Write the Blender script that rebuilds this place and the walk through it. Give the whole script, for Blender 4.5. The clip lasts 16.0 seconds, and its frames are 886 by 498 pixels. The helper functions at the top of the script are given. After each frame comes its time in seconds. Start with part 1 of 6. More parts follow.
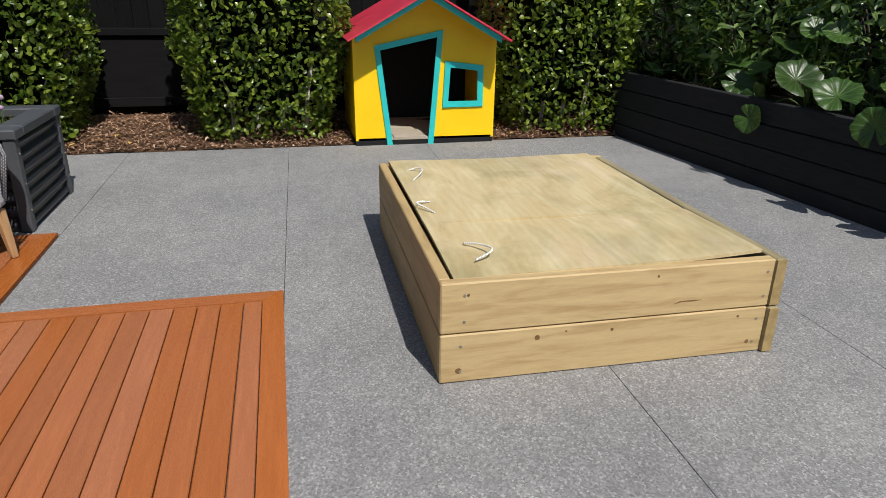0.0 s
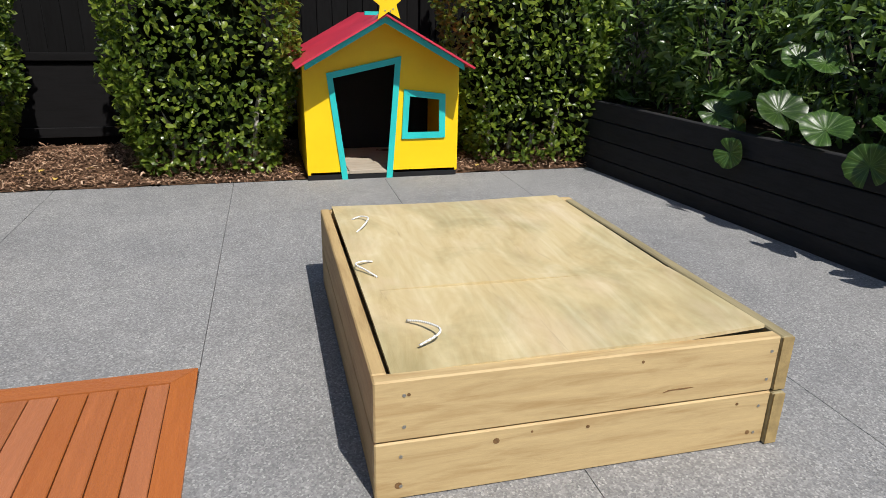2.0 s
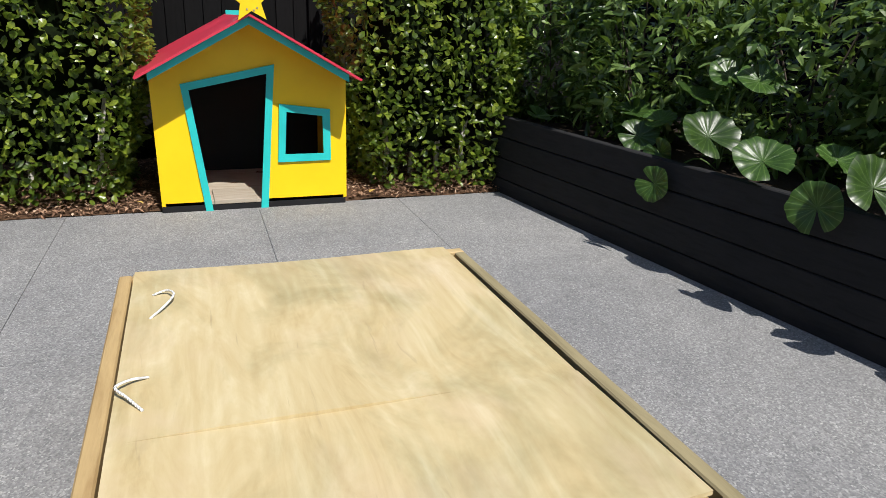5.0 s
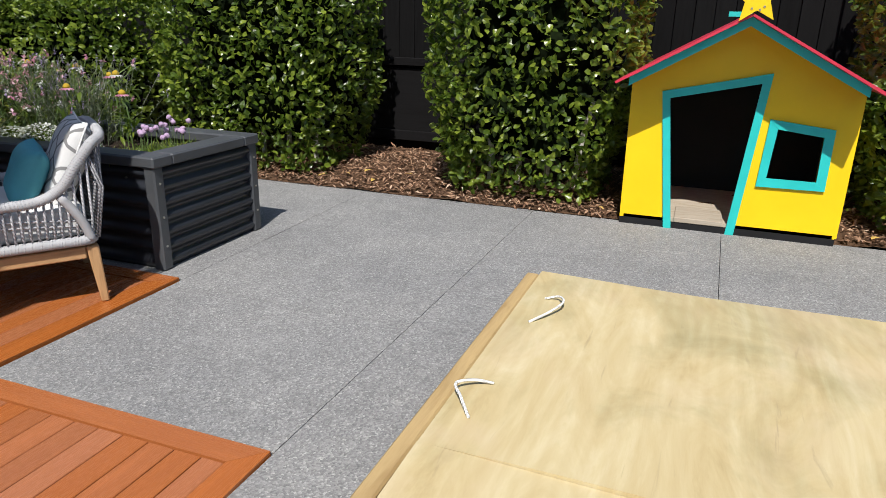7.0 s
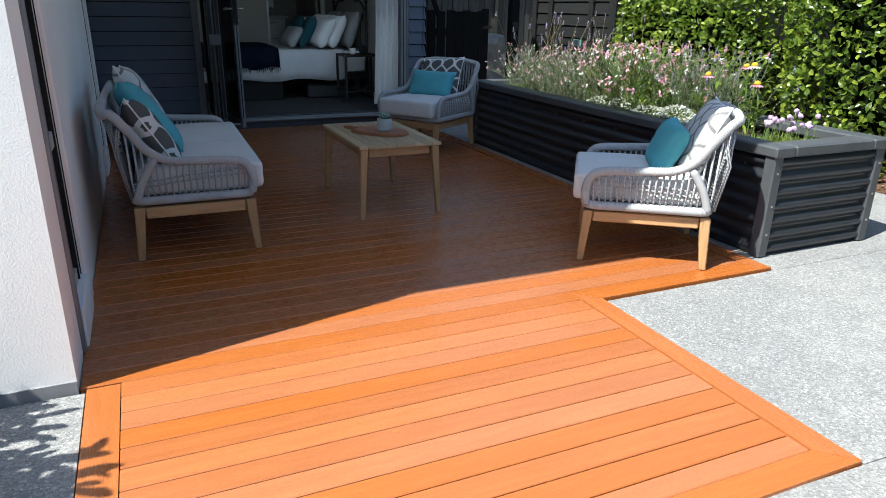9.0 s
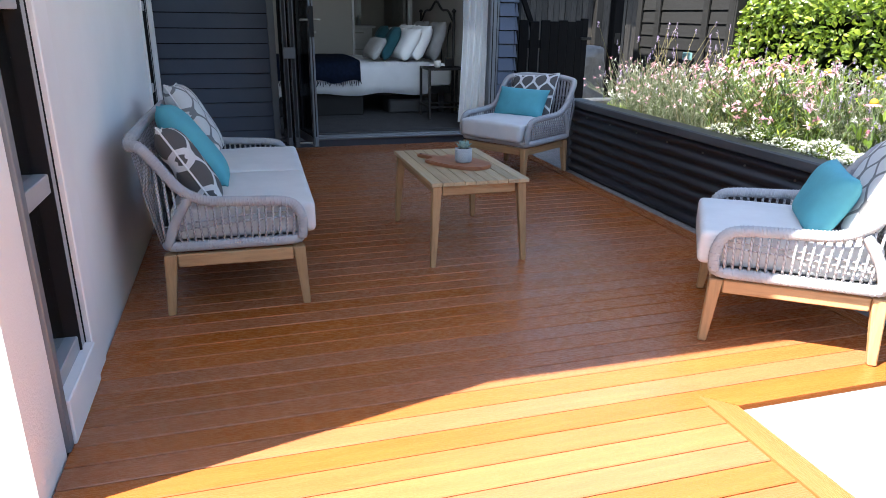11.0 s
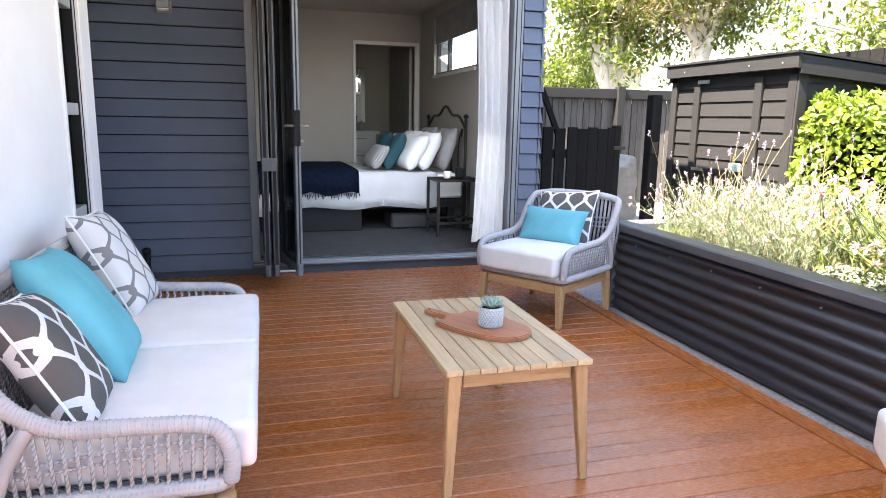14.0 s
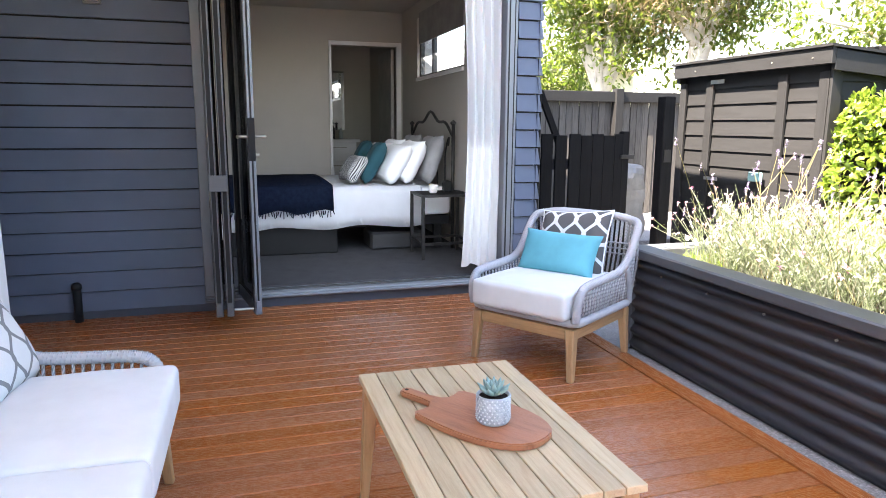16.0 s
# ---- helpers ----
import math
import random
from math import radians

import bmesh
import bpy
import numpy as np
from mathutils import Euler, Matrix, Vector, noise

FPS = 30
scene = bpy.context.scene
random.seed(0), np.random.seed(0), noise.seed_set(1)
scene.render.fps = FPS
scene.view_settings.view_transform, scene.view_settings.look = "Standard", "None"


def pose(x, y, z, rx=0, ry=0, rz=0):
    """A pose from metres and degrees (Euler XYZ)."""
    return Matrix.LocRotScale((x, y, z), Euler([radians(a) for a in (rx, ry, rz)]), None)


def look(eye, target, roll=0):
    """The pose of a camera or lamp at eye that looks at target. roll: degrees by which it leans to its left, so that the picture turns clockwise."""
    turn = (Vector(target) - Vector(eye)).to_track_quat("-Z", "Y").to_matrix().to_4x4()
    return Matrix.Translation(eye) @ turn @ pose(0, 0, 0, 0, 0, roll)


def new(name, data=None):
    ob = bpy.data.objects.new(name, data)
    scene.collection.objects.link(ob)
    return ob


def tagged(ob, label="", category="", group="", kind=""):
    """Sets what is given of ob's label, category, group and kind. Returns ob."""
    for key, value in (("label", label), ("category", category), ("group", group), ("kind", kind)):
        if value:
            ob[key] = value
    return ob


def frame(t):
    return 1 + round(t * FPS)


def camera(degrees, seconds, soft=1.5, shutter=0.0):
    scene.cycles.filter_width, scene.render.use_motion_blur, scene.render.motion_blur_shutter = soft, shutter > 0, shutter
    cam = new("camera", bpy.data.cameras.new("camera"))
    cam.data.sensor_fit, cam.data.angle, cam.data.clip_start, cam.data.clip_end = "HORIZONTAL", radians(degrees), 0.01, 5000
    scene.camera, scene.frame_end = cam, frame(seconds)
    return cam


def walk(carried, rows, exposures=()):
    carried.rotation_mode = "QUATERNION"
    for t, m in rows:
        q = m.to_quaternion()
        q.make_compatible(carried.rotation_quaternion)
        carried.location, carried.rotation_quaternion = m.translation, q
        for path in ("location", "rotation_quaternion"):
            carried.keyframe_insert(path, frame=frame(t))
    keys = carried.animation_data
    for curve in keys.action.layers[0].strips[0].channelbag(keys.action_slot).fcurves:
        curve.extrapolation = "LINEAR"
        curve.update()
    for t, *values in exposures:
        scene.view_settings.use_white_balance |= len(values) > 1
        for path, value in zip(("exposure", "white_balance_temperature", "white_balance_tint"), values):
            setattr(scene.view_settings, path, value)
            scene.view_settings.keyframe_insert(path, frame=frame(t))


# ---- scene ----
cam = camera(66.8, 16.0, 0.8)
PATH = [
    (0, (0.303, 0.322, 1.321), (0.736, 2.134, 0.592), 0.9),
    (0.5, (0.315, 0.466, 1.326), (0.75, 2.278, 0.6), 1.2),
    (1, (0.29, 0.599, 1.324), (0.74, 2.427, 0.651), 1.2),
    (1.5, (0.342, 0.679, 1.313), (0.823, 2.5, 0.641), 1.2),
    (2, (0.523, 0.772, 1.328), (1.035, 2.584, 0.657), 1.2),
    (2.5, (0.659, 0.86, 1.311), (1.191, 2.669, 0.644), 1.4),
    (3, (0.751, 1.046, 1.322), (1.366, 2.829, 0.657), 1.7),
    (3.5, (0.771, 1.198, 1.328), (1.478, 2.947, 0.664), 1.9),
    (5.8, (1.150, 1.626, 1.322), (1.830, 3.392, 0.679), 3.2),
    (6, (1.158, 1.668, 1.318), (1.725, 3.474, 0.673), 3.0),
    (6.5, (1.306, 1.754, 1.327), (1.27, 3.639, 0.659), 1.6),
    (7, (1.291, 1.816, 1.217), (0.637, 3.594, 0.576), 1.2),
    (7.5, (1.302, 1.73, 1.228), (0.231, 3.287, 0.573), 1.5),
    (8, (1.329, 1.567, 1.219), (0.049, 2.956, 0.564), 1.7),
    (8.5, (1.356, 1.449, 1.19), (-0.211, 2.503, 0.532), 1.4),
    (9, (1.212, 1.484, 1.191), (-0.507, 2.25, 0.516), 1.0),
    (9.5, (1.012, 1.582, 1.208), (-0.766, 2.195, 0.53), 1.0),
    (9.7, (0.944, 1.601, 1.202), (-0.852, 2.166, 0.528), 1.0),
    (12, (0.221, 1.811, 1.221), (-1.591, 2.339, 0.561), 0.8),
    (12.5, (-0.024, 1.76, 1.248), (-1.839, 2.277, 0.587), 0.7),
    (13, (-0.17, 1.768, 1.244), (-2.033, 2.297, 0.744), 0.6),
    (13.5, (-0.34, 1.916, 1.245), (-2.207, 2.446, 0.763), 0.7),
    (14, (-0.538, 2.019, 1.214), (-2.426, 2.558, 0.836), 1.0),
    (14.5, (-0.794, 2.044, 1.243), (-2.673, 2.617, 0.871), 1.0),
    (15, (-0.941, 2.048, 1.228), (-2.812, 2.652, 0.863), 0.7),
    (15.5, (-1.117, 2.177, 1.236), (-2.989, 2.781, 0.871), 0.5),
    (16, (-1.26, 2.246, 1.224), (-3.142, 2.818, 0.863), 0.4),
]
EXPOSURES = [(0, -0.04, 6500, 10), (3.5, 0.24, 6450, 10), (7.0, 0.20, 6450, 10), (8.0, 0.5, 6400, 8), (8.6, 0.96, 6300, 4), (9.5, 1.45, 6250, 3), (12, 3.12, 7050, 15), (12.5, 3.5, 7350, 15), (13, 3.66, 7500, 16), (14, 3.76, 7550, 17), (14.5, 3.78, 7500, 17), (16, 3.87, 7450, 17)]
walk(cam, [(t, look(eye, target, roll)) for t, eye, target, roll in PATH], EXPOSURES)

# ---- light: high summer sun, blue sky ----
SUN_FROM = Vector((0.18, -0.72, 1.0))
world = bpy.data.worlds.new("sky")
scene.world = world
world.use_nodes = True
wn = world.node_tree
sky = wn.nodes.new("ShaderNodeTexSky")
sky.sky_type, sky.sun_disc = "NISHITA", False
sky.sun_elevation, sky.sun_rotation = math.atan2(1.0, 0.742), math.atan2(0.18, -0.72)
sky.altitude, sky.air_density, sky.dust_density, sky.ozone_density = 20, 1.0, 1.0, 1.0
wn.nodes["Background"].inputs["Strength"].default_value = 0.10
wn.links.new(sky.outputs[0], wn.nodes["Background"].inputs["Color"])
sun_data = bpy.data.lights.new("sun", "SUN")
sun_data.energy, sun_data.angle, sun_data.color = 5.0, radians(0.53), (1.0, 0.965, 0.91)
sun = new("sun", sun_data)
sun.matrix_basis = look(SUN_FROM * 10, (0, 0, 0))


# ---- material helpers ----
def nodes_of(name, rough=0.6, metal=0.0, spec=0.5):
    m = bpy.data.materials.new(name)
    m.use_nodes = True
    nt = m.node_tree
    b = nt.nodes["Principled BSDF"]
    b.inputs["Roughness"].default_value = rough
    b.inputs["Metallic"].default_value = metal
    b.inputs["Specular IOR Level"].default_value = spec
    return m, nt, b


def node(nt, kind, **vals):
    n = nt.nodes.new(kind)
    for k, v in vals.items():
        n.inputs[k].default_value = v
    return n


def coords(nt, scale=(1, 1, 1), space="Object", rot=(0, 0, 0)):
    tc = nt.nodes.new("ShaderNodeTexCoord")
    mp = nt.nodes.new("ShaderNodeMapping")
    mp.inputs["Scale"].default_value = scale
    mp.inputs["Rotation"].default_value = [radians(a) for a in rot]
    nt.links.new(tc.outputs[space], mp.inputs["Vector"])
    return mp.outputs["Vector"]


def noise_tex(nt, vec, scale, detail=6.0, rough=0.55, dist=0.0):
    n = nt.nodes.new("ShaderNodeTexNoise")
    n.inputs["Scale"].default_value, n.inputs["Detail"].default_value = scale, detail
    n.inputs["Roughness"].default_value, n.inputs["Distortion"].default_value = rough, dist
    nt.links.new(vec, n.inputs["Vector"])
    return n.outputs["Fac"]


def ramp(nt, fac, stops):
    r = nt.nodes.new("ShaderNodeValToRGB")
    e = r.color_ramp.elements
    while len(e) < len(stops):
        e.new(0.5)
    for el, (p, c) in zip(e, stops):
        el.position, el.color = p, (*c, 1)
    nt.links.new(fac, r.inputs["Fac"])
    return r.outputs["Color"]


def mix(nt, a, b, fac, mode="MIX"):
    m = nt.nodes.new("ShaderNodeMix")
    m.data_type, m.blend_type = "RGBA", mode
    for sock, v in ((m.inputs[6], a), (m.inputs[7], b)):
        if isinstance(v, tuple):
            sock.default_value = (*v, 1)
        else:
            nt.links.new(v, sock)
    if isinstance(fac, float):
        m.inputs[0].default_value = fac
    else:
        nt.links.new(fac, m.inputs[0])
    return m.outputs[2]


def maths(nt, op, a, b=None, c=None):
    m = nt.nodes.new("ShaderNodeMath")
    m.operation = op
    for sock, v in zip(m.inputs, (a, b, c)):
        if v is None:
            continue
        if isinstance(v, (int, float)):
            sock.default_value = v
        else:
            nt.links.new(v, sock)
    return m.outputs[0]


def bump(nt, b, height, strength=0.3, dist=0.01):
    n = nt.nodes.new("ShaderNodeBump")
    n.inputs["Strength"].default_value, n.inputs["Distance"].default_value = strength, dist
    nt.links.new(height, n.inputs["Height"])
    nt.links.new(n.outputs[0], b.inputs["Normal"])


def random_of(nt, kind="object"):
    if kind == "object":
        return nt.nodes.new("ShaderNodeObjectInfo").outputs["Random"]
    return nt.nodes.new("ShaderNodeNewGeometry").outputs["Random Per Island"]


def scaled(c, k):
    return tuple(min(1.0, v * k) for v in c)


def plain(name, col, rough=0.6, metal=0.0, var=0.18, scale=6.0, grain=60.0, bumps=0.15, spec=0.5, dist=0.004):
    """A painted or cast surface: two scales of variation and a fine relief."""
    m, nt, b = nodes_of(name, rough, metal, spec)
    v = coords(nt)
    big = noise_tex(nt, v, scale, 5)
    fine = noise_tex(nt, v, grain, 4)
    c = ramp(nt, big, [(0.3, scaled(col, 1 - var)), (0.7, scaled(col, 1 + var))])
    c = mix(nt, c, scaled(col, 0.75), maths(nt, "MULTIPLY", fine, var), "MIX")
    nt.links.new(c, b.inputs["Base Color"])
    r = maths(nt, "MULTIPLY_ADD", big, 0.25, max(0.03, rough - 0.12))
    nt.links.new(r, b.inputs["Roughness"])
    if bumps:
        bump(nt, b, fine, bumps, dist)
    return m


def wood(name, col, dark, axis="x", rough=0.55, stretch=14.0, scale=5.0, rand=0.3, bumps=0.2, spec=0.4):
    """Timber with grain along one axis; boards differ by Object Info's Random."""
    m, nt, b = nodes_of(name, rough, 0, spec)
    s = {"x": (1, stretch, stretch), "y": (stretch, 1, stretch), "z": (stretch, stretch, 1)}[axis]
    tc = nt.nodes.new("ShaderNodeTexCoord")
    add = nt.nodes.new("ShaderNodeVectorMath")
    add.operation = "MULTIPLY_ADD"
    add.inputs[1].default_value = (1, 1, 1)
    comb = nt.nodes.new("ShaderNodeCombineXYZ")
    rnd = random_of(nt)
    shift = maths(nt, "MULTIPLY", rnd, 37.0)
    for i in range(3):
        nt.links.new(shift, comb.inputs[i])
    nt.links.new(tc.outputs["Object"], add.inputs[0])
    nt.links.new(comb.outputs[0], add.inputs[2])
    mp = nt.nodes.new("ShaderNodeMapping")
    mp.inputs["Scale"].default_value = s
    nt.links.new(add.outputs[0], mp.inputs["Vector"])
    grain = noise_tex(nt, mp.outputs[0], scale, 8, 0.6, 0.6)
    fine = noise_tex(nt, mp.outputs[0], scale * 9, 4, 0.6)
    blotch = noise_tex(nt, add.outputs[0], 3.0, 3)
    c = ramp(nt, grain, [(0.28, dark), (0.5, scaled(col, 0.93)), (0.72, scaled(col, 1.1))])
    c = mix(nt, c, scaled(dark, 0.8), maths(nt, "MULTIPLY", fine, 0.35))
    c = mix(nt, c, scaled(col, 0.7), maths(nt, "MULTIPLY", blotch, 0.35))
    hsv = nt.nodes.new("ShaderNodeHueSaturation")
    nt.links.new(c, hsv.inputs["Color"])
    nt.links.new(maths(nt, "MULTIPLY_ADD", rnd, rand, 1 - rand / 2), hsv.inputs["Value"])
    nt.links.new(hsv.outputs[0], b.inputs["Base Color"])
    nt.links.new(maths(nt, "MULTIPLY_ADD", fine, 0.3, rough - 0.15), b.inputs["Roughness"])
    bump(nt, b, fine, bumps, 0.003)
    return m


def leaf_mat(name, col, bright, rough=0.35, trans=0.35, spec=0.5):
    m, nt, b = nodes_of(name, rough, 0, spec)
    rnd = random_of(nt, "island")
    c = ramp(nt, rnd, [(0.0, scaled(col, 0.55)), (0.45, col), (0.85, bright), (1.0, scaled(bright, 1.25))])
    big = noise_tex(nt, coords(nt), 3.0, 3)
    c = mix(nt, c, scaled(col, 0.6), maths(nt, "MULTIPLY", big, 0.5))
    nt.links.new(c, b.inputs["Base Color"])
    tr = nt.nodes.new("ShaderNodeBsdfTranslucent")
    nt.links.new(mix(nt, c, (0.35, 0.55, 0.05), 0.4), tr.inputs["Color"])
    ms = nt.nodes.new("ShaderNodeMixShader")
    ms.inputs[0].default_value = trans
    nt.links.new(b.outputs[0], ms.inputs[1])
    nt.links.new(tr.outputs[0], ms.inputs[2])
    nt.links.new(ms.outputs[0], nt.nodes["Material Output"].inputs["Surface"])
    return m


def trellis(name, ground, line, period=0.125, high=0.175, width=0.12):
    """Fabric with an ogee lattice of lighter or darker bands."""
    m, nt, b = nodes_of(name, 0.9, 0, 0.2)
    sep = nt.nodes.new("ShaderNodeSeparateXYZ")
    nt.links.new(coords(nt), sep.inputs[0])
    x = maths(nt, "DIVIDE", sep.outputs[0], period)
    s = maths(nt, "SINE", maths(nt, "MULTIPLY", sep.outputs[2], 2 * math.pi / high))
    s = maths(nt, "MULTIPLY", s, 0.27)
    out = None
    for sign, off in ((1, 0.0), (-1, 0.5)):
        f = maths(nt, "ADD", maths(nt, "MULTIPLY_ADD", s, sign, x), off)
        f = maths(nt, "ABSOLUTE", maths(nt, "SUBTRACT", maths(nt, "FRACT", f), 0.5))
        f = maths(nt, "LESS_THAN", f, width)
        out = f if out is None else maths(nt, "MAXIMUM", out, f)
    weave = noise_tex(nt, coords(nt), 220.0, 2)
    c = mix(nt, ground, line, out)
    c = mix(nt, c, scaled(ground, 0.5), maths(nt, "MULTIPLY", weave, 0.3))
    nt.links.new(c, b.inputs["Base Color"])
    bump(nt, b, weave, 0.3, 0.002)
    return m


# ---- materials ----
def concrete_mat():
    m, nt, b = nodes_of("exposed_aggregate", 0.85, 0, 0.3)
    v = coords(nt, space="Object")
    big = noise_tex(nt, v, 0.9, 6, 0.6)
    mid = noise_tex(nt, v, 7.0, 5)
    vo = nt.nodes.new("ShaderNodeTexVoronoi")
    vo.inputs["Scale"].default_value = 150.0
    nt.links.new(v, vo.inputs["Vector"])
    fine = noise_tex(nt, v, 190.0, 3, 0.7)
    stone = ramp(nt, vo.outputs["Color"], [(0.0, (0.09, 0.09, 0.095)), (0.4, (0.25, 0.25, 0.255)), (0.75, (0.43, 0.43, 0.42)), (1.0, (0.85, 0.84, 0.81))])
    c = mix(nt, stone, (0.325, 0.322, 0.315), 0.42)
    c = mix(nt, c, (0.10, 0.10, 0.105), maths(nt, "MULTIPLY", fine, 0.45))
    tone = ramp(nt, big, [(0.32, (0.78, 0.78, 0.79)), (0.66, (1.0, 0.99, 0.975))])
    c = mix(nt, c, tone, 1.0, "MULTIPLY")
    tone2 = ramp(nt, mid, [(0.35, (0.9, 0.9, 0.9)), (0.65, (1.0, 1.0, 1.0))])
    c = mix(nt, c, tone2, 1.0, "MULTIPLY")
    nt.links.new(c, b.inputs["Base Color"])
    bump(nt, b, maths(nt, "ADD", vo.outputs["Distance"], fine), 0.5, 0.004)
    return m


def mulch_mat():
    m, nt, b = nodes_of("bark_mulch", 0.95, 0, 0.2)
    rnd = random_of(nt, "island")
    c = ramp(nt, rnd, [(0, (0.07, 0.04, 0.026)), (0.45, (0.23, 0.13, 0.08)), (0.85, (0.36, 0.22, 0.14)), (1, (0.48, 0.34, 0.24))])
    nt.links.new(c, b.inputs["Base Color"])
    return m


def ply_mat():
    """Weathered plywood: veneer grain along the sheet, cathedral bands, grey and pinkish stains, a few dark streaks."""
    m, nt, b = nodes_of("plywood", 0.75, 0, 0.25)
    w = noise_tex(nt, coords(nt, (3.0, 0.75, 1)), 2.4, 8, 0.66, 1.1)
    g = noise_tex(nt, coords(nt, (60, 2.6, 1)), 2.5, 7, 0.65, 0.5)
    st = noise_tex(nt, coords(nt, (1.6, 1.0, 1)), 1.7, 6, 0.62, 0.6)
    pk = noise_tex(nt, coords(nt, (1.2, 0.8, 1), rot=(0, 0, 25)), 2.3, 5, 0.6, 0.3)
    dk = noise_tex(nt, coords(nt, (16, 1.5, 1)), 1.3, 5, 0.6, 1.4)
    band = nt.nodes.new("ShaderNodeTexWave")
    band.inputs["Scale"].default_value, band.inputs["Distortion"].default_value, band.inputs["Detail"].default_value = 2.4, 7.0, 4.0
    nt.links.new(coords(nt, (3.2, 0.5, 1)), band.inputs["Vector"])
    c = ramp(nt, w, [(0.26, (0.40, 0.305, 0.145)), (0.40, (0.50, 0.40, 0.215)), (0.55, (0.56, 0.47, 0.275)), (0.74, (0.65, 0.575, 0.385))])
    c = mix(nt, c, (0.42, 0.315, 0.155), maths(nt, "MULTIPLY", band.outputs["Fac"], 0.22))
    c = mix(nt, c, ramp(nt, st, [(0.46, (1, 1, 1)), (0.70, (0.62, 0.65, 0.60))]), 1.0, "MULTIPLY")
    c = mix(nt, c, (0.60, 0.47, 0.36), ramp(nt, pk, [(0.5, (0, 0, 0)), (0.75, (0.4, 0.4, 0.4))]))
    c = mix(nt, c, (0.22, 0.175, 0.11), ramp(nt, dk, [(0.66, (0, 0, 0)), (0.78, (0.55, 0.55, 0.55))]))
    c = mix(nt, c, (0.40, 0.30, 0.15), maths(nt, "MULTIPLY", g, 0.3))
    nt.links.new(c, b.inputs["Base Color"])
    bump(nt, b, g, 0.2, 0.003)
    return m


def stucco_mat():
    m, nt, b = nodes_of("white_stucco", 0.85, 0, 0.3)
    v = coords(nt)
    f = noise_tex(nt, v, 130.0, 3, 0.6)
    big = noise_tex(nt, v, 1.4, 5)
    c = ramp(nt, big, [(0.3, (0.74, 0.73, 0.72)), (0.7, (0.82, 0.81, 0.80))])
    nt.links.new(c, b.inputs["Base Color"])
    bump(nt, b, f, 0.3, 0.005)
    return m


def rope_mat(name, col):
    m, nt, b = nodes_of(name, 0.8, 0, 0.3)
    v = coords(nt, rot=(0, 35, 35))
    w = nt.nodes.new("ShaderNodeTexWave")
    w.inputs["Scale"].default_value, w.inputs["Distortion"].default_value = 38.0, 0.6
    nt.links.new(v, w.inputs["Vector"])
    c = ramp(nt, w.outputs["Fac"], [(0.0, scaled(col, 0.62)), (0.4, col), (1.0, scaled(col, 1.12))])
    nt.links.new(c, b.inputs["Base Color"])
    bump(nt, b, w.outputs["Fac"], 0.5, 0.004)
    return m


def glass_mat():
    m, nt, b = nodes_of("glass", 0.02, 0, 0.5)
    b.inputs["Base Color"].default_value = (0.9, 0.95, 0.95, 1)
    b.inputs["Transmission Weight"].default_value = 1.0
    b.inputs["IOR"].default_value = 1.45
    return m


def flat(name, col, rough=0.5, metal=0.0):
    return plain(name, col, rough, metal, 0.08, 9.0, 90.0, 0.05)


CONCRETE, MULCH, PLY, STUCCO, GLASS = concrete_mat(), mulch_mat(), ply_mat(), stucco_mat(), glass_mat()


def deck_mat(name, axis, spread):
    """Oiled deck timber: soft grain, faint blotches, boards that differ in tone and in how vivid they are."""
    m = wood(name, (0.40, 0.133, 0.043), (0.35, 0.110, 0.035), axis, 0.27, 14, 3.0, spread, 0.22, 0.5)
    nt = m.node_tree
    hsv = [n for n in nt.nodes if n.type == "HUE_SAT"][0]
    rnd = random_of(nt)
    vivid = maths(nt, "FRACT", maths(nt, "MULTIPLY", rnd, 7.31))
    nt.links.new(maths(nt, "MULTIPLY_ADD", vivid, 0.12, 0.95), hsv.inputs["Saturation"])
    return m


DECK_Y, DECK_X = deck_mat("deck_board", "y", 0.17), deck_mat("deck_border", "x", 0.12)
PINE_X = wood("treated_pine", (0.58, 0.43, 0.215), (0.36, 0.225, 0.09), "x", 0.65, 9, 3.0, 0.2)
# same pine, darkened to deepen the shade on the side boards
PINE_Y = wood("treated_pine_side_shaded", (0.46, 0.325, 0.15), (0.28, 0.175, 0.07), "y", 0.65, 9, 3.0, 0.2)
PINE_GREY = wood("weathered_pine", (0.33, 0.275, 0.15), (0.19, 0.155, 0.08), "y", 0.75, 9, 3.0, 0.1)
ENDGRAIN = plain("pine_end_grain", (0.30, 0.215, 0.09), 0.8, 0, 0.3, 25, 120, 0.3)
KNOT = plain("knot", (0.16, 0.085, 0.03), 0.7, 0, 0.3, 60, 150, 0.1)
STEEL = plain("zinc_screw", (0.45, 0.44, 0.4), 0.4, 0.9, 0.1, 40, 100, 0.0)
ACACIA_Z = wood("acacia_leg", (0.50, 0.30, 0.145), (0.31, 0.16, 0.068), "z", 0.5, 10, 6.0, 0.25)
ACACIA_X = wood("acacia_rail", (0.50, 0.30, 0.145), (0.31, 0.16, 0.068), "x", 0.5, 10, 6.0, 0.25)
SLAT_X = wood("acacia_slat", (0.51, 0.385, 0.23), (0.37, 0.25, 0.13), "x", 0.55, 14, 6.0, 0.22)
BOARD_WOOD = wood("chopping_board_wood", (0.40, 0.15, 0.068), (0.20, 0.062, 0.028), "x", 0.4, 8, 5.0, 0.1, 0.1, 0.5)
ROPE = rope_mat("grey_rope", (0.42, 0.42, 0.435))
ROPE_THICK = plain("grey_cord_wrap", (0.39, 0.39, 0.40), 0.85, 0, 0.08, 12, 260, 0.3, 0.2, 0.002)
ROPE_DARK = rope_mat("grey_rope_thin", (0.31, 0.31, 0.325))
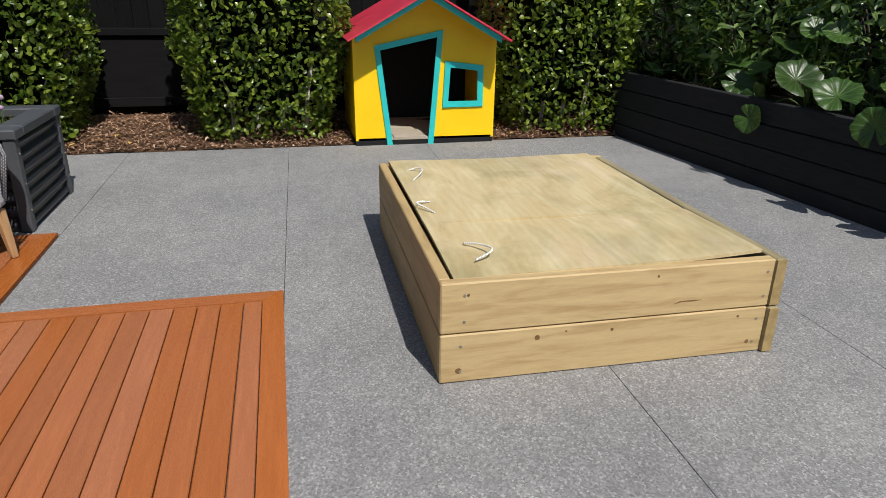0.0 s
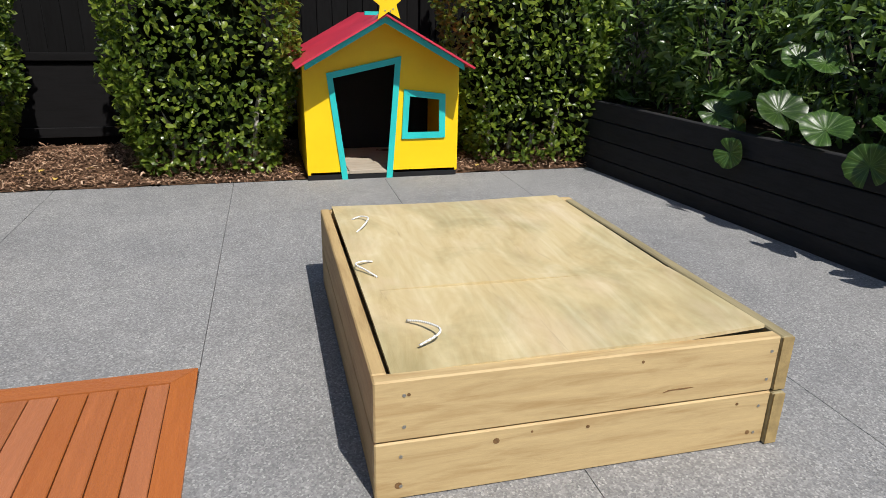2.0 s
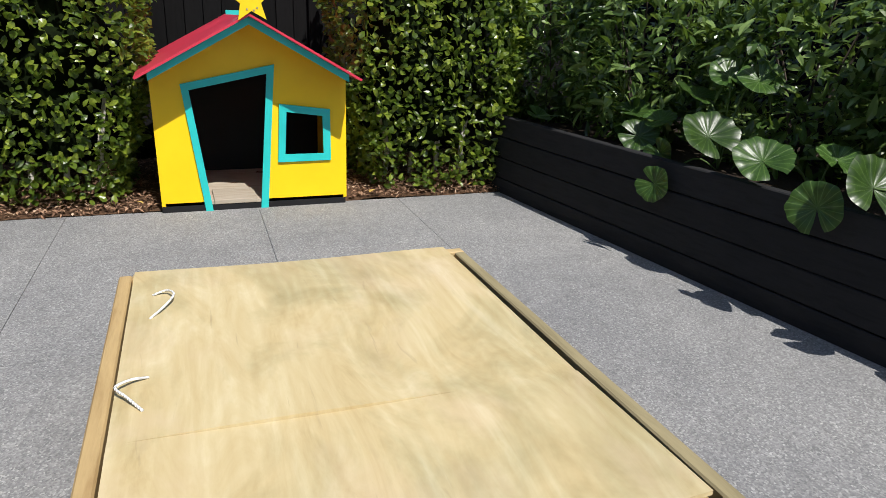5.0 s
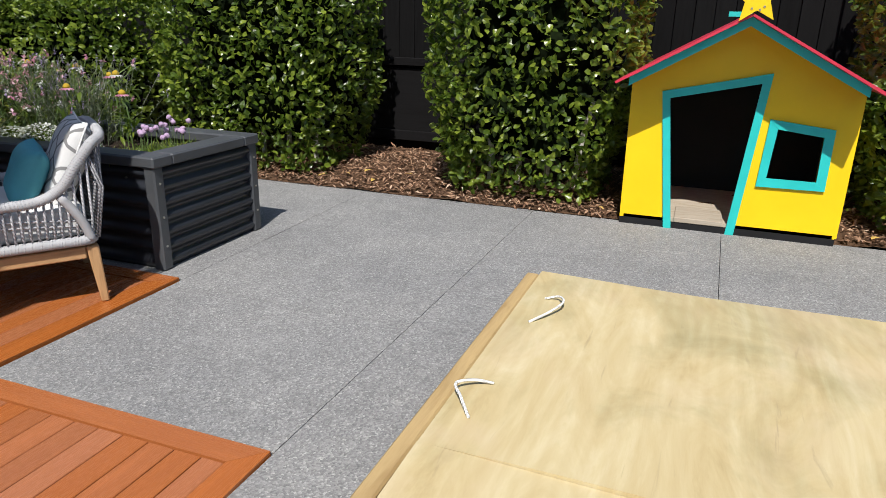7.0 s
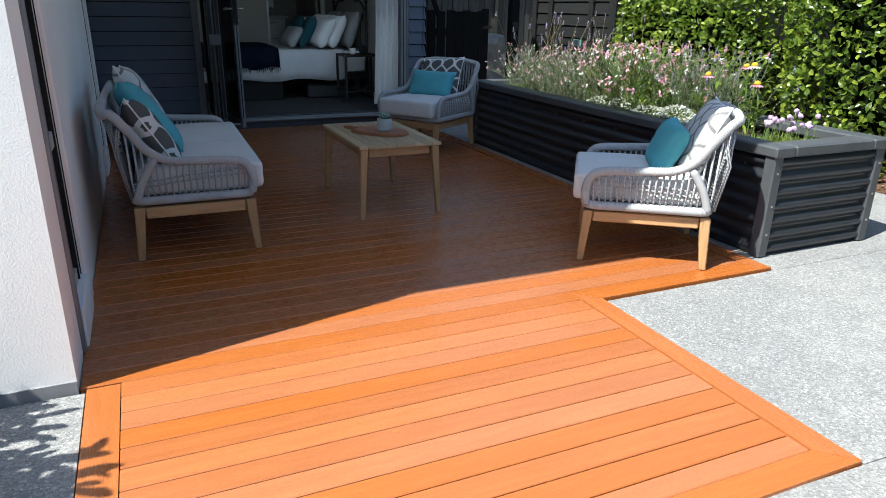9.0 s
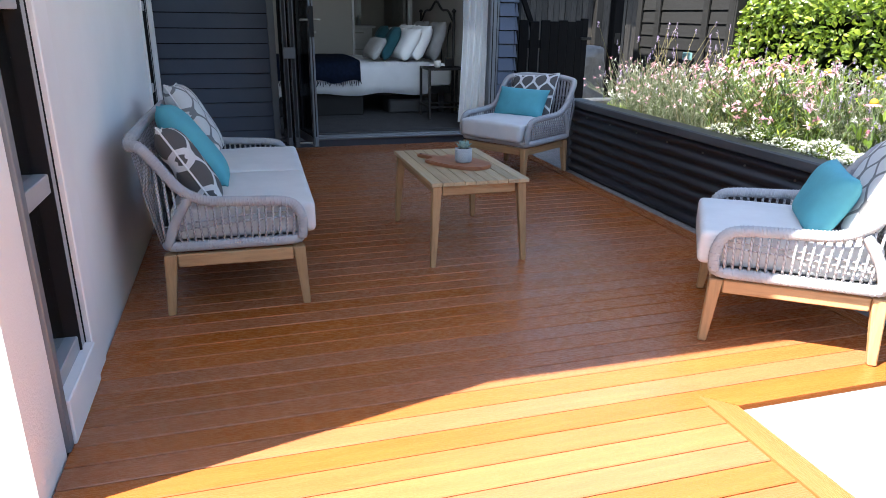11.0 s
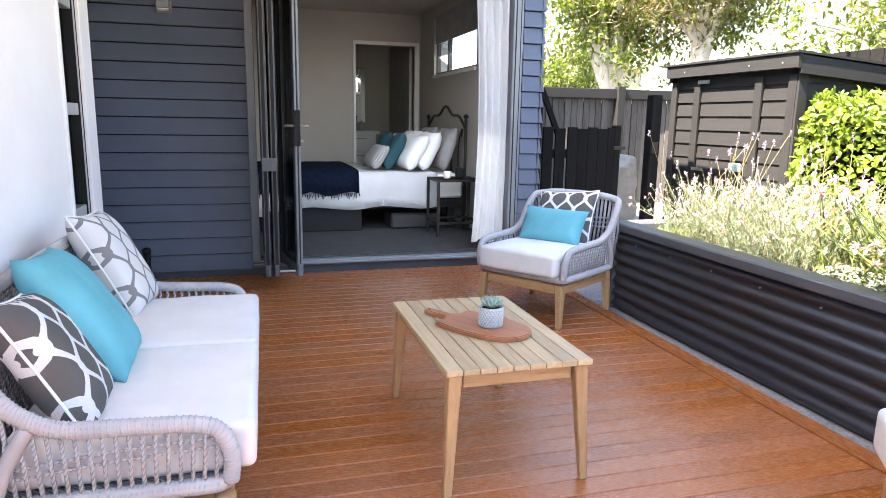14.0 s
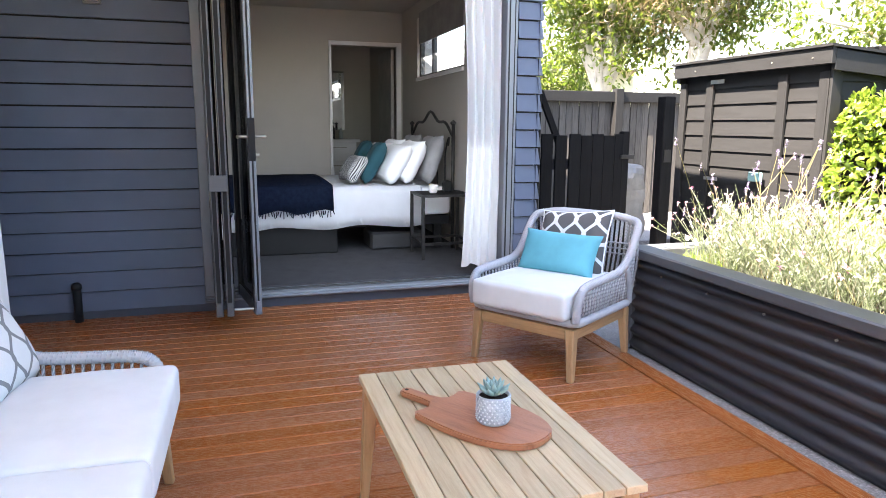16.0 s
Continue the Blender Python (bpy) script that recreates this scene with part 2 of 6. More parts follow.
CUSHION = plain("off_white_canvas", (0.64, 0.64, 0.63), 0.92, 0, 0.05, 8, 400, 0.35, 0.15, 0.002)
TEAL = plain("teal_velvet", (0.095, 0.37, 0.43), 0.75, 0, 0.12, 7, 350, 0.3, 0.3, 0.002)
PATTERN_GREY = trellis("grey_trellis_fabric", (0.10, 0.097, 0.094), (0.68, 0.68, 0.68), 0.128, 0.18, 0.1)
PATTERN_PALE = trellis("pale_trellis_fabric", (0.62, 0.62, 0.61), (0.17, 0.17, 0.17), 0.132, 0.17, 0.08)
PIPING = plain("white_piping", (0.75, 0.75, 0.74), 0.8)
CHARCOAL = plain("charcoal_steel", (0.018, 0.020, 0.026), 0.36, 0.0, 0.15, 5, 80, 0.05, 0.6)
CHARCOAL_RIM = plain("charcoal_rim", (0.060, 0.064, 0.070), 0.5, 0.0, 0.15, 5, 60, 0.08)
SOIL = plain("potting_soil", (0.035, 0.024, 0.017), 0.95, 0, 0.4, 30, 120, 0.8, 0.2, 0.02)
BLACK_FENCE = wood("black_stained_timber", (0.0092, 0.009, 0.0093), (0.0052, 0.005, 0.005), "z", 0.8, 12, 4.0, 0.3, 0.3, 0.06)
SLEEPER = wood("black_stained_sleeper", (0.026, 0.0255, 0.027), (0.015, 0.0147, 0.0155), "y", 0.75, 12, 4.0, 0.25, 0.35, 0.15)
BLACK_RAIL = wood("black_stained_rail", (0.0095, 0.009, 0.0095), (0.005, 0.0047, 0.0047), "x", 0.75, 12, 4.0, 0.2, 0.3, 0.1)
SHED_WOOD = wood("dark_stained_shed", (0.0165, 0.0167, 0.0166), (0.0102, 0.0103, 0.0102), "x", 0.65, 12, 4.0, 0.25, 0.3, 0.2)
SHED_POST = wood("dark_stained_post", (0.0158, 0.016, 0.0158), (0.0098, 0.0099, 0.0098), "z", 0.65, 12, 4.0, 0.2, 0.3, 0.2)
GREY_FENCE = wood("weathered_paling", (0.078, 0.071, 0.062), (0.026, 0.023, 0.020), "z", 0.85, 10, 5.0, 0.45)
WEATHERBOARD = plain("slate_blue_paint", (0.078, 0.098, 0.142), 0.5, 0, 0.10, 2.5, 40, 0.08, 0.35)
ALU_PALE = plain("pale_grey_powdercoat", (0.40, 0.405, 0.415), 0.45, 0.1, 0.06, 6, 80, 0.04)
ALU = plain("grey_powdercoat", (0.175, 0.19, 0.21), 0.45, 0.2, 0.08, 6, 80, 0.04)
# grey powdercoat again, darkened to carry the shade of the folded stack
ALU_SHADED = plain("grey_powdercoat_shaded", (0.085, 0.088, 0.094), 0.45, 0.2, 0.08, 6, 80, 0.04)
ALU_DARK = plain("dark_track", (0.05, 0.052, 0.055), 0.5, 0.2)
WHITE_TRIM = plain("white_trim", (0.78, 0.77, 0.77), 0.5, 0, 0.05, 3, 60, 0.05)
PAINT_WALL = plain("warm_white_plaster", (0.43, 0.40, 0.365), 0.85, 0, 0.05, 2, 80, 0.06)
CARPET = plain("charcoal_carpet", (0.055, 0.055, 0.06), 0.98, 0, 0.2, 8, 300, 0.6, 0.1, 0.006)
YELLOW = plain("yellow_paint", (0.86, 0.56, 0.0), 0.5, 0, 0.06, 3, 60, 0.05)
TURQUOISE = plain("turquoise_paint", (0.02, 0.50, 0.47), 0.45, 0, 0.08, 5, 60, 0.05)
RED = plain("red_roof_paint", (0.52, 0.03, 0.06), 0.42, 0, 0.10, 4, 50, 0.06)
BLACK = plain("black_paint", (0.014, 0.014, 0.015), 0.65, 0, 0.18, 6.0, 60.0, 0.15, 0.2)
PALE_WOOD = wood("pale_floor_board", (0.44, 0.38, 0.30), (0.30, 0.24, 0.17), "x", 0.8, 10, 5.0)
LINEN = plain("white_linen", (0.87, 0.88, 0.91), 0.9, 0, 0.04, 5, 200, 0.2, 0.1, 0.004)
NAVY = plain("navy_knit", (0.012, 0.02, 0.045), 0.95, 0, 0.3, 30, 220, 0.8, 0.1, 0.006)
IRON = plain("wrought_iron", (0.02, 0.018, 0.018), 0.5, 0.4)
POT = plain("dimpled_pot", (0.36, 0.39, 0.40), 0.7, 0, 0.25, 90, 160, 0.3)
SUCCULENT = plain("succulent_leaf", (0.22, 0.33, 0.29), 0.6, 0, 0.2, 20, 90, 0.1)
STEM = plain("green_stem", (0.10, 0.16, 0.045), 0.7)
STEM_GREY = leaf_mat("lavender_foliage", (0.14, 0.17, 0.105), (0.31, 0.32, 0.255), 0.8, 0.3, 0.1)
HEDGE = leaf_mat("hedge_leaf", (0.080, 0.132, 0.016), (0.228, 0.285, 0.034), 0.3, 0.34)
HEDGE_CORE = plain("hedge_inner_shade", (0.006, 0.010, 0.003), 0.95, 0, 0.4, 20, 60, 0.6, 0.05)
LAUREL = leaf_mat("dark_shrub_leaf", (0.062, 0.112, 0.027), (0.20, 0.285, 0.088), 0.22, 0.26)


def veined_mat():
    """A glossy round leaf with paler veins that fan out from the stalk."""
    m, nt, b = nodes_of("round_glossy_leaf", 0.36, 0, 0.45)
    v = coords(nt)
    rad = nt.nodes.new("ShaderNodeTexGradient")
    rad.gradient_type = "RADIAL"
    nt.links.new(v, rad.inputs["Vector"])
    f = maths(nt, "FRACT", maths(nt, "MULTIPLY", rad.outputs["Fac"], 22.0))
    line = maths(nt, "LESS_THAN", maths(nt, "ABSOLUTE", maths(nt, "SUBTRACT", f, 0.5)), 0.07)
    mottle = noise_tex(nt, v, 22.0, 5)
    c = ramp(nt, mottle, [(0.3, (0.016, 0.040, 0.007)), (0.7, (0.042, 0.088, 0.015))])
    c = mix(nt, c, (0.11, 0.18, 0.045), maths(nt, "MULTIPLY", line, 0.55))
    hsv = nt.nodes.new("ShaderNodeHueSaturation")
    nt.links.new(c, hsv.inputs["Color"])
    nt.links.new(maths(nt, "MULTIPLY_ADD", random_of(nt), 0.7, 0.7), hsv.inputs["Value"])
    nt.links.new(hsv.outputs[0], b.inputs["Base Color"])
    bump(nt, b, maths(nt, "ADD", mottle, line), 0.35, 0.004)
    tr = nt.nodes.new("ShaderNodeBsdfTranslucent")
    nt.links.new(mix(nt, hsv.outputs[0], (0.30, 0.50, 0.05), 0.4), tr.inputs["Color"])
    ms = nt.nodes.new("ShaderNodeMixShader")
    ms.inputs[0].default_value = 0.2
    nt.links.new(b.outputs[0], ms.inputs[1])
    nt.links.new(tr.outputs[0], ms.inputs[2])
    nt.links.new(ms.outputs[0], nt.nodes["Material Output"].inputs["Surface"])
    return m


LIGULARIA = veined_mat()
TREE_LEAF = leaf_mat("tree_leaf", (0.055, 0.078, 0.015), (0.15, 0.17, 0.038), 0.5, 0.42)
TREE_DRY = leaf_mat("dry_twigs", (0.22, 0.14, 0.08), (0.38, 0.28, 0.17), 0.7, 0.3)
TWIG = plain("dark_twig", (0.05, 0.038, 0.026), 0.9)
BARK = plain("pale_bark", (0.55, 0.51, 0.45), 0.9, 0, 0.35, 4, 40, 0.6)
CEILING_MAT = plain("white_soffit", (0.78, 0.78, 0.78), 0.8, 0, 0.04, 2, 60, 0.05)


# ---- mesh helpers ----
def thing(name, label="", category="", group="", kind="", m=None):
    ob = new(name)
    ob.empty_display_size = 0.1
    if m is not None:
        ob.matrix_basis = m
    return tagged(ob, label, category, group, kind)


def mesh_of(bm, material, smooth=False):
    me = bpy.data.meshes.new("mesh")
    bm.to_mesh(me)
    bm.free()
    me.materials.append(material)
    if smooth:
        me.shade_smooth()
    return me


def part(name, bm, material, parent=None, label="", smooth=False, m=None):
    me = bm if isinstance(bm, bpy.types.Mesh) else mesh_of(bm, material, smooth)
    ob = new(name, me)
    if parent is not None:
        ob.parent = parent
    if m is not None:
        ob.matrix_basis = m
    return tagged(ob, label)


def box(size, at=(0, 0, 0), bev=0.0, rot=None, bm=None, seg=1):
    """A box of that size centred at a place, added to bm."""
    out = bm or bmesh.new()
    b = bmesh.new()
    bmesh.ops.create_cube(b, size=1.0)
    bmesh.ops.scale(b, vec=size, verts=b.verts)
    if bev:
        bmesh.ops.bevel(b, geom=b.edges[:], offset=bev, segments=seg, affect="EDGES", profile=0.5)
    mt = Matrix.Translation(at) @ (rot if rot is not None else Matrix.Identity(4))
    bmesh.ops.transform(b, matrix=mt, verts=b.verts)
    me = bpy.data.meshes.new("tmp")
    b.to_mesh(me)
    b.free()
    out.from_mesh(me)
    bpy.data.meshes.remove(me)
    return out


def span(x0, x1, y0, y1, z0, z1, bev=0.0, bm=None, seg=1):
    return box((abs(x1 - x0), abs(y1 - y0), abs(z1 - z0)), ((x0 + x1) / 2, (y0 + y1) / 2, (z0 + z1) / 2), bev, None, bm, seg)


def tube(points, radius, sides=8, bm=None, closed=False, taper=None):
    """A swept round bar along points; radius may be one number or one per point."""
    out = bm or bmesh.new()
    pts = [Vector(p) for p in points]
    n = len(pts)
    rings, prev = [], None
    for i, p in enumerate(pts):
        a = pts[(i - 1) % n] if (i or closed) else p
        c = pts[(i + 1) % n] if (i < n - 1 or closed) else p
        d = (c - a).normalized()
        if prev is None:
            up = Vector((0, 0, 1)) if abs(d.z) < 0.9 else Vector((1, 0, 0))
            side = d.cross(up).normalized()
        else:
            side = (prev - d * prev.dot(d)).normalized()
        prev = side
        up = side.cross(d)
        r = radius[i] if isinstance(radius, (list, tuple)) else radius
        rings.append([out.verts.new(p + (side * math.cos(k * 2 * math.pi / sides) + up * math.sin(k * 2 * math.pi / sides)) * r) for k in range(sides)])
    for i in range(n if closed else n - 1):
        a, c = rings[i], rings[(i + 1) % n]
        for k in range(sides):
            out.faces.new((a[k], a[(k + 1) % sides], c[(k + 1) % sides], c[k]))
    if not closed:
        out.faces.new(rings[0][::-1])
        out.faces.new(rings[-1])
    return out


def smooth_path(pts, per=6):
    """Catmull-Rom through the points."""
    p = [Vector(q) for q in pts]
    p = [p[0] * 2 - p[1]] + p + [p[-1] * 2 - p[-2]]
    out = []
    for i in range(1, len(p) - 2):
        for k in range(per):
            t = k / per
            a, b, c, d = p[i - 1], p[i], p[i + 1], p[i + 2]
            out.append(0.5 * (2 * b + (c - a) * t + (2 * a - 5 * b + 4 * c - d) * t * t + (3 * b - 3 * c + d - a) * t ** 3))
    out.append(p[-2])
    return out


def prism(outline, depth, axis="y", at=0.0, bm=None, bev=0.0):
    """A flat outline (list of pairs) pushed to a thickness. axis y: pairs are x, z; axis z: pairs are x, y; axis x: pairs are y, z."""
    out = bm or bmesh.new()

    def place(p, d):
        return {"y": (p[0], at + d, p[1]), "z": (p[0], p[1], at + d), "x": (at + d, p[0], p[1])}[axis]
    a = [out.verts.new(place(p, 0.0)) for p in outline]
    b = [out.verts.new(place(p, depth)) for p in outline]
    n = len(a)
    fs = [out.faces.new(a), out.faces.new(b[::-1])]
    fs += [out.faces.new((a[i], b[i], b[(i + 1) % n], a[(i + 1) % n])) for i in range(n)]
    bmesh.ops.recalc_face_normals(out, faces=fs)
    return out


def lathe(profile, sides=20, bm=None, at=(0, 0, 0)):
    out = bm or bmesh.new()
    rings = [[out.verts.new((at[0] + r * math.cos(k * 2 * math.pi / sides), at[1] + r * math.sin(k * 2 * math.pi / sides), at[2] + z)) for k in range(sides)] for r, z in profile]
    for a, b in zip(rings, rings[1:]):
        for k in range(sides):
            out.faces.new((a[k], a[(k + 1) % sides], b[(k + 1) % sides], b[k]))
    out.faces.new(rings[0][::-1])
    out.faces.new(rings[-1])
    return out


def soft_box(w, d, h, bev=0.04, puff=0.02, seg=4):
    """An upholstered block: rounded edges, bulging top."""
    bm = bmesh.new()
    bmesh.ops.create_cube(bm, size=1.0)
    bmesh.ops.scale(bm, vec=(w, d, h), verts=bm.verts)
    bmesh.ops.bevel(bm, geom=bm.edges[:], offset=bev, segments=seg, affect="EDGES", profile=0.6)
    bmesh.ops.subdivide_edges(bm, edges=[e for e in bm.edges if e.calc_length() > 0.15], cuts=7, use_grid_fill=True)
    for v in bm.verts:
        u, t = v.co.x / (w / 2), v.co.y / (d / 2)
        k = max(0, 1 - u * u) * max(0, 1 - t * t)
        v.co.z += math.copysign(puff * k, v.co.z) + 0.004 * noise.noise(v.co * 9)
    return bm


def pillow(w, h, t, n=20, sag=0.0):
    """A scatter cushion lying in the local xz plane, with pinched corners."""
    bm = bmesh.new()
    grids = []
    for side in (1, -1):
        g = []
        for j in range(n + 1):
            row = []
            for i in range(n + 1):
                u, v = 2 * i / n - 1, 2 * j / n - 1
                k = max(0.0, (1 - u ** 4) * (1 - v ** 4)) ** 0.55
                pin = 1 - 0.07 * (1 - abs(v) ** 2) * abs(u) ** 3
                pin2 = 1 - 0.07 * (1 - abs(u) ** 2) * abs(v) ** 3
                x, z = u * w / 2 * pin, v * h / 2 * pin2
                y = side * t / 2 * k + 0.006 * noise.noise(Vector((x * 8, side * 3, z * 8))) * k
                row.append(bm.verts.new((x, y, z - sag * k * (1 - v) * 0.1)))
            g.append(row)
        grids.append(g)
        for j in range(n):
            for i in range(n):
                q = (g[j][i], g[j][i + 1], g[j + 1][i + 1], g[j + 1][i])
                bm.faces.new(q if side < 0 else q[::-1])
    bmesh.ops.remove_doubles(bm, verts=bm.verts, dist=0.0005)
    return bm


def leaf_mesh(name, pos, direc, up, length, width, material, fold=0.25, round_leaf=True):
    """Many small leaves, folded along the midrib, as one mesh from arrays."""
    pos, direc, up = np.asarray(pos), np.asarray(direc), np.asarray(up)
    direc = direc / np.linalg.norm(direc, axis=1, keepdims=True)
    side = np.cross(direc, up)
    side /= np.linalg.norm(side, axis=1, keepdims=True) + 1e-9
    nor = np.cross(side, direc)
    L, W = np.asarray(length)[:, None], np.asarray(width)[:, None]
    n = len(pos)

    def at(f, s, lift):
        return pos + direc * L * f + side * W * s + nor * (W * fold * abs(s) * 2 + L * lift)
    if round_leaf:
        v = [at(0, 0, 0), at(0.32, 0.36, 0.0), at(0.68, 0.48, -0.02), at(0.90, 0.26, -0.07), at(1.0, 0, -0.12), at(0.90, -0.26, -0.07), at(0.68, -0.48, -0.02), at(0.32, -0.36, 0.0), at(0.55, 0, 0.02)]
        tri = [[8, i, (i + 1) % 8] for i in range(8)]
        tri = [[8, b, a] for _, a, b in tri]
    else:
        v = [at(0, 0, 0), at(0.55, 0.5, 0), at(0.55, 0, 0), at(0.55, -0.5, 0), at(1.0, 0, -0.12)]
        tri = [[0, 2, 1], [0, 3, 2], [1, 2, 4], [2, 3, 4]]
    k = len(v)
    v = np.stack(v, 1).reshape(-1, 3)
    f = (np.arange(n)[:, None, None] * k + np.array(tri)[None]).reshape(-1, 3)
    me = bpy.data.meshes.new(name)
    me.from_pydata(v.tolist(), [], f.tolist())
    me.materials.append(material)
    return me


rng = np.random.default_rng(7)


def unit(n):
    d = rng.normal(size=(n, 3))
    return d / np.linalg.norm(d, axis=1, keepdims=True)


# ---- setting: ground, paving, deck ----
def ground():
    bm = bmesh.new()
    bmesh.ops.create_grid(bm, x_segments=2, y_segments=2, size=400)
    for v in bm.verts:
        v.co.z = -0.09
    part("ground", bm, SOIL)
    tagged(bpy.data.objects["ground"], "bare dark earth beneath the paving and beds", "ground", kind="structure")


def paving():
    pave = thing("pavement", "grey exposed aggregate concrete patio with sawn joints", "pavement", kind="structure")
    g = 0.0016

    def lean(x, y):
        """The sawn joints run a little askew to the deck."""
        return x + (0.026 * (y - 3.225) if x > -0.9 and x < 4 else 0.0)
    xs = [0.247, 1.455, 2.487, 4.9]
    cells = []
    for x0, x1 in zip(xs, xs[1:]):
        cells += [(x0, x1, -5.0, -0.6), (x0, x1, -0.6, 4.19), (x0, x1, 4.19, 6.24)]
    cells += [(-0.962, 0.247, 3.232, 4.19), (-0.962, 0.247, 4.19, 6.25), (-2.15, -0.962, 4.248, 6.28), (-4.6, -2.15, 4.248, 6.3), (-7.6, -4.6, 4.248, 6.3), (-11.0, -7.6, 4.33, 9.0)]
    cells += [(-0.985, 0.247, -5.0, -0.6), (-0.985, 0.247, -0.6, 1.2)]
    for x0, x1, y0, y1 in cells:
        edge = [(lean(x0, y0) + g, y0 + g), (lean(x1, y0) - g, y0 + g), (lean(x1, y1) - g, y1 - g), (lean(x0, y1) + g, y1 - g)]
        part("slab", prism(edge, 0.074, "z", -0.08), CONCRETE, pave)
    part("joint_filler", span(-5.8, 4.9, -5, 6.2, -0.085, -0.016), plain("joint_grit", (0.05, 0.05, 0.05), 0.9), pave)


PITCH, GAP = 0.0972, 0.0042


def deck():
    d = thing("deck_floor", "red-brown composite timber deck with picture-frame border boards", "deck", kind="structure")
    top, low = 0.004, -0.02
    joist = bmesh.new()
    span(-5.84, -0.98, 1.21, 4.235, -0.08, low - 0.002, 0, joist)
    span(-0.98, 0.235, 1.215, 3.222, -0.08, low - 0.002, 0, joist)
    part("substructure", joist, BLACK, d)
    bw = 0.09
    x = 0.243 - bw - GAP
    meshes = {}
    k = 0
    while x > -5.8:
        # the first board beside the border is ripped narrower
        wide = PITCH - GAP if k else 0.0755
        x1 = x - wide
        if x > -0.97:
            runs = [(1.3068, 3.225 - bw - GAP)]
        elif x > -4.45:
            runs = [(1.184, 4.24 - bw - GAP)]
        else:
            runs = [(0.25 if x < -4.8 else 1.184, 4.24 - bw - GAP)]
        if x1 < -0.97 < x:
            runs = [(1.3068, 3.225 - bw - GAP)]
        for y0, y1 in runs:
            key = (round(y1 - y0, 3), wide)
            if key not in meshes:
                meshes[key] = mesh_of(box((wide, y1 - y0, top - low), (0, 0, 0), 0.003), DECK_Y)
            part("board", meshes[key], None, d, m=Matrix.Translation(((x + x1) / 2, (y0 + y1) / 2, (top + low) / 2)))
        x -= wide + GAP
        k += 1
    z0, z1 = low, top + 0.001
    borders = [
        ([(0.243, 1.215), (0.243, 3.225), (0.243 - bw, 3.225 - bw), (0.243 - bw, 1.215 + 0.085)], DECK_Y),
        ([(0.241, 3.227), (-0.972, 3.227), (-0.972 - bw, 3.227 - bw), (0.243 - bw, 3.227 - bw)], DECK_X),
        ([(-0.974, 3.230), (-0.974, 4.242), (-0.972 - bw, 4.242 - bw), (-0.972 - bw, 3.232 - bw)], DECK_Y),
        ([(-0.975, 4.245), (-5.84, 4.245), (-5.84, 4.245 - bw), (-0.975 - bw, 4.245 - bw)], DECK_X),
        ([(0.24, 1.205), (-0.985, 1.205), (-0.985, 1.305), (0.15, 1.305)], DECK_X),
    ]
    for outline, mt in borders:
        part("border_board", prism(outline, z1 - z0, "z", z0), mt, d)


def mulch_bed():
    bm = bmesh.new()
    n = 60
    vs = [[bm.verts.new((-7.0 + 11.5 * i / n, 6.24 + 1.6 * j / 10, 0.0 + 0.05 * min(1, j / 3) + 0.02 * noise.noise(Vector((i * 0.7, j * 0.9, 0))))) for j in range(11)] for i in range(n + 1)]
    for i in range(n):
        for j in range(10):
            bm.faces.new((vs[i][j], vs[i + 1][j], vs[i + 1][j + 1], vs[i][j + 1]))
    part("garden_bed", bm, plain("brown_mulch_base", (0.13, 0.075, 0.045), 0.95, 0, 0.5, 40, 150, 0.9, 0.1, 0.02))
    tagged(bpy.data.objects["garden_bed"], "dark soil bed along the back fence", "garden bed", kind="structure")
    cnt = 15000
    x = rng.uniform(-3.4, 3.9, cnt)
    y = 6.24 + rng.uniform(0, 1, cnt) ** 1.2 * 1.4
    keep = ~((x > 0.86) & (x < 2.21) & (y > 6.17))
    x, y = x[keep], y[keep]
    cnt = len(x)
    z = 0.012 + 0.055 * np.clip((y - 6.24) / 0.45, 0, 1) + rng.uniform(0, 0.025, cnt)
    d = unit(cnt)
    d[:, 2] *= 0.3
    up = unit(cnt) * 0.4 + np.array([0, 0, 1])
    me = leaf_mesh("mulch", np.stack([x, y, z], 1), d, up, rng.uniform(0.02, 0.07, cnt), rng.uniform(0.008, 0.022, cnt), MULCH, 0.1, False)
    tagged(new("mulch", me), "brown bark chip mulch between hedge plants", "mulch", kind="stuff")
    spots = [(-1.28, 6.42), (-0.98, 6.36), (-0.72, 6.6), (3.35, 6.4), (3.2, 6.33), (3.48, 6.5), (2.42, 6.33), (0.72, 6.35), (-1.45, 6.36), (3.1, 6.45), (-1.1, 6.62)]
    ym = plain("fallen_leaf", (0.50, 0.33, 0.08), 0.7, 0, 0.3, 30, 90, 0.1)
    for i, (px, py) in enumerate(spots):
        a = i * 1.7
        me = leaf_mesh("fallen_leaf", [(px, py, 0.075 - 0.03 * (py < 6.4))], [(math.cos(a), math.sin(a), 0.1)], [(0.1, 0.2, 1)], [0.085], [0.04], ym, 0.15)
        tagged(new("fallen_leaf", me), "dry yellow leaf lying on the bark mulch", "leaf", "fallen leaves")


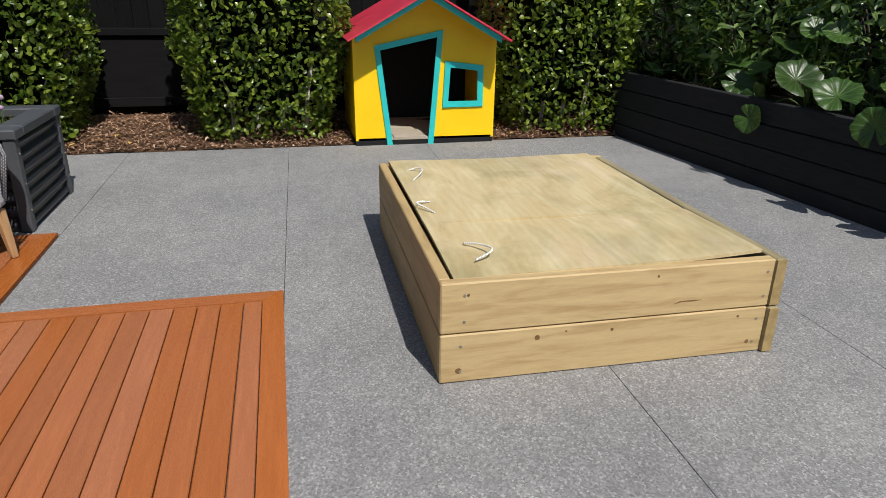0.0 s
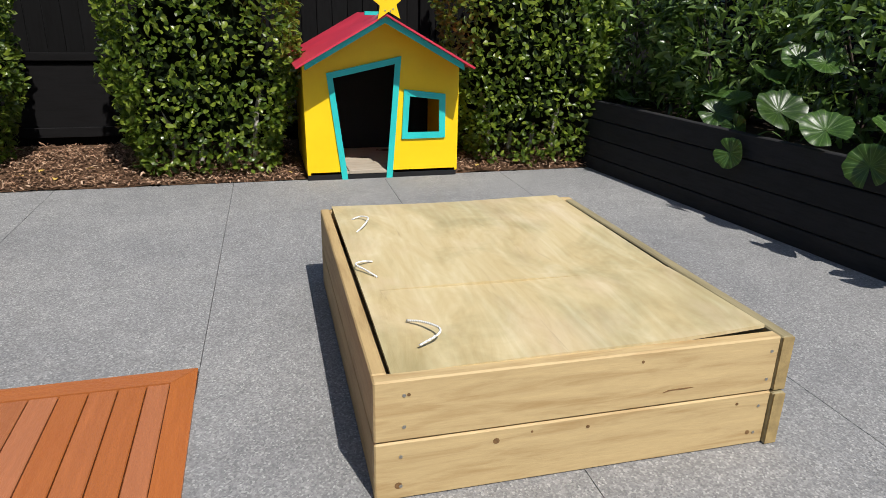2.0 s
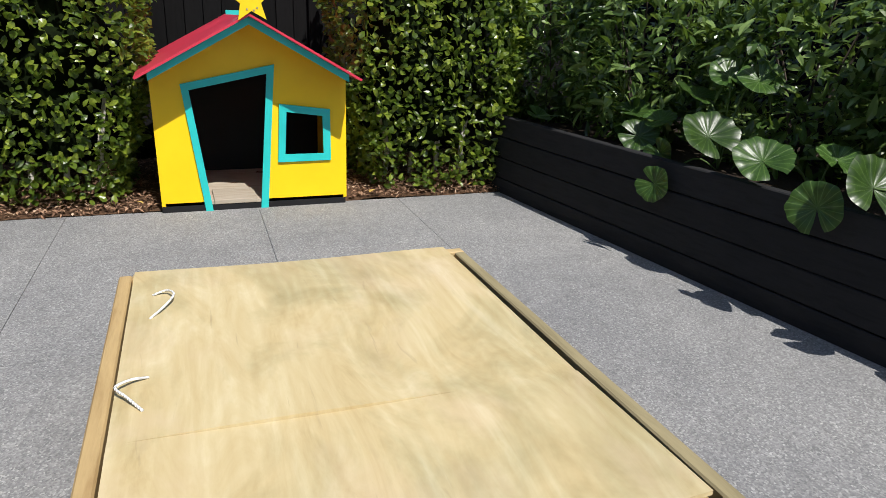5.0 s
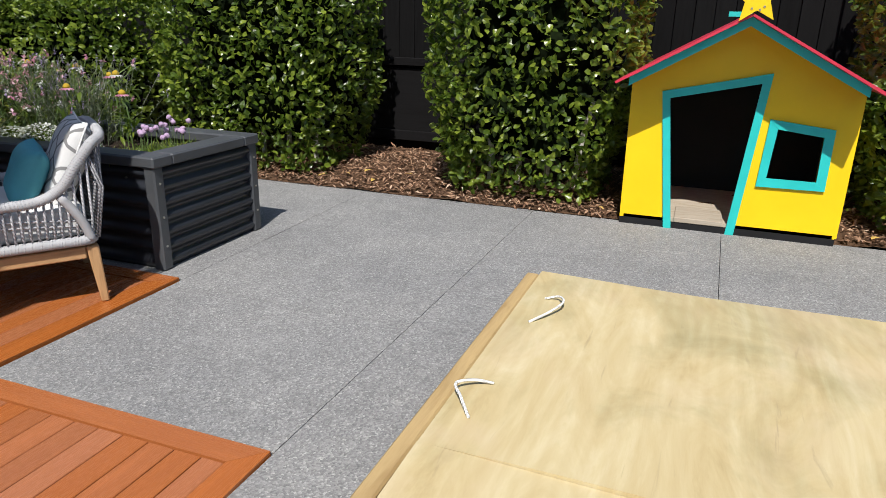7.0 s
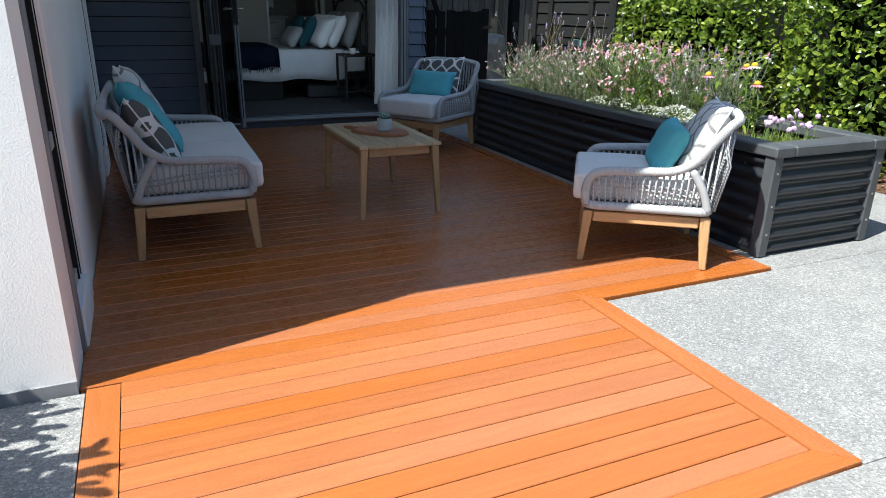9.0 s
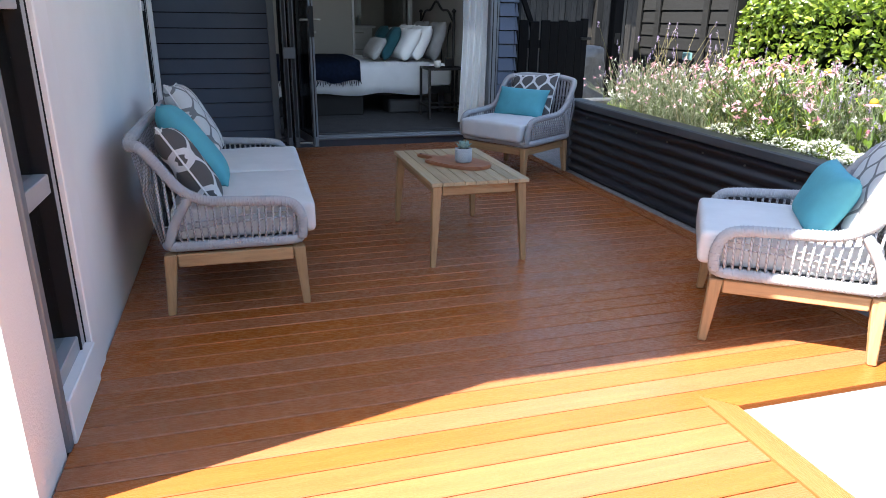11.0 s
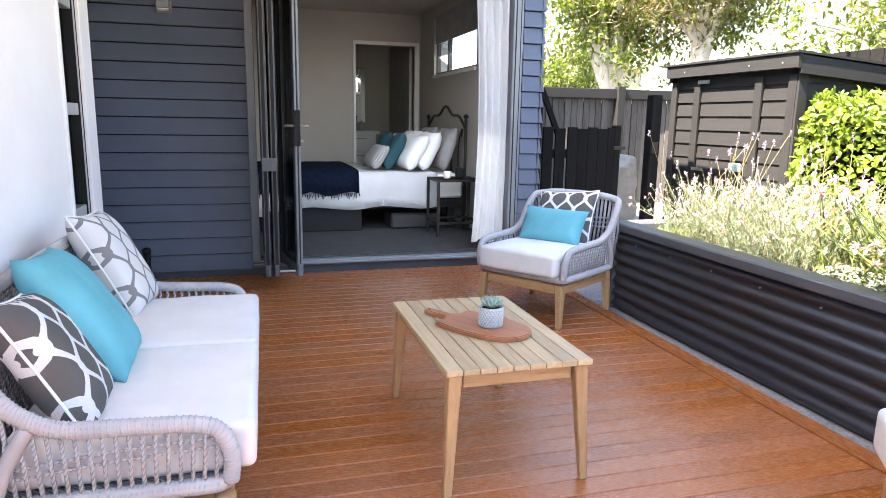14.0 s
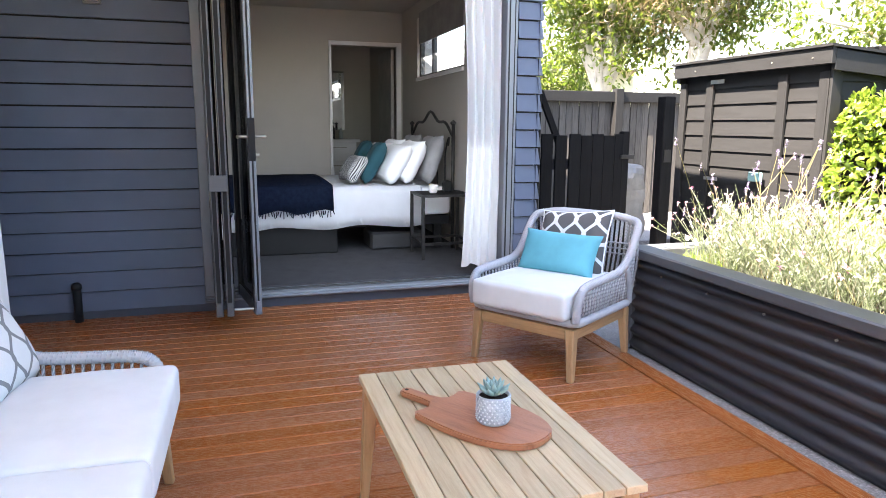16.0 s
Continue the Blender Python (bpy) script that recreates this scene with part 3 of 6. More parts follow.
def back_fence():
    f = thing("fence_north", "tall black-stained timber fence with horizontal rails", "fence", kind="structure")
    w, x = 0.15, -7.6
    me = mesh_of(span(-w / 2 + 0.003, w / 2 - 0.003, 0, 0.02, 0.03, 1.95, 0.002), BLACK_FENCE)
    while x < 5.6:
        part("paling", me, None, f, m=Matrix.Translation((x, 7.78 + 0.004 * ((x * 7) % 1), 0)))
        x += w
    for z, h in ((0.86, 0.07), (0.18, 0.09), (1.72, 0.09)):
        part("rail", span(-7.6, 5.6, 7.715, 7.778, z - h / 2, z + h / 2, 0.004), BLACK_RAIL, f)
    for px in (-6.2, -4.1, -2.0, 0.1, 2.2, 4.3):
        part("post", span(px, px + 0.1, 7.73, 7.80, 0, 1.95, 0.004), BLACK_FENCE, f)
    part("plinth_board", span(-7.6, 5.6, 7.75, 7.775, 0.2, 0.8, 0.002), BLACK_RAIL, f)
    part("backing", span(-7.7, 5.7, 7.81, 7.83, 0.0, 1.9), BLACK, f)


def side_fences():
    f = thing("fence_east", "black-stained timber fence behind the raised bed", "fence", kind="structure")
    me = mesh_of(span(0, 0.02, -0.073, 0.073, 0.0, 2.0, 0.002), BLACK_FENCE)
    y = -5.0
    while y < 7.8:
        part("paling", me, None, f, m=Matrix.Translation((5.5, y, 0)))
        y += 0.15
    part("backing", span(5.53, 5.55, -5.0, 7.8, 0.0, 1.95), BLACK, f)
    g = thing("fence_south", "black-stained timber fence at the open end", "fence", kind="structure")
    part("boards", span(-3, 5.5, -5.1, -5.04, -0.05, 1.8), BLACK_FENCE, g)


def wall_x(y):
    return 3.42 + (6.3 - y) * 0.105


def retaining_wall():
    w = thing("wall_retaining", "black-stained horizontal sleeper retaining wall", "retaining wall", kind="structure")
    a = math.atan(0.105)
    y0, y1 = -5.0, 6.9
    ln = (y1 - y0) / math.cos(a)
    mid = (y0 + y1) / 2
    for i in range(4):
        z = -0.05 + 0.164 * i
        part("sleeper", box((0.06, ln, 0.158), (wall_x(mid) + 0.03 + 0.004 * (i % 2), mid, z + 0.079), 0.006, Matrix.Rotation(a, 4, "Z")), SLEEPER, w)
    bm = bmesh.new()
    n = 24
    vs = [[bm.verts.new((wall_x(y0 + (y1 - y0) * i / n) + 0.05 + 2.2 * j / 6, y0 + (y1 - y0) * i / n, 0.53 + 0.03 * noise.noise(Vector((i, j, 3))))) for j in range(7)] for i in range(n + 1)]
    for i in range(n):
        for j in range(6):
            bm.faces.new((vs[i][j], vs[i][j + 1], vs[i + 1][j + 1], vs[i + 1][j]))
    tagged(part("raised_bed_soil", bm, SOIL), "dark soil behind the retaining wall", "soil", kind="structure")


# ---- the house ----
WX, WY = -5.85, 1.18
FLOOR = 0.12
HEAD = 2.22


def weatherboards(parent, y0, y1, top=2.5, x=WX, z0=0.05):
    z = z0
    while z < top:
        zt = min(z + 0.127, top)
        out = [(x + 0.034, z + 0.009), (x + 0.002, z + 0.010), (x + 0.001, zt), (x + 0.014, zt)]
        bm = bmesh.new()
        a = [bm.verts.new((p, y0, q)) for p, q in out]
        b = [bm.verts.new((p, y1, q)) for p, q in out]
        fs = [bm.faces.new(a), bm.faces.new(b[::-1])] + [bm.faces.new((a[i], b[i], b[(i + 1) % 4], a[(i + 1) % 4])) for i in range(4)]
        bmesh.ops.recalc_face_normals(bm, faces=fs)
        part("weatherboard", bm, WEATHERBOARD, parent)
        z += 0.127


def house_west():
    w = thing("wall_house", "slate-blue painted weatherboard wall of the house", "wall", kind="structure")
    part("wall_core", span(WX - 0.15, WX - 0.002, 0.2, 2.03, -0.05, 2.6), PAINT_WALL, w)
    part("wall_core", span(WX - 0.15, WX - 0.002, 4.16, 4.338, -0.05, 2.6), PAINT_WALL, w)
    part("wall_core", span(WX - 0.15, WX - 0.002, 2.03, 4.16, HEAD + 0.06, 2.6), PAINT_WALL, w)
    # black sheets draw the shadow lines in the grooves between boards
    part("groove_shade_sheet", span(WX - 0.001, WX + 0.0008, 0.2, 2.0, 0.07, 2.5), BLACK, w)
    part("groove_shade_sheet", span(WX - 0.001, WX + 0.0008, 4.18, 4.335, 0.07, 2.5), BLACK, w)
    weatherboards(w, 0.2, 2.0)
    weatherboards(w, 4.18, 4.339)
    part("plinth", span(WX - 0.1, WX + 0.012, 0.2, 4.345, -0.05, 0.078), plain("dark_plinth", (0.05, 0.056, 0.072), 0.7), w)
    # side wall along the passage
    s = thing("wall_house_north", "slate-blue weatherboard side wall of the house", "wall", kind="structure")
    part("wall_core", span(-7.0, WX - 0.16, 4.17, 4.338, -0.05, 2.6), PAINT_WALL, s)
    part("wall_core", span(-9.5, -8.6, 4.17, 4.338, -0.05, 2.6), PAINT_WALL, s)
    part("wall_core", span(-8.6, -7.0, 4.17, 4.338, -0.05, 1.72), PAINT_WALL, s)
    part("wall_core", span(-8.6, -7.0, 4.17, 4.338, 2.36, 2.6), PAINT_WALL, s)
    z = 0.05
    while z < 2.5:
        for x0, x1 in (((-9.5, WX + 0.034),) if not 1.65 < z < 2.36 else ((-9.5, -8.62), (-6.98, WX + 0.034))):
            out = [(4.373, z + 0.009), (4.340, z + 0.010), (4.340, z + 0.127), (4.350, z + 0.127)]
            part("weatherboard", prism(out, x1 - x0, "x", x0), WEATHERBOARD, s)
        z += 0.127


def window_bedroom():
    w = thing("window_1", "high bedroom window with white reveal and half-drawn blind", "window", kind="structure")
    part("window_frame", span(-8.6, -7.0, 4.2, 4.25, 1.72, 1.76), ALU_DARK, w)
    part("window_frame", span(-8.6, -7.0, 4.2, 4.25, 2.32, 2.36), ALU_DARK, w)
    for x in (-8.58, -8.1, -7.02):
        part("window_frame", span(x - 0.02, x + 0.02, 4.2, 4.25, 1.74, 2.34), ALU_DARK, w)
    p = part("pane", span(-8.58, -7.02, 4.22, 4.226, 1.74, 2.34), GLASS, w)
    p.visible_shadow = False
    part("window_sill", span(-8.6, -7.0, 4.15, 4.2, 1.7, 1.735), WHITE_TRIM, w)
    part("blind", span(-8.5, -7.0, 4.16, 4.175, 2.08, 2.4), plain("grey_blind", (0.33, 0.32, 0.31), 0.9), w, "grey roller blind half down")


# glass coloured dark in place of the dark wall it would reflect
GLASS_DARK = GLASS.copy()
GLASS_DARK.name = "glass_dark_reflection"
[n for n in GLASS_DARK.node_tree.nodes if n.type == "BSDF_PRINCIPLED"][0].inputs["Base Color"].default_value = (0.12, 0.13, 0.15, 1)


def bifold():
    """Three grey aluminium leaves folded open, standing square to the wall."""
    f = thing("door_1", "grey aluminium bifold door folded open against the jamb", "door", kind="structure")
    part("jamb", span(WX - 0.1, WX + 0.03, 2.0, 2.06, 0.06, HEAD, 0.004), ALU, f)
    part("jamb", span(WX - 0.1, WX + 0.025, 4.09, 4.175, 0.06, HEAD, 0.004), ALU, f)
    part("seal", span(WX + 0.0255, WX + 0.0275, 4.108, 4.118, 0.11, HEAD), BLACK, f)
    part("seal", span(WX + 0.0255, WX + 0.0275, 4.150, 4.157, 0.11, HEAD), BLACK, f)
    part("head", span(WX - 0.1, WX + 0.03, 2.06, 4.09, HEAD, HEAD + 0.06, 0.004), ALU, f)
    sill = part("sill", span(WX - 0.12, WX + 0.04, 2.0, 4.175, 0.068, 0.108, 0.006), ALU, f)
    part("sill_nose", span(WX + 0.02, WX + 0.065, 2.0, 4.175, 0.08, 0.094, 0.003), ALU, f)
    part("track", span(WX - 0.06, WX - 0.03, 2.06, 4.09, 0.108, 0.118), ALU_DARK, f)
    lw = 0.6
    for y in (2.105, 2.165, 2.325):
        finish = ALU if y > 2.3 else ALU_SHADED
        leaf = part("leaf", span(WX + 0.01, WX + 0.065, y - 0.02, y + 0.02, 0.115, HEAD - 0.02, 0.004), ALU_SHADED, f)
        part("stile", span(WX + lw - 0.055, WX + lw, y - 0.02, y + 0.02, 0.115, HEAD - 0.02, 0.004), finish, leaf)
        part("bottom_rail", span(WX + 0.06, WX + lw - 0.05, y - 0.019, y + 0.019, 0.115, 0.19, 0.003), finish, leaf)
        part("top_rail", span(WX + 0.06, WX + lw - 0.05, y - 0.019, y + 0.019, HEAD - 0.09, HEAD - 0.02, 0.003), finish, leaf)
        part("gasket", span(WX + 0.062, WX + lw - 0.052, y - 0.012, y + 0.012, 0.19, 0.2), BLACK, leaf)
        for gx in (WX + 0.066, WX + lw - 0.064):
            part("gasket", span(gx - 0.004, gx + 0.004, y - 0.021, y + 0.021, 0.19, HEAD - 0.09), BLACK, leaf)
        part("gasket", span(WX + lw - 0.032, WX + lw - 0.024, y - 0.0212, y + 0.0212, 0.13, HEAD - 0.03), BLACK, leaf)
        g = part("pane", span(WX + 0.06, WX + lw - 0.05, y - 0.006, y + 0.006, 0.19, HEAD - 0.09), GLASS_DARK, leaf)
        g.visible_shadow = False
        gw = 0.011 if y < 2.2 else 0.005
        part("end_groove", span(WX + lw - 0.001, WX + lw + 0.0016, y - gw, y + gw, 0.13, HEAD - 0.03), BLACK, leaf)
        for zz in (0.13, HEAD - 0.12):
            part("hinge", span(WX + lw - 0.015, WX + lw + 0.012, y - 0.015, y + 0.015, zz, zz + 0.07, 0.002), finish, leaf)
    # the leading leaf stands slightly ajar from the stack
    pivot = Vector((WX + lw, 2.325, 0))
    leaf.matrix_basis = Matrix.Translation(pivot) @ Matrix.Rotation(radians(9.5), 4, "Z") @ Matrix.Translation(-pivot) @ leaf.matrix_basis
    # handle set on the leading leaf
    hx = WX + lw + 0.004
    hp = part("handle_plate", span(hx - 0.004, hx + 0.004, 2.306, 2.344, 1.02, 1.26, 0.002), BLACK, f)
    lev = tube(smooth_path([(hx - 0.03, 2.345, 1.155), (hx - 0.03, 2.385, 1.155), (hx - 0.06, 2.40, 1.155), (hx - 0.14, 2.40, 1.15)], 4), 0.009, 8)
    tube(smooth_path([(hx - 0.03, 2.305, 1.155), (hx - 0.03, 2.265, 1.155), (hx - 0.06, 2.25, 1.155), (hx - 0.14, 2.25, 1.15)], 4), 0.009, 8, lev)
    part("handle", lev, STEEL, f, "brushed steel lever handle", True)
    part("lock_cylinder", tube([(hx - 0.03, 2.34, 1.05), (hx - 0.03, 2.365, 1.05)], 0.013, 12), STEEL, f)
    for y in (2.135, 2.245):
        for zz in (0.85,):
            part("hinge", span(WX + lw - 0.01, WX + lw + 0.014, y - 0.05 if y < 2.2 else y - 0.02, y + 0.05 if y < 2.2 else y + 0.02, zz, zz + 0.09, 0.002), ALU_SHADED, f) if y < 2.2 else None
    part("shoot_bolt", tube([(WX + lw - 0.06, 2.18, 0.14), (WX + lw - 0.06, 2.31, 0.14)], 0.008, 8), STEEL, f)


def white_wing():
    w = thing("wall_stucco", "white textured stucco wall beside the deck", "wall", kind="structure")
    t, top = 0.16, 2.5
    segs = [(-1.26, -1.0, -0.02, top), (-1.84, -1.26, 2.12, top), (-4.09, -1.84, -0.02, top), (-4.68, -4.09, 2.12, top), (-4.80, -4.68, -0.02, top)]
    for x0, x1, z0, z1 in segs:
        part("stucco", span(x0, x1, WY - t, WY, z0, z1), STUCCO, w)
    part("stucco_return", span(-1.16, -1.0, -5.0, WY - t, -0.02, top), STUCCO, w)
    part("stucco_return", span(-4.80, -4.68, 0.2, WY - t, -0.02, top), STUCCO, w)
    part("stucco_return", span(-6.0, -4.68, 0.08, 0.2, -0.02, top), STUCCO, w)
    base = plain("grey_base_flashing", (0.20, 0.20, 0.21), 0.7)
    part("base_flashing", span(-1.0, -0.994, -5.0, WY, -0.02, 0.035), base, w)
    for i, (x0, x1, name) in enumerate(((-1.84, -1.26, "window_2"), (-4.68, -4.09, "window_3"))):
        g = thing(name, "tall narrow white-cased window with grey aluminium bars and dark glass", "window", kind="structure")
        part("casing", span(x0 + 0.002, x0 + 0.15, WY - 0.12, WY + 0.012, 0.004, 2.12, 0.004), WHITE_TRIM, g)
        part("casing", span(x1 - 0.045, x1 - 0.002, WY - 0.12, WY + 0.012, 0.004, 2.12, 0.004), WHITE_TRIM if i else ALU, g)
        part("window_sill", span(x0 + 0.15, x1 - 0.045, WY - 0.12, WY + 0.02, 0.004, 0.15, 0.004), WHITE_TRIM, g)
        part("window_frame", span(x0 + 0.15, x0 + 0.2, WY - 0.1, WY - 0.01, 0.15, 2.12, 0.003), ALU_PALE, g)
        part("window_frame", span(x1 - 0.085, x1 - 0.045, WY - 0.1, WY - 0.01, 0.15, 2.12, 0.003), ALU_PALE, g)
        for gx in (x0 + 0.2, x1 - 0.091):
            part("gasket", span(gx, gx + 0.006, WY - 0.1, WY - 0.008, 0.15, 2.12), BLACK, g)
        for gx in (x0 + 0.148, x1 - 0.049):
            part("gasket", span(gx, gx + 0.006, WY - 0.1, WY - 0.006, 0.152, 2.118), BLACK, g)
        for z in (0.17, 0.71, 1.235, 1.76, 2.1):
            part("glazing_bar", span(x0 + 0.2, x1 - 0.085, WY - 0.1, WY - 0.015, z - 0.03, z + 0.03, 0.003), ALU_PALE, g)
        part("pane", span(x0 + 0.2, x1 - 0.085, WY - 0.06, WY - 0.052, 0.17, 2.12), GLASS, g)
    r = thing("room_behind_windows", "dim room behind the narrow windows", "wall", kind="structure")
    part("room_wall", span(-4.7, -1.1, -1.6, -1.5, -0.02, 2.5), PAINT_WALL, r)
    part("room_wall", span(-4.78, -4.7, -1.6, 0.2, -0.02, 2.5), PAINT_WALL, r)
    part("room_floor", span(-4.7, -1.16, -1.5, WY - t, -0.03, 0.0), CARPET, r)
    tagged(part("ceiling_wing", span(-6.1, -1.0, -5.0, WY - 0.01, 2.5, 2.56), CEILING_MAT), "white ceiling of the stucco wing", "ceiling", kind="structure")
    # verandah roof over the deck
    tagged(part("roof_verandah", span(-6.0, -0.865, 0.45, 2.92, 2.565, 2.66), CEILING_MAT), "flat white verandah roof over the deck", "roof", kind="structure")


def bedroom_shell():
    lamp = bpy.data.lights.new("window_daylight", "AREA")
    lamp.shape, lamp.size, lamp.size_y, lamp.energy, lamp.color = "RECTANGLE", 1.5, 0.32, 0.35, (0.92, 0.96, 1.0)
    new("window_daylight", lamp).matrix_basis = look((-7.8, 4.262, 1.91), (-7.8, 3.2, 0.6))
    door_sky = bpy.data.lights.new("door_daylight", "AREA")
    door_sky.shape, door_sky.size, door_sky.size_y, door_sky.energy, door_sky.color = "RECTANGLE", 1.7, 1.9, 0.95, (0.76, 0.90, 1.0)
    door_sky.spread = radians(110)
    new("door_daylight", door_sky).matrix_basis = look((WX - 0.12, 3.2, 1.2), (WX - 1.6, 3.2, 0.25))
    r = thing("roof_house", "dark flat house roof with deep eaves over the bedroom", "roof", kind="structure")
    part("soffit", span(-9.7, -5.4, 0.3, 4.62, 2.665, 2.7), CEILING_MAT, r)
    part("fascia", span(-9.7, -5.4, 0.3, 4.62, 2.7, 3.3), WEATHERBOARD, r)
    tagged(part("floor_bedroom", span(-9.3, WX - 0.12, 0.2, 4.17, FLOOR - 0.1, FLOOR), CARPET), "charcoal carpet in the bedroom", "floor", kind="structure")
    # ceiling takes the walls' greyer colour, darker than the soffit white
    tagged(part("ceiling_bedroom", span(-11.8, WX - 0.1, 0.1, 4.3, 2.52, 2.6), PAINT_WALL), "bedroom ceiling in the same colour as its walls", "ceiling", kind="structure")
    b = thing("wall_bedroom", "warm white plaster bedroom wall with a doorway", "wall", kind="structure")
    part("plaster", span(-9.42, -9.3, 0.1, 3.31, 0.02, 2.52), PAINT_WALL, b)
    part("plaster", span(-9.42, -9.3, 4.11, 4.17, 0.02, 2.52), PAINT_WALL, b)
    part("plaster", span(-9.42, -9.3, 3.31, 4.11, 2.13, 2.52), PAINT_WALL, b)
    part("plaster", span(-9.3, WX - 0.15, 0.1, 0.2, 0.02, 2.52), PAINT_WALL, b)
    d = thing("door_2", "white architrave and open white door to the ensuite", "door", kind="structure")
    part("architrave", span(-9.3, -9.27, 3.295, 3.325, FLOOR, 2.15, 0.004), WHITE_TRIM, d)
    part("architrave", span(-9.3, -9.27, 4.09, 4.148, FLOOR, 2.15, 0.004), WHITE_TRIM, d)
    part("architrave", span(-9.3, -9.27, 3.295, 4.148, 2.13, 2.175, 0.004), WHITE_TRIM, d)
    part("door_leaf", span(-10.2, -9.45, 4.06, 4.1, FLOOR + 0.01, 2.12, 0.004), plain("pale_grey_door", (0.40, 0.39, 0.37), 0.6), d)
    for z in (0.5, 1.1, 1.85):
        part("hinge", span(-9.45, -9.41, 4.05, 4.062, z, z + 0.1), STEEL, d)
    e = thing("wall_ensuite", "ensuite bathroom walls seen through the doorway", "wall", kind="structure")
    part("plaster", span(-11.6, -11.5, 1.9, 4.3, 0.02, 2.52), PAINT_WALL, e)
    part("plaster", span(-11.5, -9.42, 1.9, 2.0, 0.02, 2.52), PAINT_WALL, e)
    part("plaster", span(-11.5, -9.42, 4.2, 4.3, 0.02, 2.52), PAINT_WALL, e)
    tagged(part("floor_ensuite", span(-11.5, -9.3, 2.0, 4.2, FLOOR - 0.1, FLOOR - 0.002), CARPET), "dark ensuite floor", "floor", kind="structure")
    v = thing("vanity", "white bathroom vanity with drawers beneath the mirror", "vanity")
    part("cabinet", span(-11.49, -11.05, 2.9, 3.9, FLOOR, 0.98, 0.004), WHITE_TRIM, v)
    for z in (0.2, 0.46, 0.72):
        for y in (2.92, 3.41):
            dr = part("drawer", span(-11.05, -11.03, y, y + 0.47, z, z + 0.24, 0.004), WHITE_TRIM, v)
            part("handle", span(-11.03, -11.015, y + 0.13, y + 0.34, z + 0.18, z + 0.195), STEEL, dr)
    part("benchtop", span(-11.49, -11.0, 2.85, 3.95, 0.98, 1.02, 0.004), WHITE_TRIM, v)
    mir, nt, bb = nodes_of("mirror_silver", 0.02, 1.0)
    bb.inputs["Base Color"].default_value = (0.85, 0.87, 0.87, 1)
    tagged(part("bathroom_mirror", span(-11.49, -11.47, 2.9, 3.8, 1.15, 2.0, 0.003), mir), "frameless wall mirror above the vanity", "mirror")
    for i, (y, h) in enumerate(((3.45, 0.2), (3.58, 0.26), (3.7, 0.16))):
        o = tagged(part("bottle", lathe([(0.03, 0), (0.033, 0.02), (0.033, h * 0.6), (0.012, h * 0.75), (0.012, h)], 12, at=(-11.2, y, 1.02)), IRON if i % 2 else POT, None, "", True), "small dark bottle on the vanity", "bottle", "vanity bottles")


ground()
paving()
deck()
mulch_bed()
back_fence()
side_fences()
retaining_wall()
house_west()
window_bedroom()
bifold()
white_wing()
bedroom_shell()


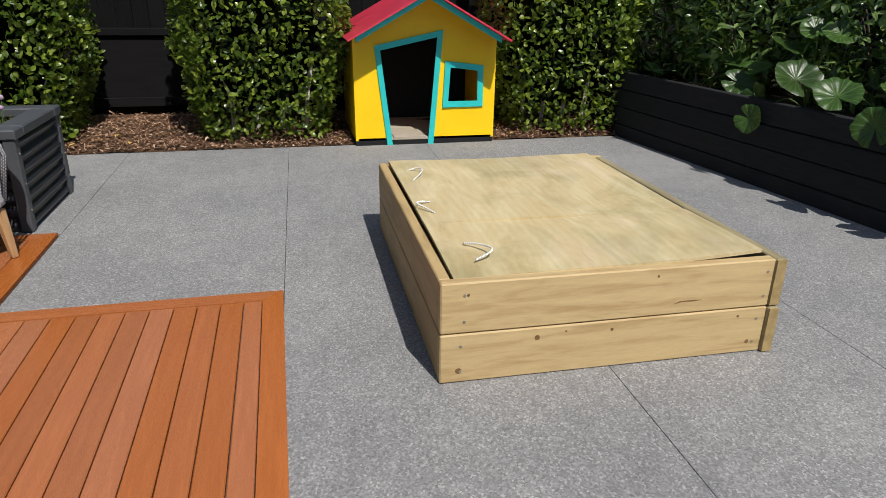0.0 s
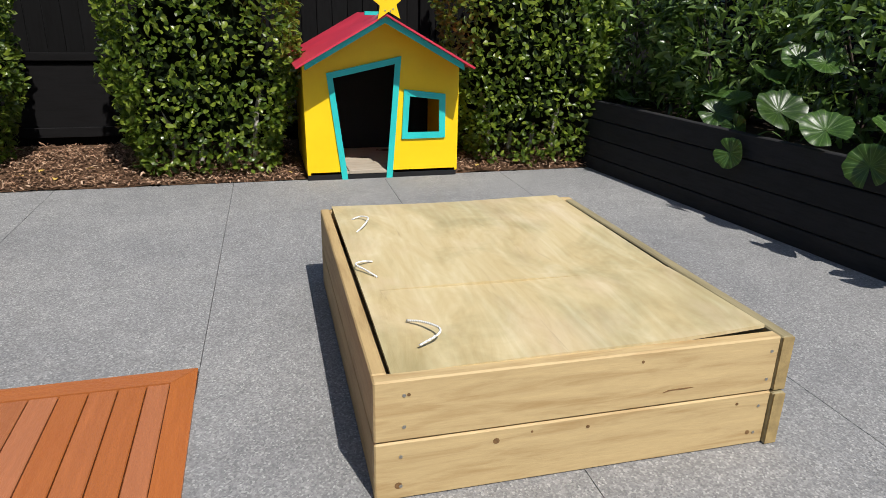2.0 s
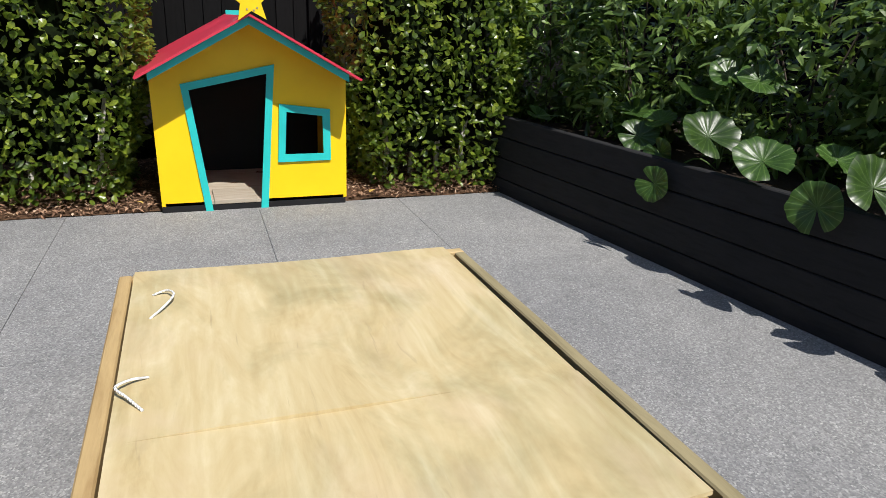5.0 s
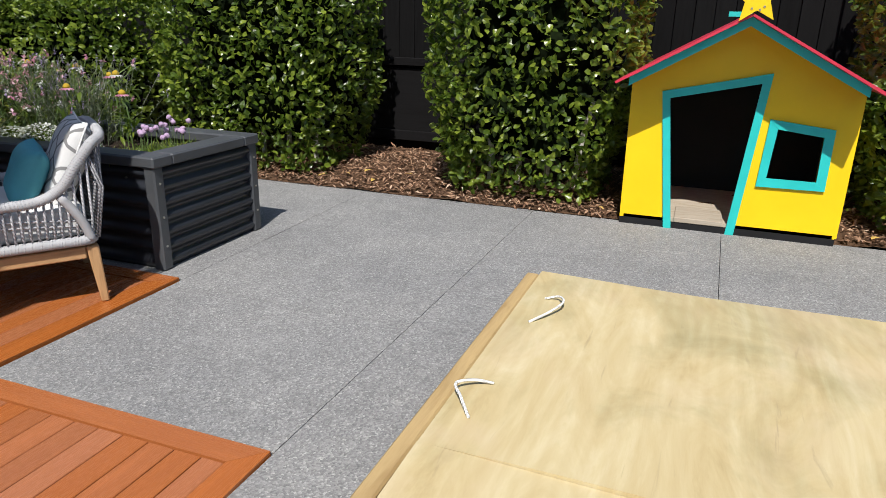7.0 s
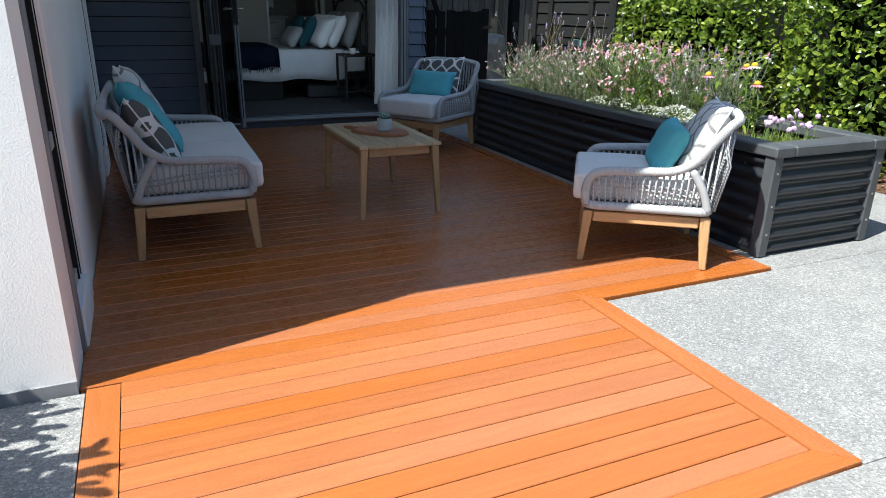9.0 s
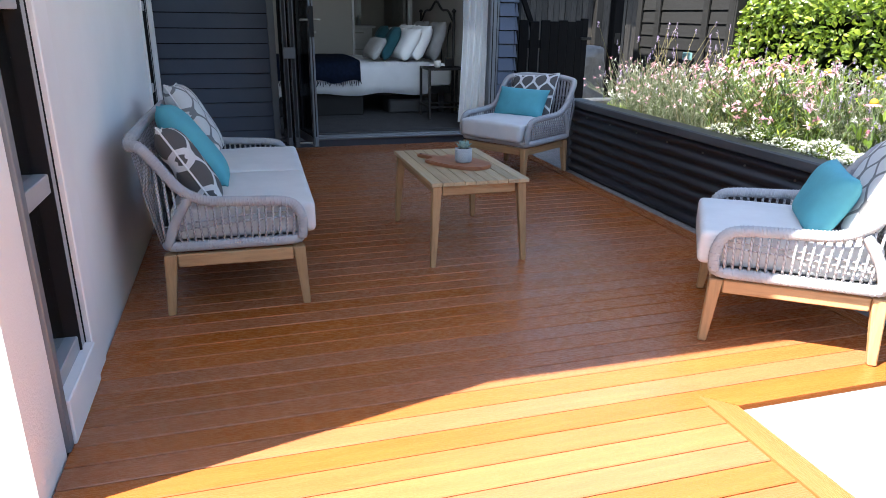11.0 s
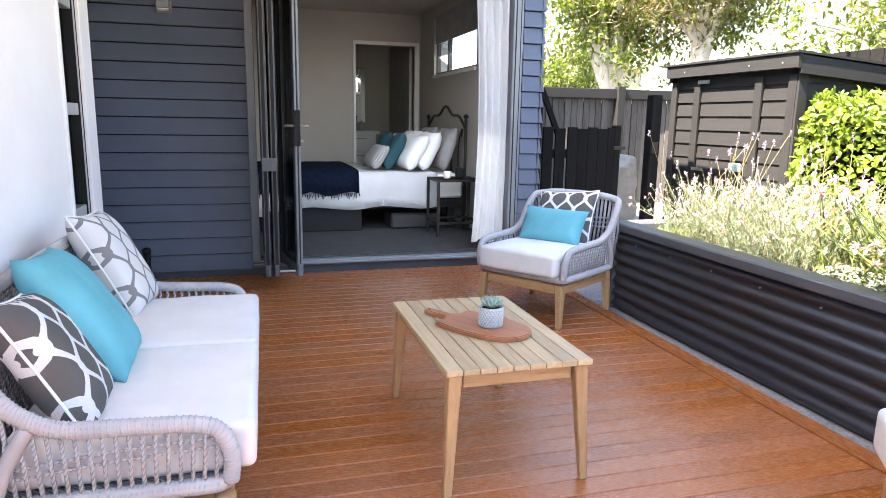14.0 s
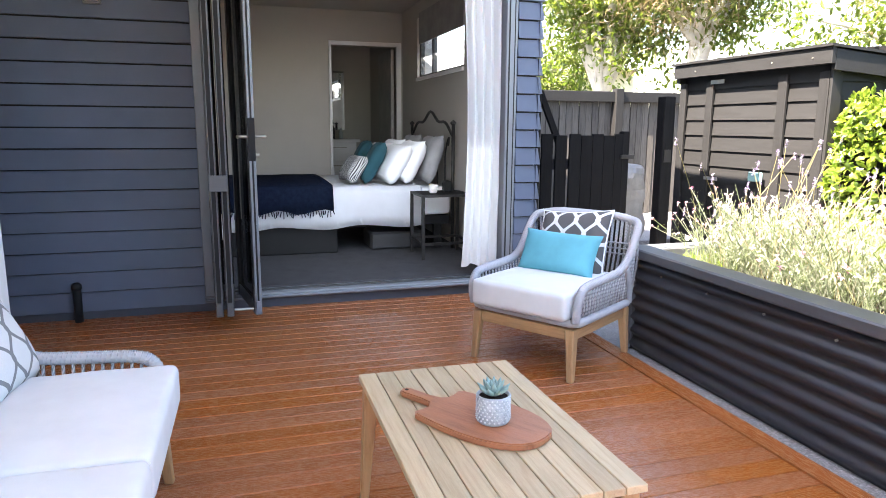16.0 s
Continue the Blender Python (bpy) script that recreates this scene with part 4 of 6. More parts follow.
# ---- sandbox and playhouse ----
def sandbox():
    m = pose(1.457, 3.157, -0.006, 0, 0, -0.9)
    s = thing("sandbox", "low treated-pine plank sandbox and weathered plywood lid", "sandbox", m=m)
    hx, hy, t, h = 0.668, 0.842, 0.045, 0.193
    for i in range(2):
        z0, z1 = 0.002 + i * 0.197, 0.002 + i * 0.197 + h
        bevel = 0.005
        part("front_board", span(-hx, hx - t - 0.002 * i, -hy, -hy + t, z0, z1, bevel), PINE_X, s)
        part("back_board", span(-hx + t, hx, hy - t, hy, z0, z1, bevel), PINE_X, s)
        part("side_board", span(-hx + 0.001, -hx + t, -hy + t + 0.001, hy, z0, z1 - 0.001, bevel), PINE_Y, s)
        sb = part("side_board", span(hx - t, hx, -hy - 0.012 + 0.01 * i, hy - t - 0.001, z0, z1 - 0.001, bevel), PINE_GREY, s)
        part("end_grain", span(hx - t + 0.002, hx - 0.002, -hy - 0.015 + 0.01 * i, -hy - 0.011 + 0.01 * i, z0 + 0.003, z1 - 0.004), ENDGRAIN, sb)
        for x in (-hx + 0.075, hx - 0.085):
            for dz in (0.045, 0.145):
                part("screw", tube([(x + 0.01 * i, -hy + 0.001, z0 + dz), (x + 0.01 * i, -hy - 0.0015, z0 + dz)], 0.0055, 10), STEEL, s)
    for x, z, r in ((-0.31, 0.155, 0.010), (-0.2, 0.17, 0.004), (0.56, 0.05, 0.008), (-0.6, 0.05, 0.011), (0.14, 0.36, 0.005), (-0.02, 0.16, 0.006), (-0.57, 0.345, 0.005), (0.5, 0.165, 0.005)):
        part("knot", tube([(x, -hy + 0.001, z), (x, -hy - 0.0012, z)], r, 12), KNOT, s)
    part("split", prism([(0.22, 0.243), (0.25, 0.248), (0.30, 0.247), (0.33, 0.250), (0.30, 0.252), (0.24, 0.251)], 0.002, "y", -hy - 0.0015), KNOT, s)
    for x in (-hx + t + 0.02, hx - t - 0.02):
        for y in (-hy + t + 0.02, hy - t - 0.02):
            part("corner_post", span(x - 0.02, x + 0.02, y - 0.02, y + 0.02, 0.0, 0.36), PINE_Y, s)
    part("sand", span(-hx + t, hx - t, -hy + t, hy - t, 0.0, 0.2), plain("sand", (0.42, 0.33, 0.2), 0.95, 0, 0.2, 20, 200, 0.4), s)
    # warped plywood lid in two sheets
    zt = 0.397

    def sheet(y0, y1, lift, tip, rise=0.0):
        bm = bmesh.new()
        nx, ny, th = 24, 12, 0.012
        lay = []
        for k in (0, 1):
            g = []
            for j in range(ny + 1):
                for i in range(nx + 1):
                    u, v = i / nx, j / ny
                    z = zt - 0.006 + lift * math.sin(math.pi * u) * (1 - v) ** 2 * -0.3 + tip * (1 - v) * (u * 1.2 - 0.55) + 0.004 * math.sin(6 * u + 2 * v) + rise * (0.004 + 0.006 * math.sin(math.pi * u)) * (1 - v) ** 4
                    g.append(bm.verts.new((-0.612 + 1.195 * u, y0 + (y1 - y0) * v, z + k * th)))
            lay.append(g)
        w = nx + 1
        for j in range(ny):
            for i in range(nx):
                a = j * w + i
                bm.faces.new((lay[1][a], lay[1][a + 1], lay[1][a + w + 1], lay[1][a + w]))
                bm.faces.new((lay[0][a], lay[0][a + w], lay[0][a + w + 1], lay[0][a + 1]))
        edge = [i for i in range(nx + 1)] + [j * w + nx for j in range(1, ny + 1)] + [ny * w + i for i in range(nx - 1, -1, -1)] + [j * w for j in range(ny - 1, 0, -1)]
        for a, b in zip(edge, edge[1:] + edge[:1]):
            bm.faces.new((lay[0][a], lay[0][b], lay[1][b], lay[1][a]))
        return bm
    part("lid_sheet", sheet(-0.802, -0.2592, 0.02, 0.026), PLY, s)
    part("lid_sheet", sheet(-0.258, 0.830, 0.004, 0.0, 0.4), PLY, s)
    ropem = rope_mat("white_cord", (0.72, 0.72, 0.70))
    for pts in (
        [(-0.524, 0.621, 0), (-0.48, 0.625, 0.02), (-0.456, 0.562, 0.035), (-0.485, 0.49, 0.02), (-0.526, 0.431, 0)],
        [(-0.515, 0.058, 0), (-0.555, 0.035, 0.02), (-0.588, -0.006, 0.03), (-0.56, -0.05, 0.02), (-0.522, -0.104, 0)],
        [(-0.49, -0.483, 0), (-0.45, -0.525, 0.02), (-0.415, -0.59, 0.035), (-0.425, -0.63, 0.03), (-0.488, -0.655, 0)],
    ):
        part("rope_handle", tube(smooth_path([(x - 0.02, y - 0.035, z * 0.6 + zt + 0.012) for x, y, z in pts], 6), 0.0037, 7), ropem, s, "white twisted cord loop", True)


def star(cx, cz, r, y, depth, tilt=0.0):
    pts = []
    for i in range(10):
        a = math.pi / 2 + tilt + i * math.pi / 5
        k = r if i % 2 == 0 else r * 0.45
        pts.append((cx + k * math.cos(a), cz + k * math.sin(a)))
    return prism(pts, depth, "y", y)


def frame_strip(a, b, w_a, w_b, y, d):
    """A flat strip between two edges, each a pair of points."""
    return prism([a, b, w_b, w_a], d, "y", y)


def playhouse():
    p = thing("playhouse", "crooked yellow childs playhouse with red roof and turquoise trim", "playhouse", m=pose(0, 0, -0.006))
    F = 6.2

    t = 0.018
    bl, br, tl, tr, ap = (0.905, 0.03), (2.153, 0.03), (0.898, 0.90), (2.16, 0.90), (1.515, 1.25)
    di = [(1.205, 0.03), (1.105, 0.835), (1.652, 0.955), (1.575, 0.03)]
    wi = [(1.705, 0.347), (1.724, 0.695), (2.02, 0.66), (2.022, 0.348)]
    # front wall as pieces round the openings
    def poly(*pts):
        part("front_panel", prism(list(pts), t, "y", F), YELLOW, p)
    poly(bl, di[0], di[1], tl)
    poly(tl, di[1], di[2], wi[1], wi[2], tr, ap)
    poly(di[2], di[3], br, wi[3], wi[0], wi[1])
    poly(tr, wi[2], wi[3], br)
    part("side_wall", span(0.905, 0.923, F + t, 7.2, 0.04, 0.9), YELLOW, p)
    part("side_wall", span(2.15, 2.168, F + t, 7.2, 0.04, 0.9), YELLOW, p)
    # back wall and the sheet inside it are black, the side walls yellow
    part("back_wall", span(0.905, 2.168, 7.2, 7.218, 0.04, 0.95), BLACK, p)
    part("inner_sheet", span(0.925, 2.148, 7.18, 7.198, 0.04, 0.95), BLACK, p)
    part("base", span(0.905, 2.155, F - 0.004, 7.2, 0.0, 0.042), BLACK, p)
    part("floor", span(0.93, 2.14, F + 0.0, 7.18, 0.042, 0.062), PALE_WOOD, p)
    part("step", span(1.24, 1.53, F - 0.01, F + 0.3, 0.042, 0.075, 0.004), PALE_WOOD, p)
    # door and window trim
    do = [(1.183, 0.0), (1.080, 0.850), (1.677, 0.980), (1.600, 0.0)]
    dj = [(1.230, 0.0), (1.130, 0.812), (1.626, 0.920), (1.550, 0.0)]
    for a, b in ((0, 1), (1, 2), (2, 3)):
        part("door_trim", prism([do[a], do[b], dj[b], dj[a]], 0.014, "y", F - 0.0142 - 0.002 * (a == 1)), TURQUOISE, p)
    wo = [(1.680, 0.321), (1.700, 0.722), (2.047, 0.682), (2.050, 0.325)]
    wj = [(1.730, 0.374), (1.748, 0.667), (1.995, 0.636), (1.998, 0.374)]
    for a, b in ((0, 1), (1, 2), (2, 3), (3, 0)):
        part("window_trim", prism([wo[a], wo[b], wj[b], wj[a]], 0.014, "y", F - 0.0142 - 0.002 * (a % 2)), TURQUOISE, p)
    # roof slopes, overhanging the front, with barge trim beneath
    yf, yb = 5.885, 7.3
    el, er, rp = (0.833, 0.905), (2.195, 0.902), (1.503, 1.283)
    for a, nm in ((el, 1), (er, -1)):
        dx, dz = rp[0] - a[0], rp[1] - a[1]
        n = Vector((-dz, dx)).normalized() * 0.016 * (1 if dx > 0 else -1)
        part("roof_sheet", prism([a, rp, (rp[0] + n.x * 0.2, rp[1] + abs(n.y)), (a[0] + n.x, a[1] + abs(n.y))], yb - yf, "y", yf), RED, p)
        o = -0.05
        b0 = (a[0] + dx * 0.10, a[1] + dz * 0.10)
        part("barge_board", prism([(b0[0], b0[1] - 0.002), (rp[0], rp[1] - 0.002), (rp[0], rp[1] + o), (b0[0], b0[1] + o)], 0.02, "y", yf + 0.055), TURQUOISE, p)
    st = part("star", star(1.512, 1.375, 0.142, yf - 0.012, 0.014, 0.06), YELLOW, p, "yellow wooden star on the roof ridge")
    for x, z in ((1.49, 1.32), (1.53, 1.315), (1.55, 1.33)):
        part("screw", tube([(x, yf - 0.01, z), (x, yf - 0.015, z)], 0.006, 8), STEEL, st)
    part("ridge_bar", span(1.39, 1.51, yf + 0.3, yf + 0.32, 1.283, 1.31), TURQUOISE, p)


# ---- planter and lounge furniture ----
def corrugated(x0, x1, z0, z1, amp=0.024, pitch=0.076, thick=0.004):
    """A sheet with level ribs, standing in the local xz plane, face to -y."""
    bm = bmesh.new()
    n = int((z1 - z0) / 0.0063)
    front, back = [], []
    for i in range(n + 1):
        z = z0 + (z1 - z0) * i / n
        y = -amp * math.sin(math.pi * (z - z0) / pitch) ** 2
        front.append((bm.verts.new((x0, y, z)), bm.verts.new((x1, y, z))))
        back.append((bm.verts.new((x0, y + thick, z)), bm.verts.new((x1, y + thick, z))))
    for i in range(n):
        bm.faces.new((front[i][0], front[i][1], front[i + 1][1], front[i + 1][0]))
        bm.faces.new((back[i][1], back[i][0], back[i + 1][0], back[i + 1][1]))
    return bm


PX0, PX1, PY0, PY1, PZ = -4.48, -1.12, 4.31, 5.12, 0.575


def planter():
    p = thing("raised_planter", "long charcoal corrugated-steel raised garden planter", "planter")
    length, depth = PX1 - PX0, PY1 - PY0
    for nm, l, m in (("front_panel", length, pose((PX0 + PX1) / 2, PY0 + 0.02, 0)), ("back_panel", length, pose((PX0 + PX1) / 2, PY1 - 0.02, 0, 0, 0, 180)),
                     ("end_panel", depth, pose(PX1 - 0.02, (PY0 + PY1) / 2, 0, 0, 0, 90)), ("end_panel", depth, pose(PX0 + 0.02, (PY0 + PY1) / 2, 0, 0, 0, -90))):
        part(nm, corrugated(-l / 2 + 0.03, l / 2 - 0.03, -0.005, 0.525), CHARCOAL, p, "", True, m)
    for x in (PX0 + 0.025, PX1 - 0.025):
        for y in (PY0 + 0.025, PY1 - 0.025):
            post = part("corner_post", span(x - 0.033, x + 0.033, y - 0.033, y + 0.033, -0.006, 0.53, 0.008), CHARCOAL_RIM, p)
            for z in (0.12, 0.27, 0.44):
                part("rivet", tube([(x + 0.032, y, z), (x + 0.037, y, z)], 0.006, 8), STEEL, post)
    r = 0.115
    for x0, x1, y0, y1 in ((PX0 - 0.02, PX1 + 0.02, PY0 - 0.02, PY0 + r), (PX0 - 0.02, PX1 + 0.02, PY1 - r, PY1 + 0.02), (PX0 - 0.02, PX0 + r, PY0 + r, PY1 - r), (PX1 - r, PX1 + 0.02, PY0 + r, PY1 - r)):
        part("rim", span(x0, x1, y0, y1, 0.52, PZ, 0.008), CHARCOAL_RIM, p)
    for i in range(9):
        x = PX0 + 0.3 + i * 0.36
        part("rivet", tube([(x, PY0 + 0.008, 0.46), (x, PY0 + 0.001, 0.46)], 0.006, 8), STEEL, p)
    bm = bmesh.new()
    bmesh.ops.create_grid(bm, x_segments=40, y_segments=10, size=0.5)
    for v in bm.verts:
        v.co = Vector((PX0 + length / 2 + v.co.x * (length - 0.1), PY0 + depth / 2 + v.co.y * (depth - 0.1), 0.49 + 0.02 * noise.noise(v.co * 15)))
    part("soil", bm, SOIL, p)


def strut(a, b, wa, wb, bm=None):
    """A square bar from a to b, tapering from half-width wa to wb."""
    out = bm or bmesh.new()
    va = [out.verts.new((a[0] + i * wa, a[1] + j * wa, a[2])) for i, j in ((-1, -1), (1, -1), (1, 1), (-1, 1))]
    vb = [out.verts.new((b[0] + i * wb, b[1] + j * wb, b[2])) for i, j in ((-1, -1), (1, -1), (1, 1), (-1, 1))]
    fs = [out.faces.new(va), out.faces.new(vb[::-1])] + [out.faces.new((va[i], vb[i], vb[(i + 1) % 4], va[(i + 1) % 4])) for i in range(4)]
    bmesh.ops.recalc_face_normals(out, faces=fs)
    return out


def lounge(name, label, category, w, d, m, seats, bh=0.735, tuck=0.0):
    """Acacia base with rope-woven arms and back; front to local +y."""
    s = thing(name, label, category, m=m)
    hw, hd = w / 2, d / 2
    for sx in (-1, 1):
        for sy in (-1, 1):
            bm = strut((sx * (hw - tuck), sy * hd, 0.0), (sx * (hw - 0.015 - tuck), sy * (hd - 0.02), 0.262), 0.016, 0.025)
            bmesh.ops.bevel(bm, geom=bm.edges[:], offset=0.005, segments=1, affect="EDGES")
            part("leg", bm, ACACIA_Z, s)
    iw, idp = hw - 0.04 - tuck, hd - 0.045
    for sy in (-1, 1):
        part("rail", span(-iw - 0.0, iw, sy * (hd - 0.02) - 0.016, sy * (hd - 0.02) + 0.016, 0.205, 0.26, 0.005), ACACIA_X, s)
    for sx in (-1, 1):
        part("rail", span(sx * (hw - 0.015 - tuck) - 0.016, sx * (hw - 0.015 - tuck) + 0.016, -idp, idp, 0.205, 0.26, 0.005), wood_y(), s)
    # rope-wrapped base ring
    rx_, ry_, rc = hw - 0.012, hd - 0.008, 0.045
    ring = []
    for qx, qy, a0 in ((1, 1, 0), (-1, 1, 90), (-1, -1, 180), (1, -1, 270)):
        for k in range(5):
            a = radians(a0 + 22.5 * k)
            ring.append(Vector((qx * (rx_ - rc) + rc * math.cos(a), qy * (ry_ - rc) + rc * math.sin(a), 0.292)))
    part("base_ring", tube(ring, 0.022, 8, None, True), ROPE_THICK, s, "thick grey rope-wrapped base frame", True)
    part("seat_deck", span(-hw + 0.02, hw - 0.02, -hd + 0.01, hd - 0.01, 0.280, 0.30), ROPE_DARK, s)
    # one sweep: up the front of an arm, back along it, round the backrest, and down the other arm
    half = [(hw - 0.014, hd - 0.004, 0.30), (hw - 0.004, hd + 0.0, 0.375), (hw - 0.002, hd - 0.025, 0.440), (hw - 0.002, hd - 0.085, 0.465), (hw, 0.03, 0.474), (hw + 0.006, -0.10, 0.485), (hw + 0.012, -0.19, 0.535), (hw + 0.014, -0.26, 0.63), (hw + 0.002, -0.322, 0.705), (hw - 0.05, -0.362, bh - 0.012), (hw - 0.13, -0.372, bh), (hw * 0.3, -0.376, bh + 0.002)]
    full = half + [(-x, y, z) for x, y, z in half[::-1]]
    rail = smooth_path(full, 10)
    part("arm_and_back_rail", tube(rail, 0.021, 10), ROPE_THICK, s, "thick grey rope-wrapped rail", True)
    # ribs of the wrapped cord
    turns = bmesh.new()
    ring_fine = [a.lerp(b, k / max(1, int((b - a).length / 0.006))) for a, b in zip(ring, ring[1:] + ring[:1]) for k in range(max(1, int((b - a).length / 0.006)))]
    acc = 0.0
    rail_fine = [a.lerp(b, k / max(1, int((b - a).length / 0.006))) for a, b in zip(rail, rail[1:]) for k in range(max(1, int((b - a).length / 0.006)))]
    for a, b in list(zip(rail_fine, rail_fine[1:])) + list(zip(ring_fine, ring_fine[1:])):
        acc += (b - a).length
        if acc > 0.0095:
            acc = 0.0
            dv = (b - a).normalized()
            side = dv.cross(Vector((0.3, 0.2, 1))).normalized()
            up = side.cross(dv)
            c = (a + b) / 2
            pts = [c + (side * math.cos(k * math.pi / 4) + up * math.sin(k * math.pi / 4)) * 0.021 + dv * 0.004 * math.sin(k * math.pi / 4) for k in range(8)]
            tube(pts, 0.0026, 4, turns, True)
    tagged(part("rope_wrapping", turns, ROPE_THICK, s, "", True), kind="stuff")
    # strands between rail and base
    for sx in (-1, 1):
        weave = bmesh.new()
        side = [p for p in rail if p.x * sx > hw - 0.05 and p.y < hd + 0.02]
        n = int((d + 0.02) / 0.030)
        for i in range(n + 1):
            y = hd - 0.0 - (d + 0.0) * i / n
            top = min(side, key=lambda p: abs(p.y - y) + (5 if p.z < 0.43 else 0))
            tube([(top.x, y, top.z), (sx * (hw - 0.008), y * 0.985, 0.39), (sx * (hw - 0.012), y * 0.95, 0.285)], 0.0058, 5, weave)
        for z in (0.375, 0.40):
            tube(smooth_path([(sx * (hw - 0.014), hd - 0.01, z + 0.02), (sx * (hw - 0.016), 0, z + 0.005), (sx * (hw - 0.016), -hd + 0.0, z - 0.025)], 5), 0.0045, 5, weave)
        part("arm_weave", weave, ROPE, s, "", True)
    back = bmesh.new()
    bk = [p for p in rail if p.y < -hd + 0.06]
    n = int((w + 0.06) / 0.03)
    for i in range(n + 1):
        u = -1 + 2 * i / n
        x = u * (hw + 0.01)
        top = min(bk, key=lambda p: abs(p.x - x) + (0 if p.z > 0.66 else 0.02))
        for jit in (0.0, 0.010):
            tube([(top.x + jit * 0.4, top.y + jit, top.z), (x * 0.965, -hd - 0.052 + jit, 0.52), (x * 0.93, -hd - 0.012 + jit, 0.30)], 0.0048, 5, back)
    for dz in (0.0, 0.03, 0.06):
        tube(smooth_path([(-hw + 0.01, -hd - 0.02, 0.54 + dz), (-hw * 0.4, -hd - 0.062, 0.53 + dz), (hw * 0.4, -hd - 0.062, 0.53 + dz), (hw - 0.01, -hd - 0.02, 0.54 + dz)], 5), 0.0045, 5, back)
    part("back_weave", back, ROPE_DARK, s, "", True)
    # back uprights wrapped in cord
    for sx in (-1, 1):
        part("back_upright", tube(smooth_path([(sx * (hw - 0.012), -hd + 0.015, 0.29), (sx * (hw + 0.0), -hd + 0.05, 0.39), (sx * (hw + 0.008), -hd + 0.115, 0.50)], 5), 0.019, 8), ROPE_THICK, s, "", True)
    cw = (w - 0.075) / seats
    for i in range(seats):
        x = -w / 2 + 0.0375 + cw * (i + 0.5)
        c = part("seat_cushion", soft_box(cw - 0.004, d + 0.03, 0.135, 0.03, 0.012), CUSHION, s, "off-white canvas seat cushion", True, pose(x, 0.045, 0.375))
        seam = [(sx * (cw / 2 - 0.01), sy * (d / 2 + 0.008), 0.045) for sx, sy in ((-1, -1), (1, -1), (1, 1), (-1, 1))]
        part("piping", tube(seam, 0.003, 5, None, True), PIPING, c)
    return s


_wy = []


def wood_y():
    if not _wy:
        _wy.append(wood("acacia_side_rail", (0.50, 0.30, 0.145), (0.31, 0.16, 0.068), "y", 0.5, 10, 6.0, 0.25))
    return _wy[0]


def scatter_cushion(label, w, h, t, mat, m, piping=None):
    c = thing("cushion", label, "cushion", "outdoor scatter cushions", m=m)
    part("cover", pillow(w, h, t), mat, c, "", True)
    if piping:
        n = 20
        ring = []
        for k in range(4 * n):
            s, f = divmod(k, n)
            u, v = [(-1 + 2 * f / n, -1), (1, -1 + 2 * f / n), (1 - 2 * f / n, 1), (-1, 1 - 2 * f / n)][s]
            ring.append((u * w / 2 * (1 - 0.07 * (1 - v * v) * abs(u) ** 3), 0, v * h / 2 * (1 - 0.07 * (1 - u * u) * abs(v) ** 3)))
        part("piping", tube(ring, 0.0045, 5, None, True), piping, c)
    return c


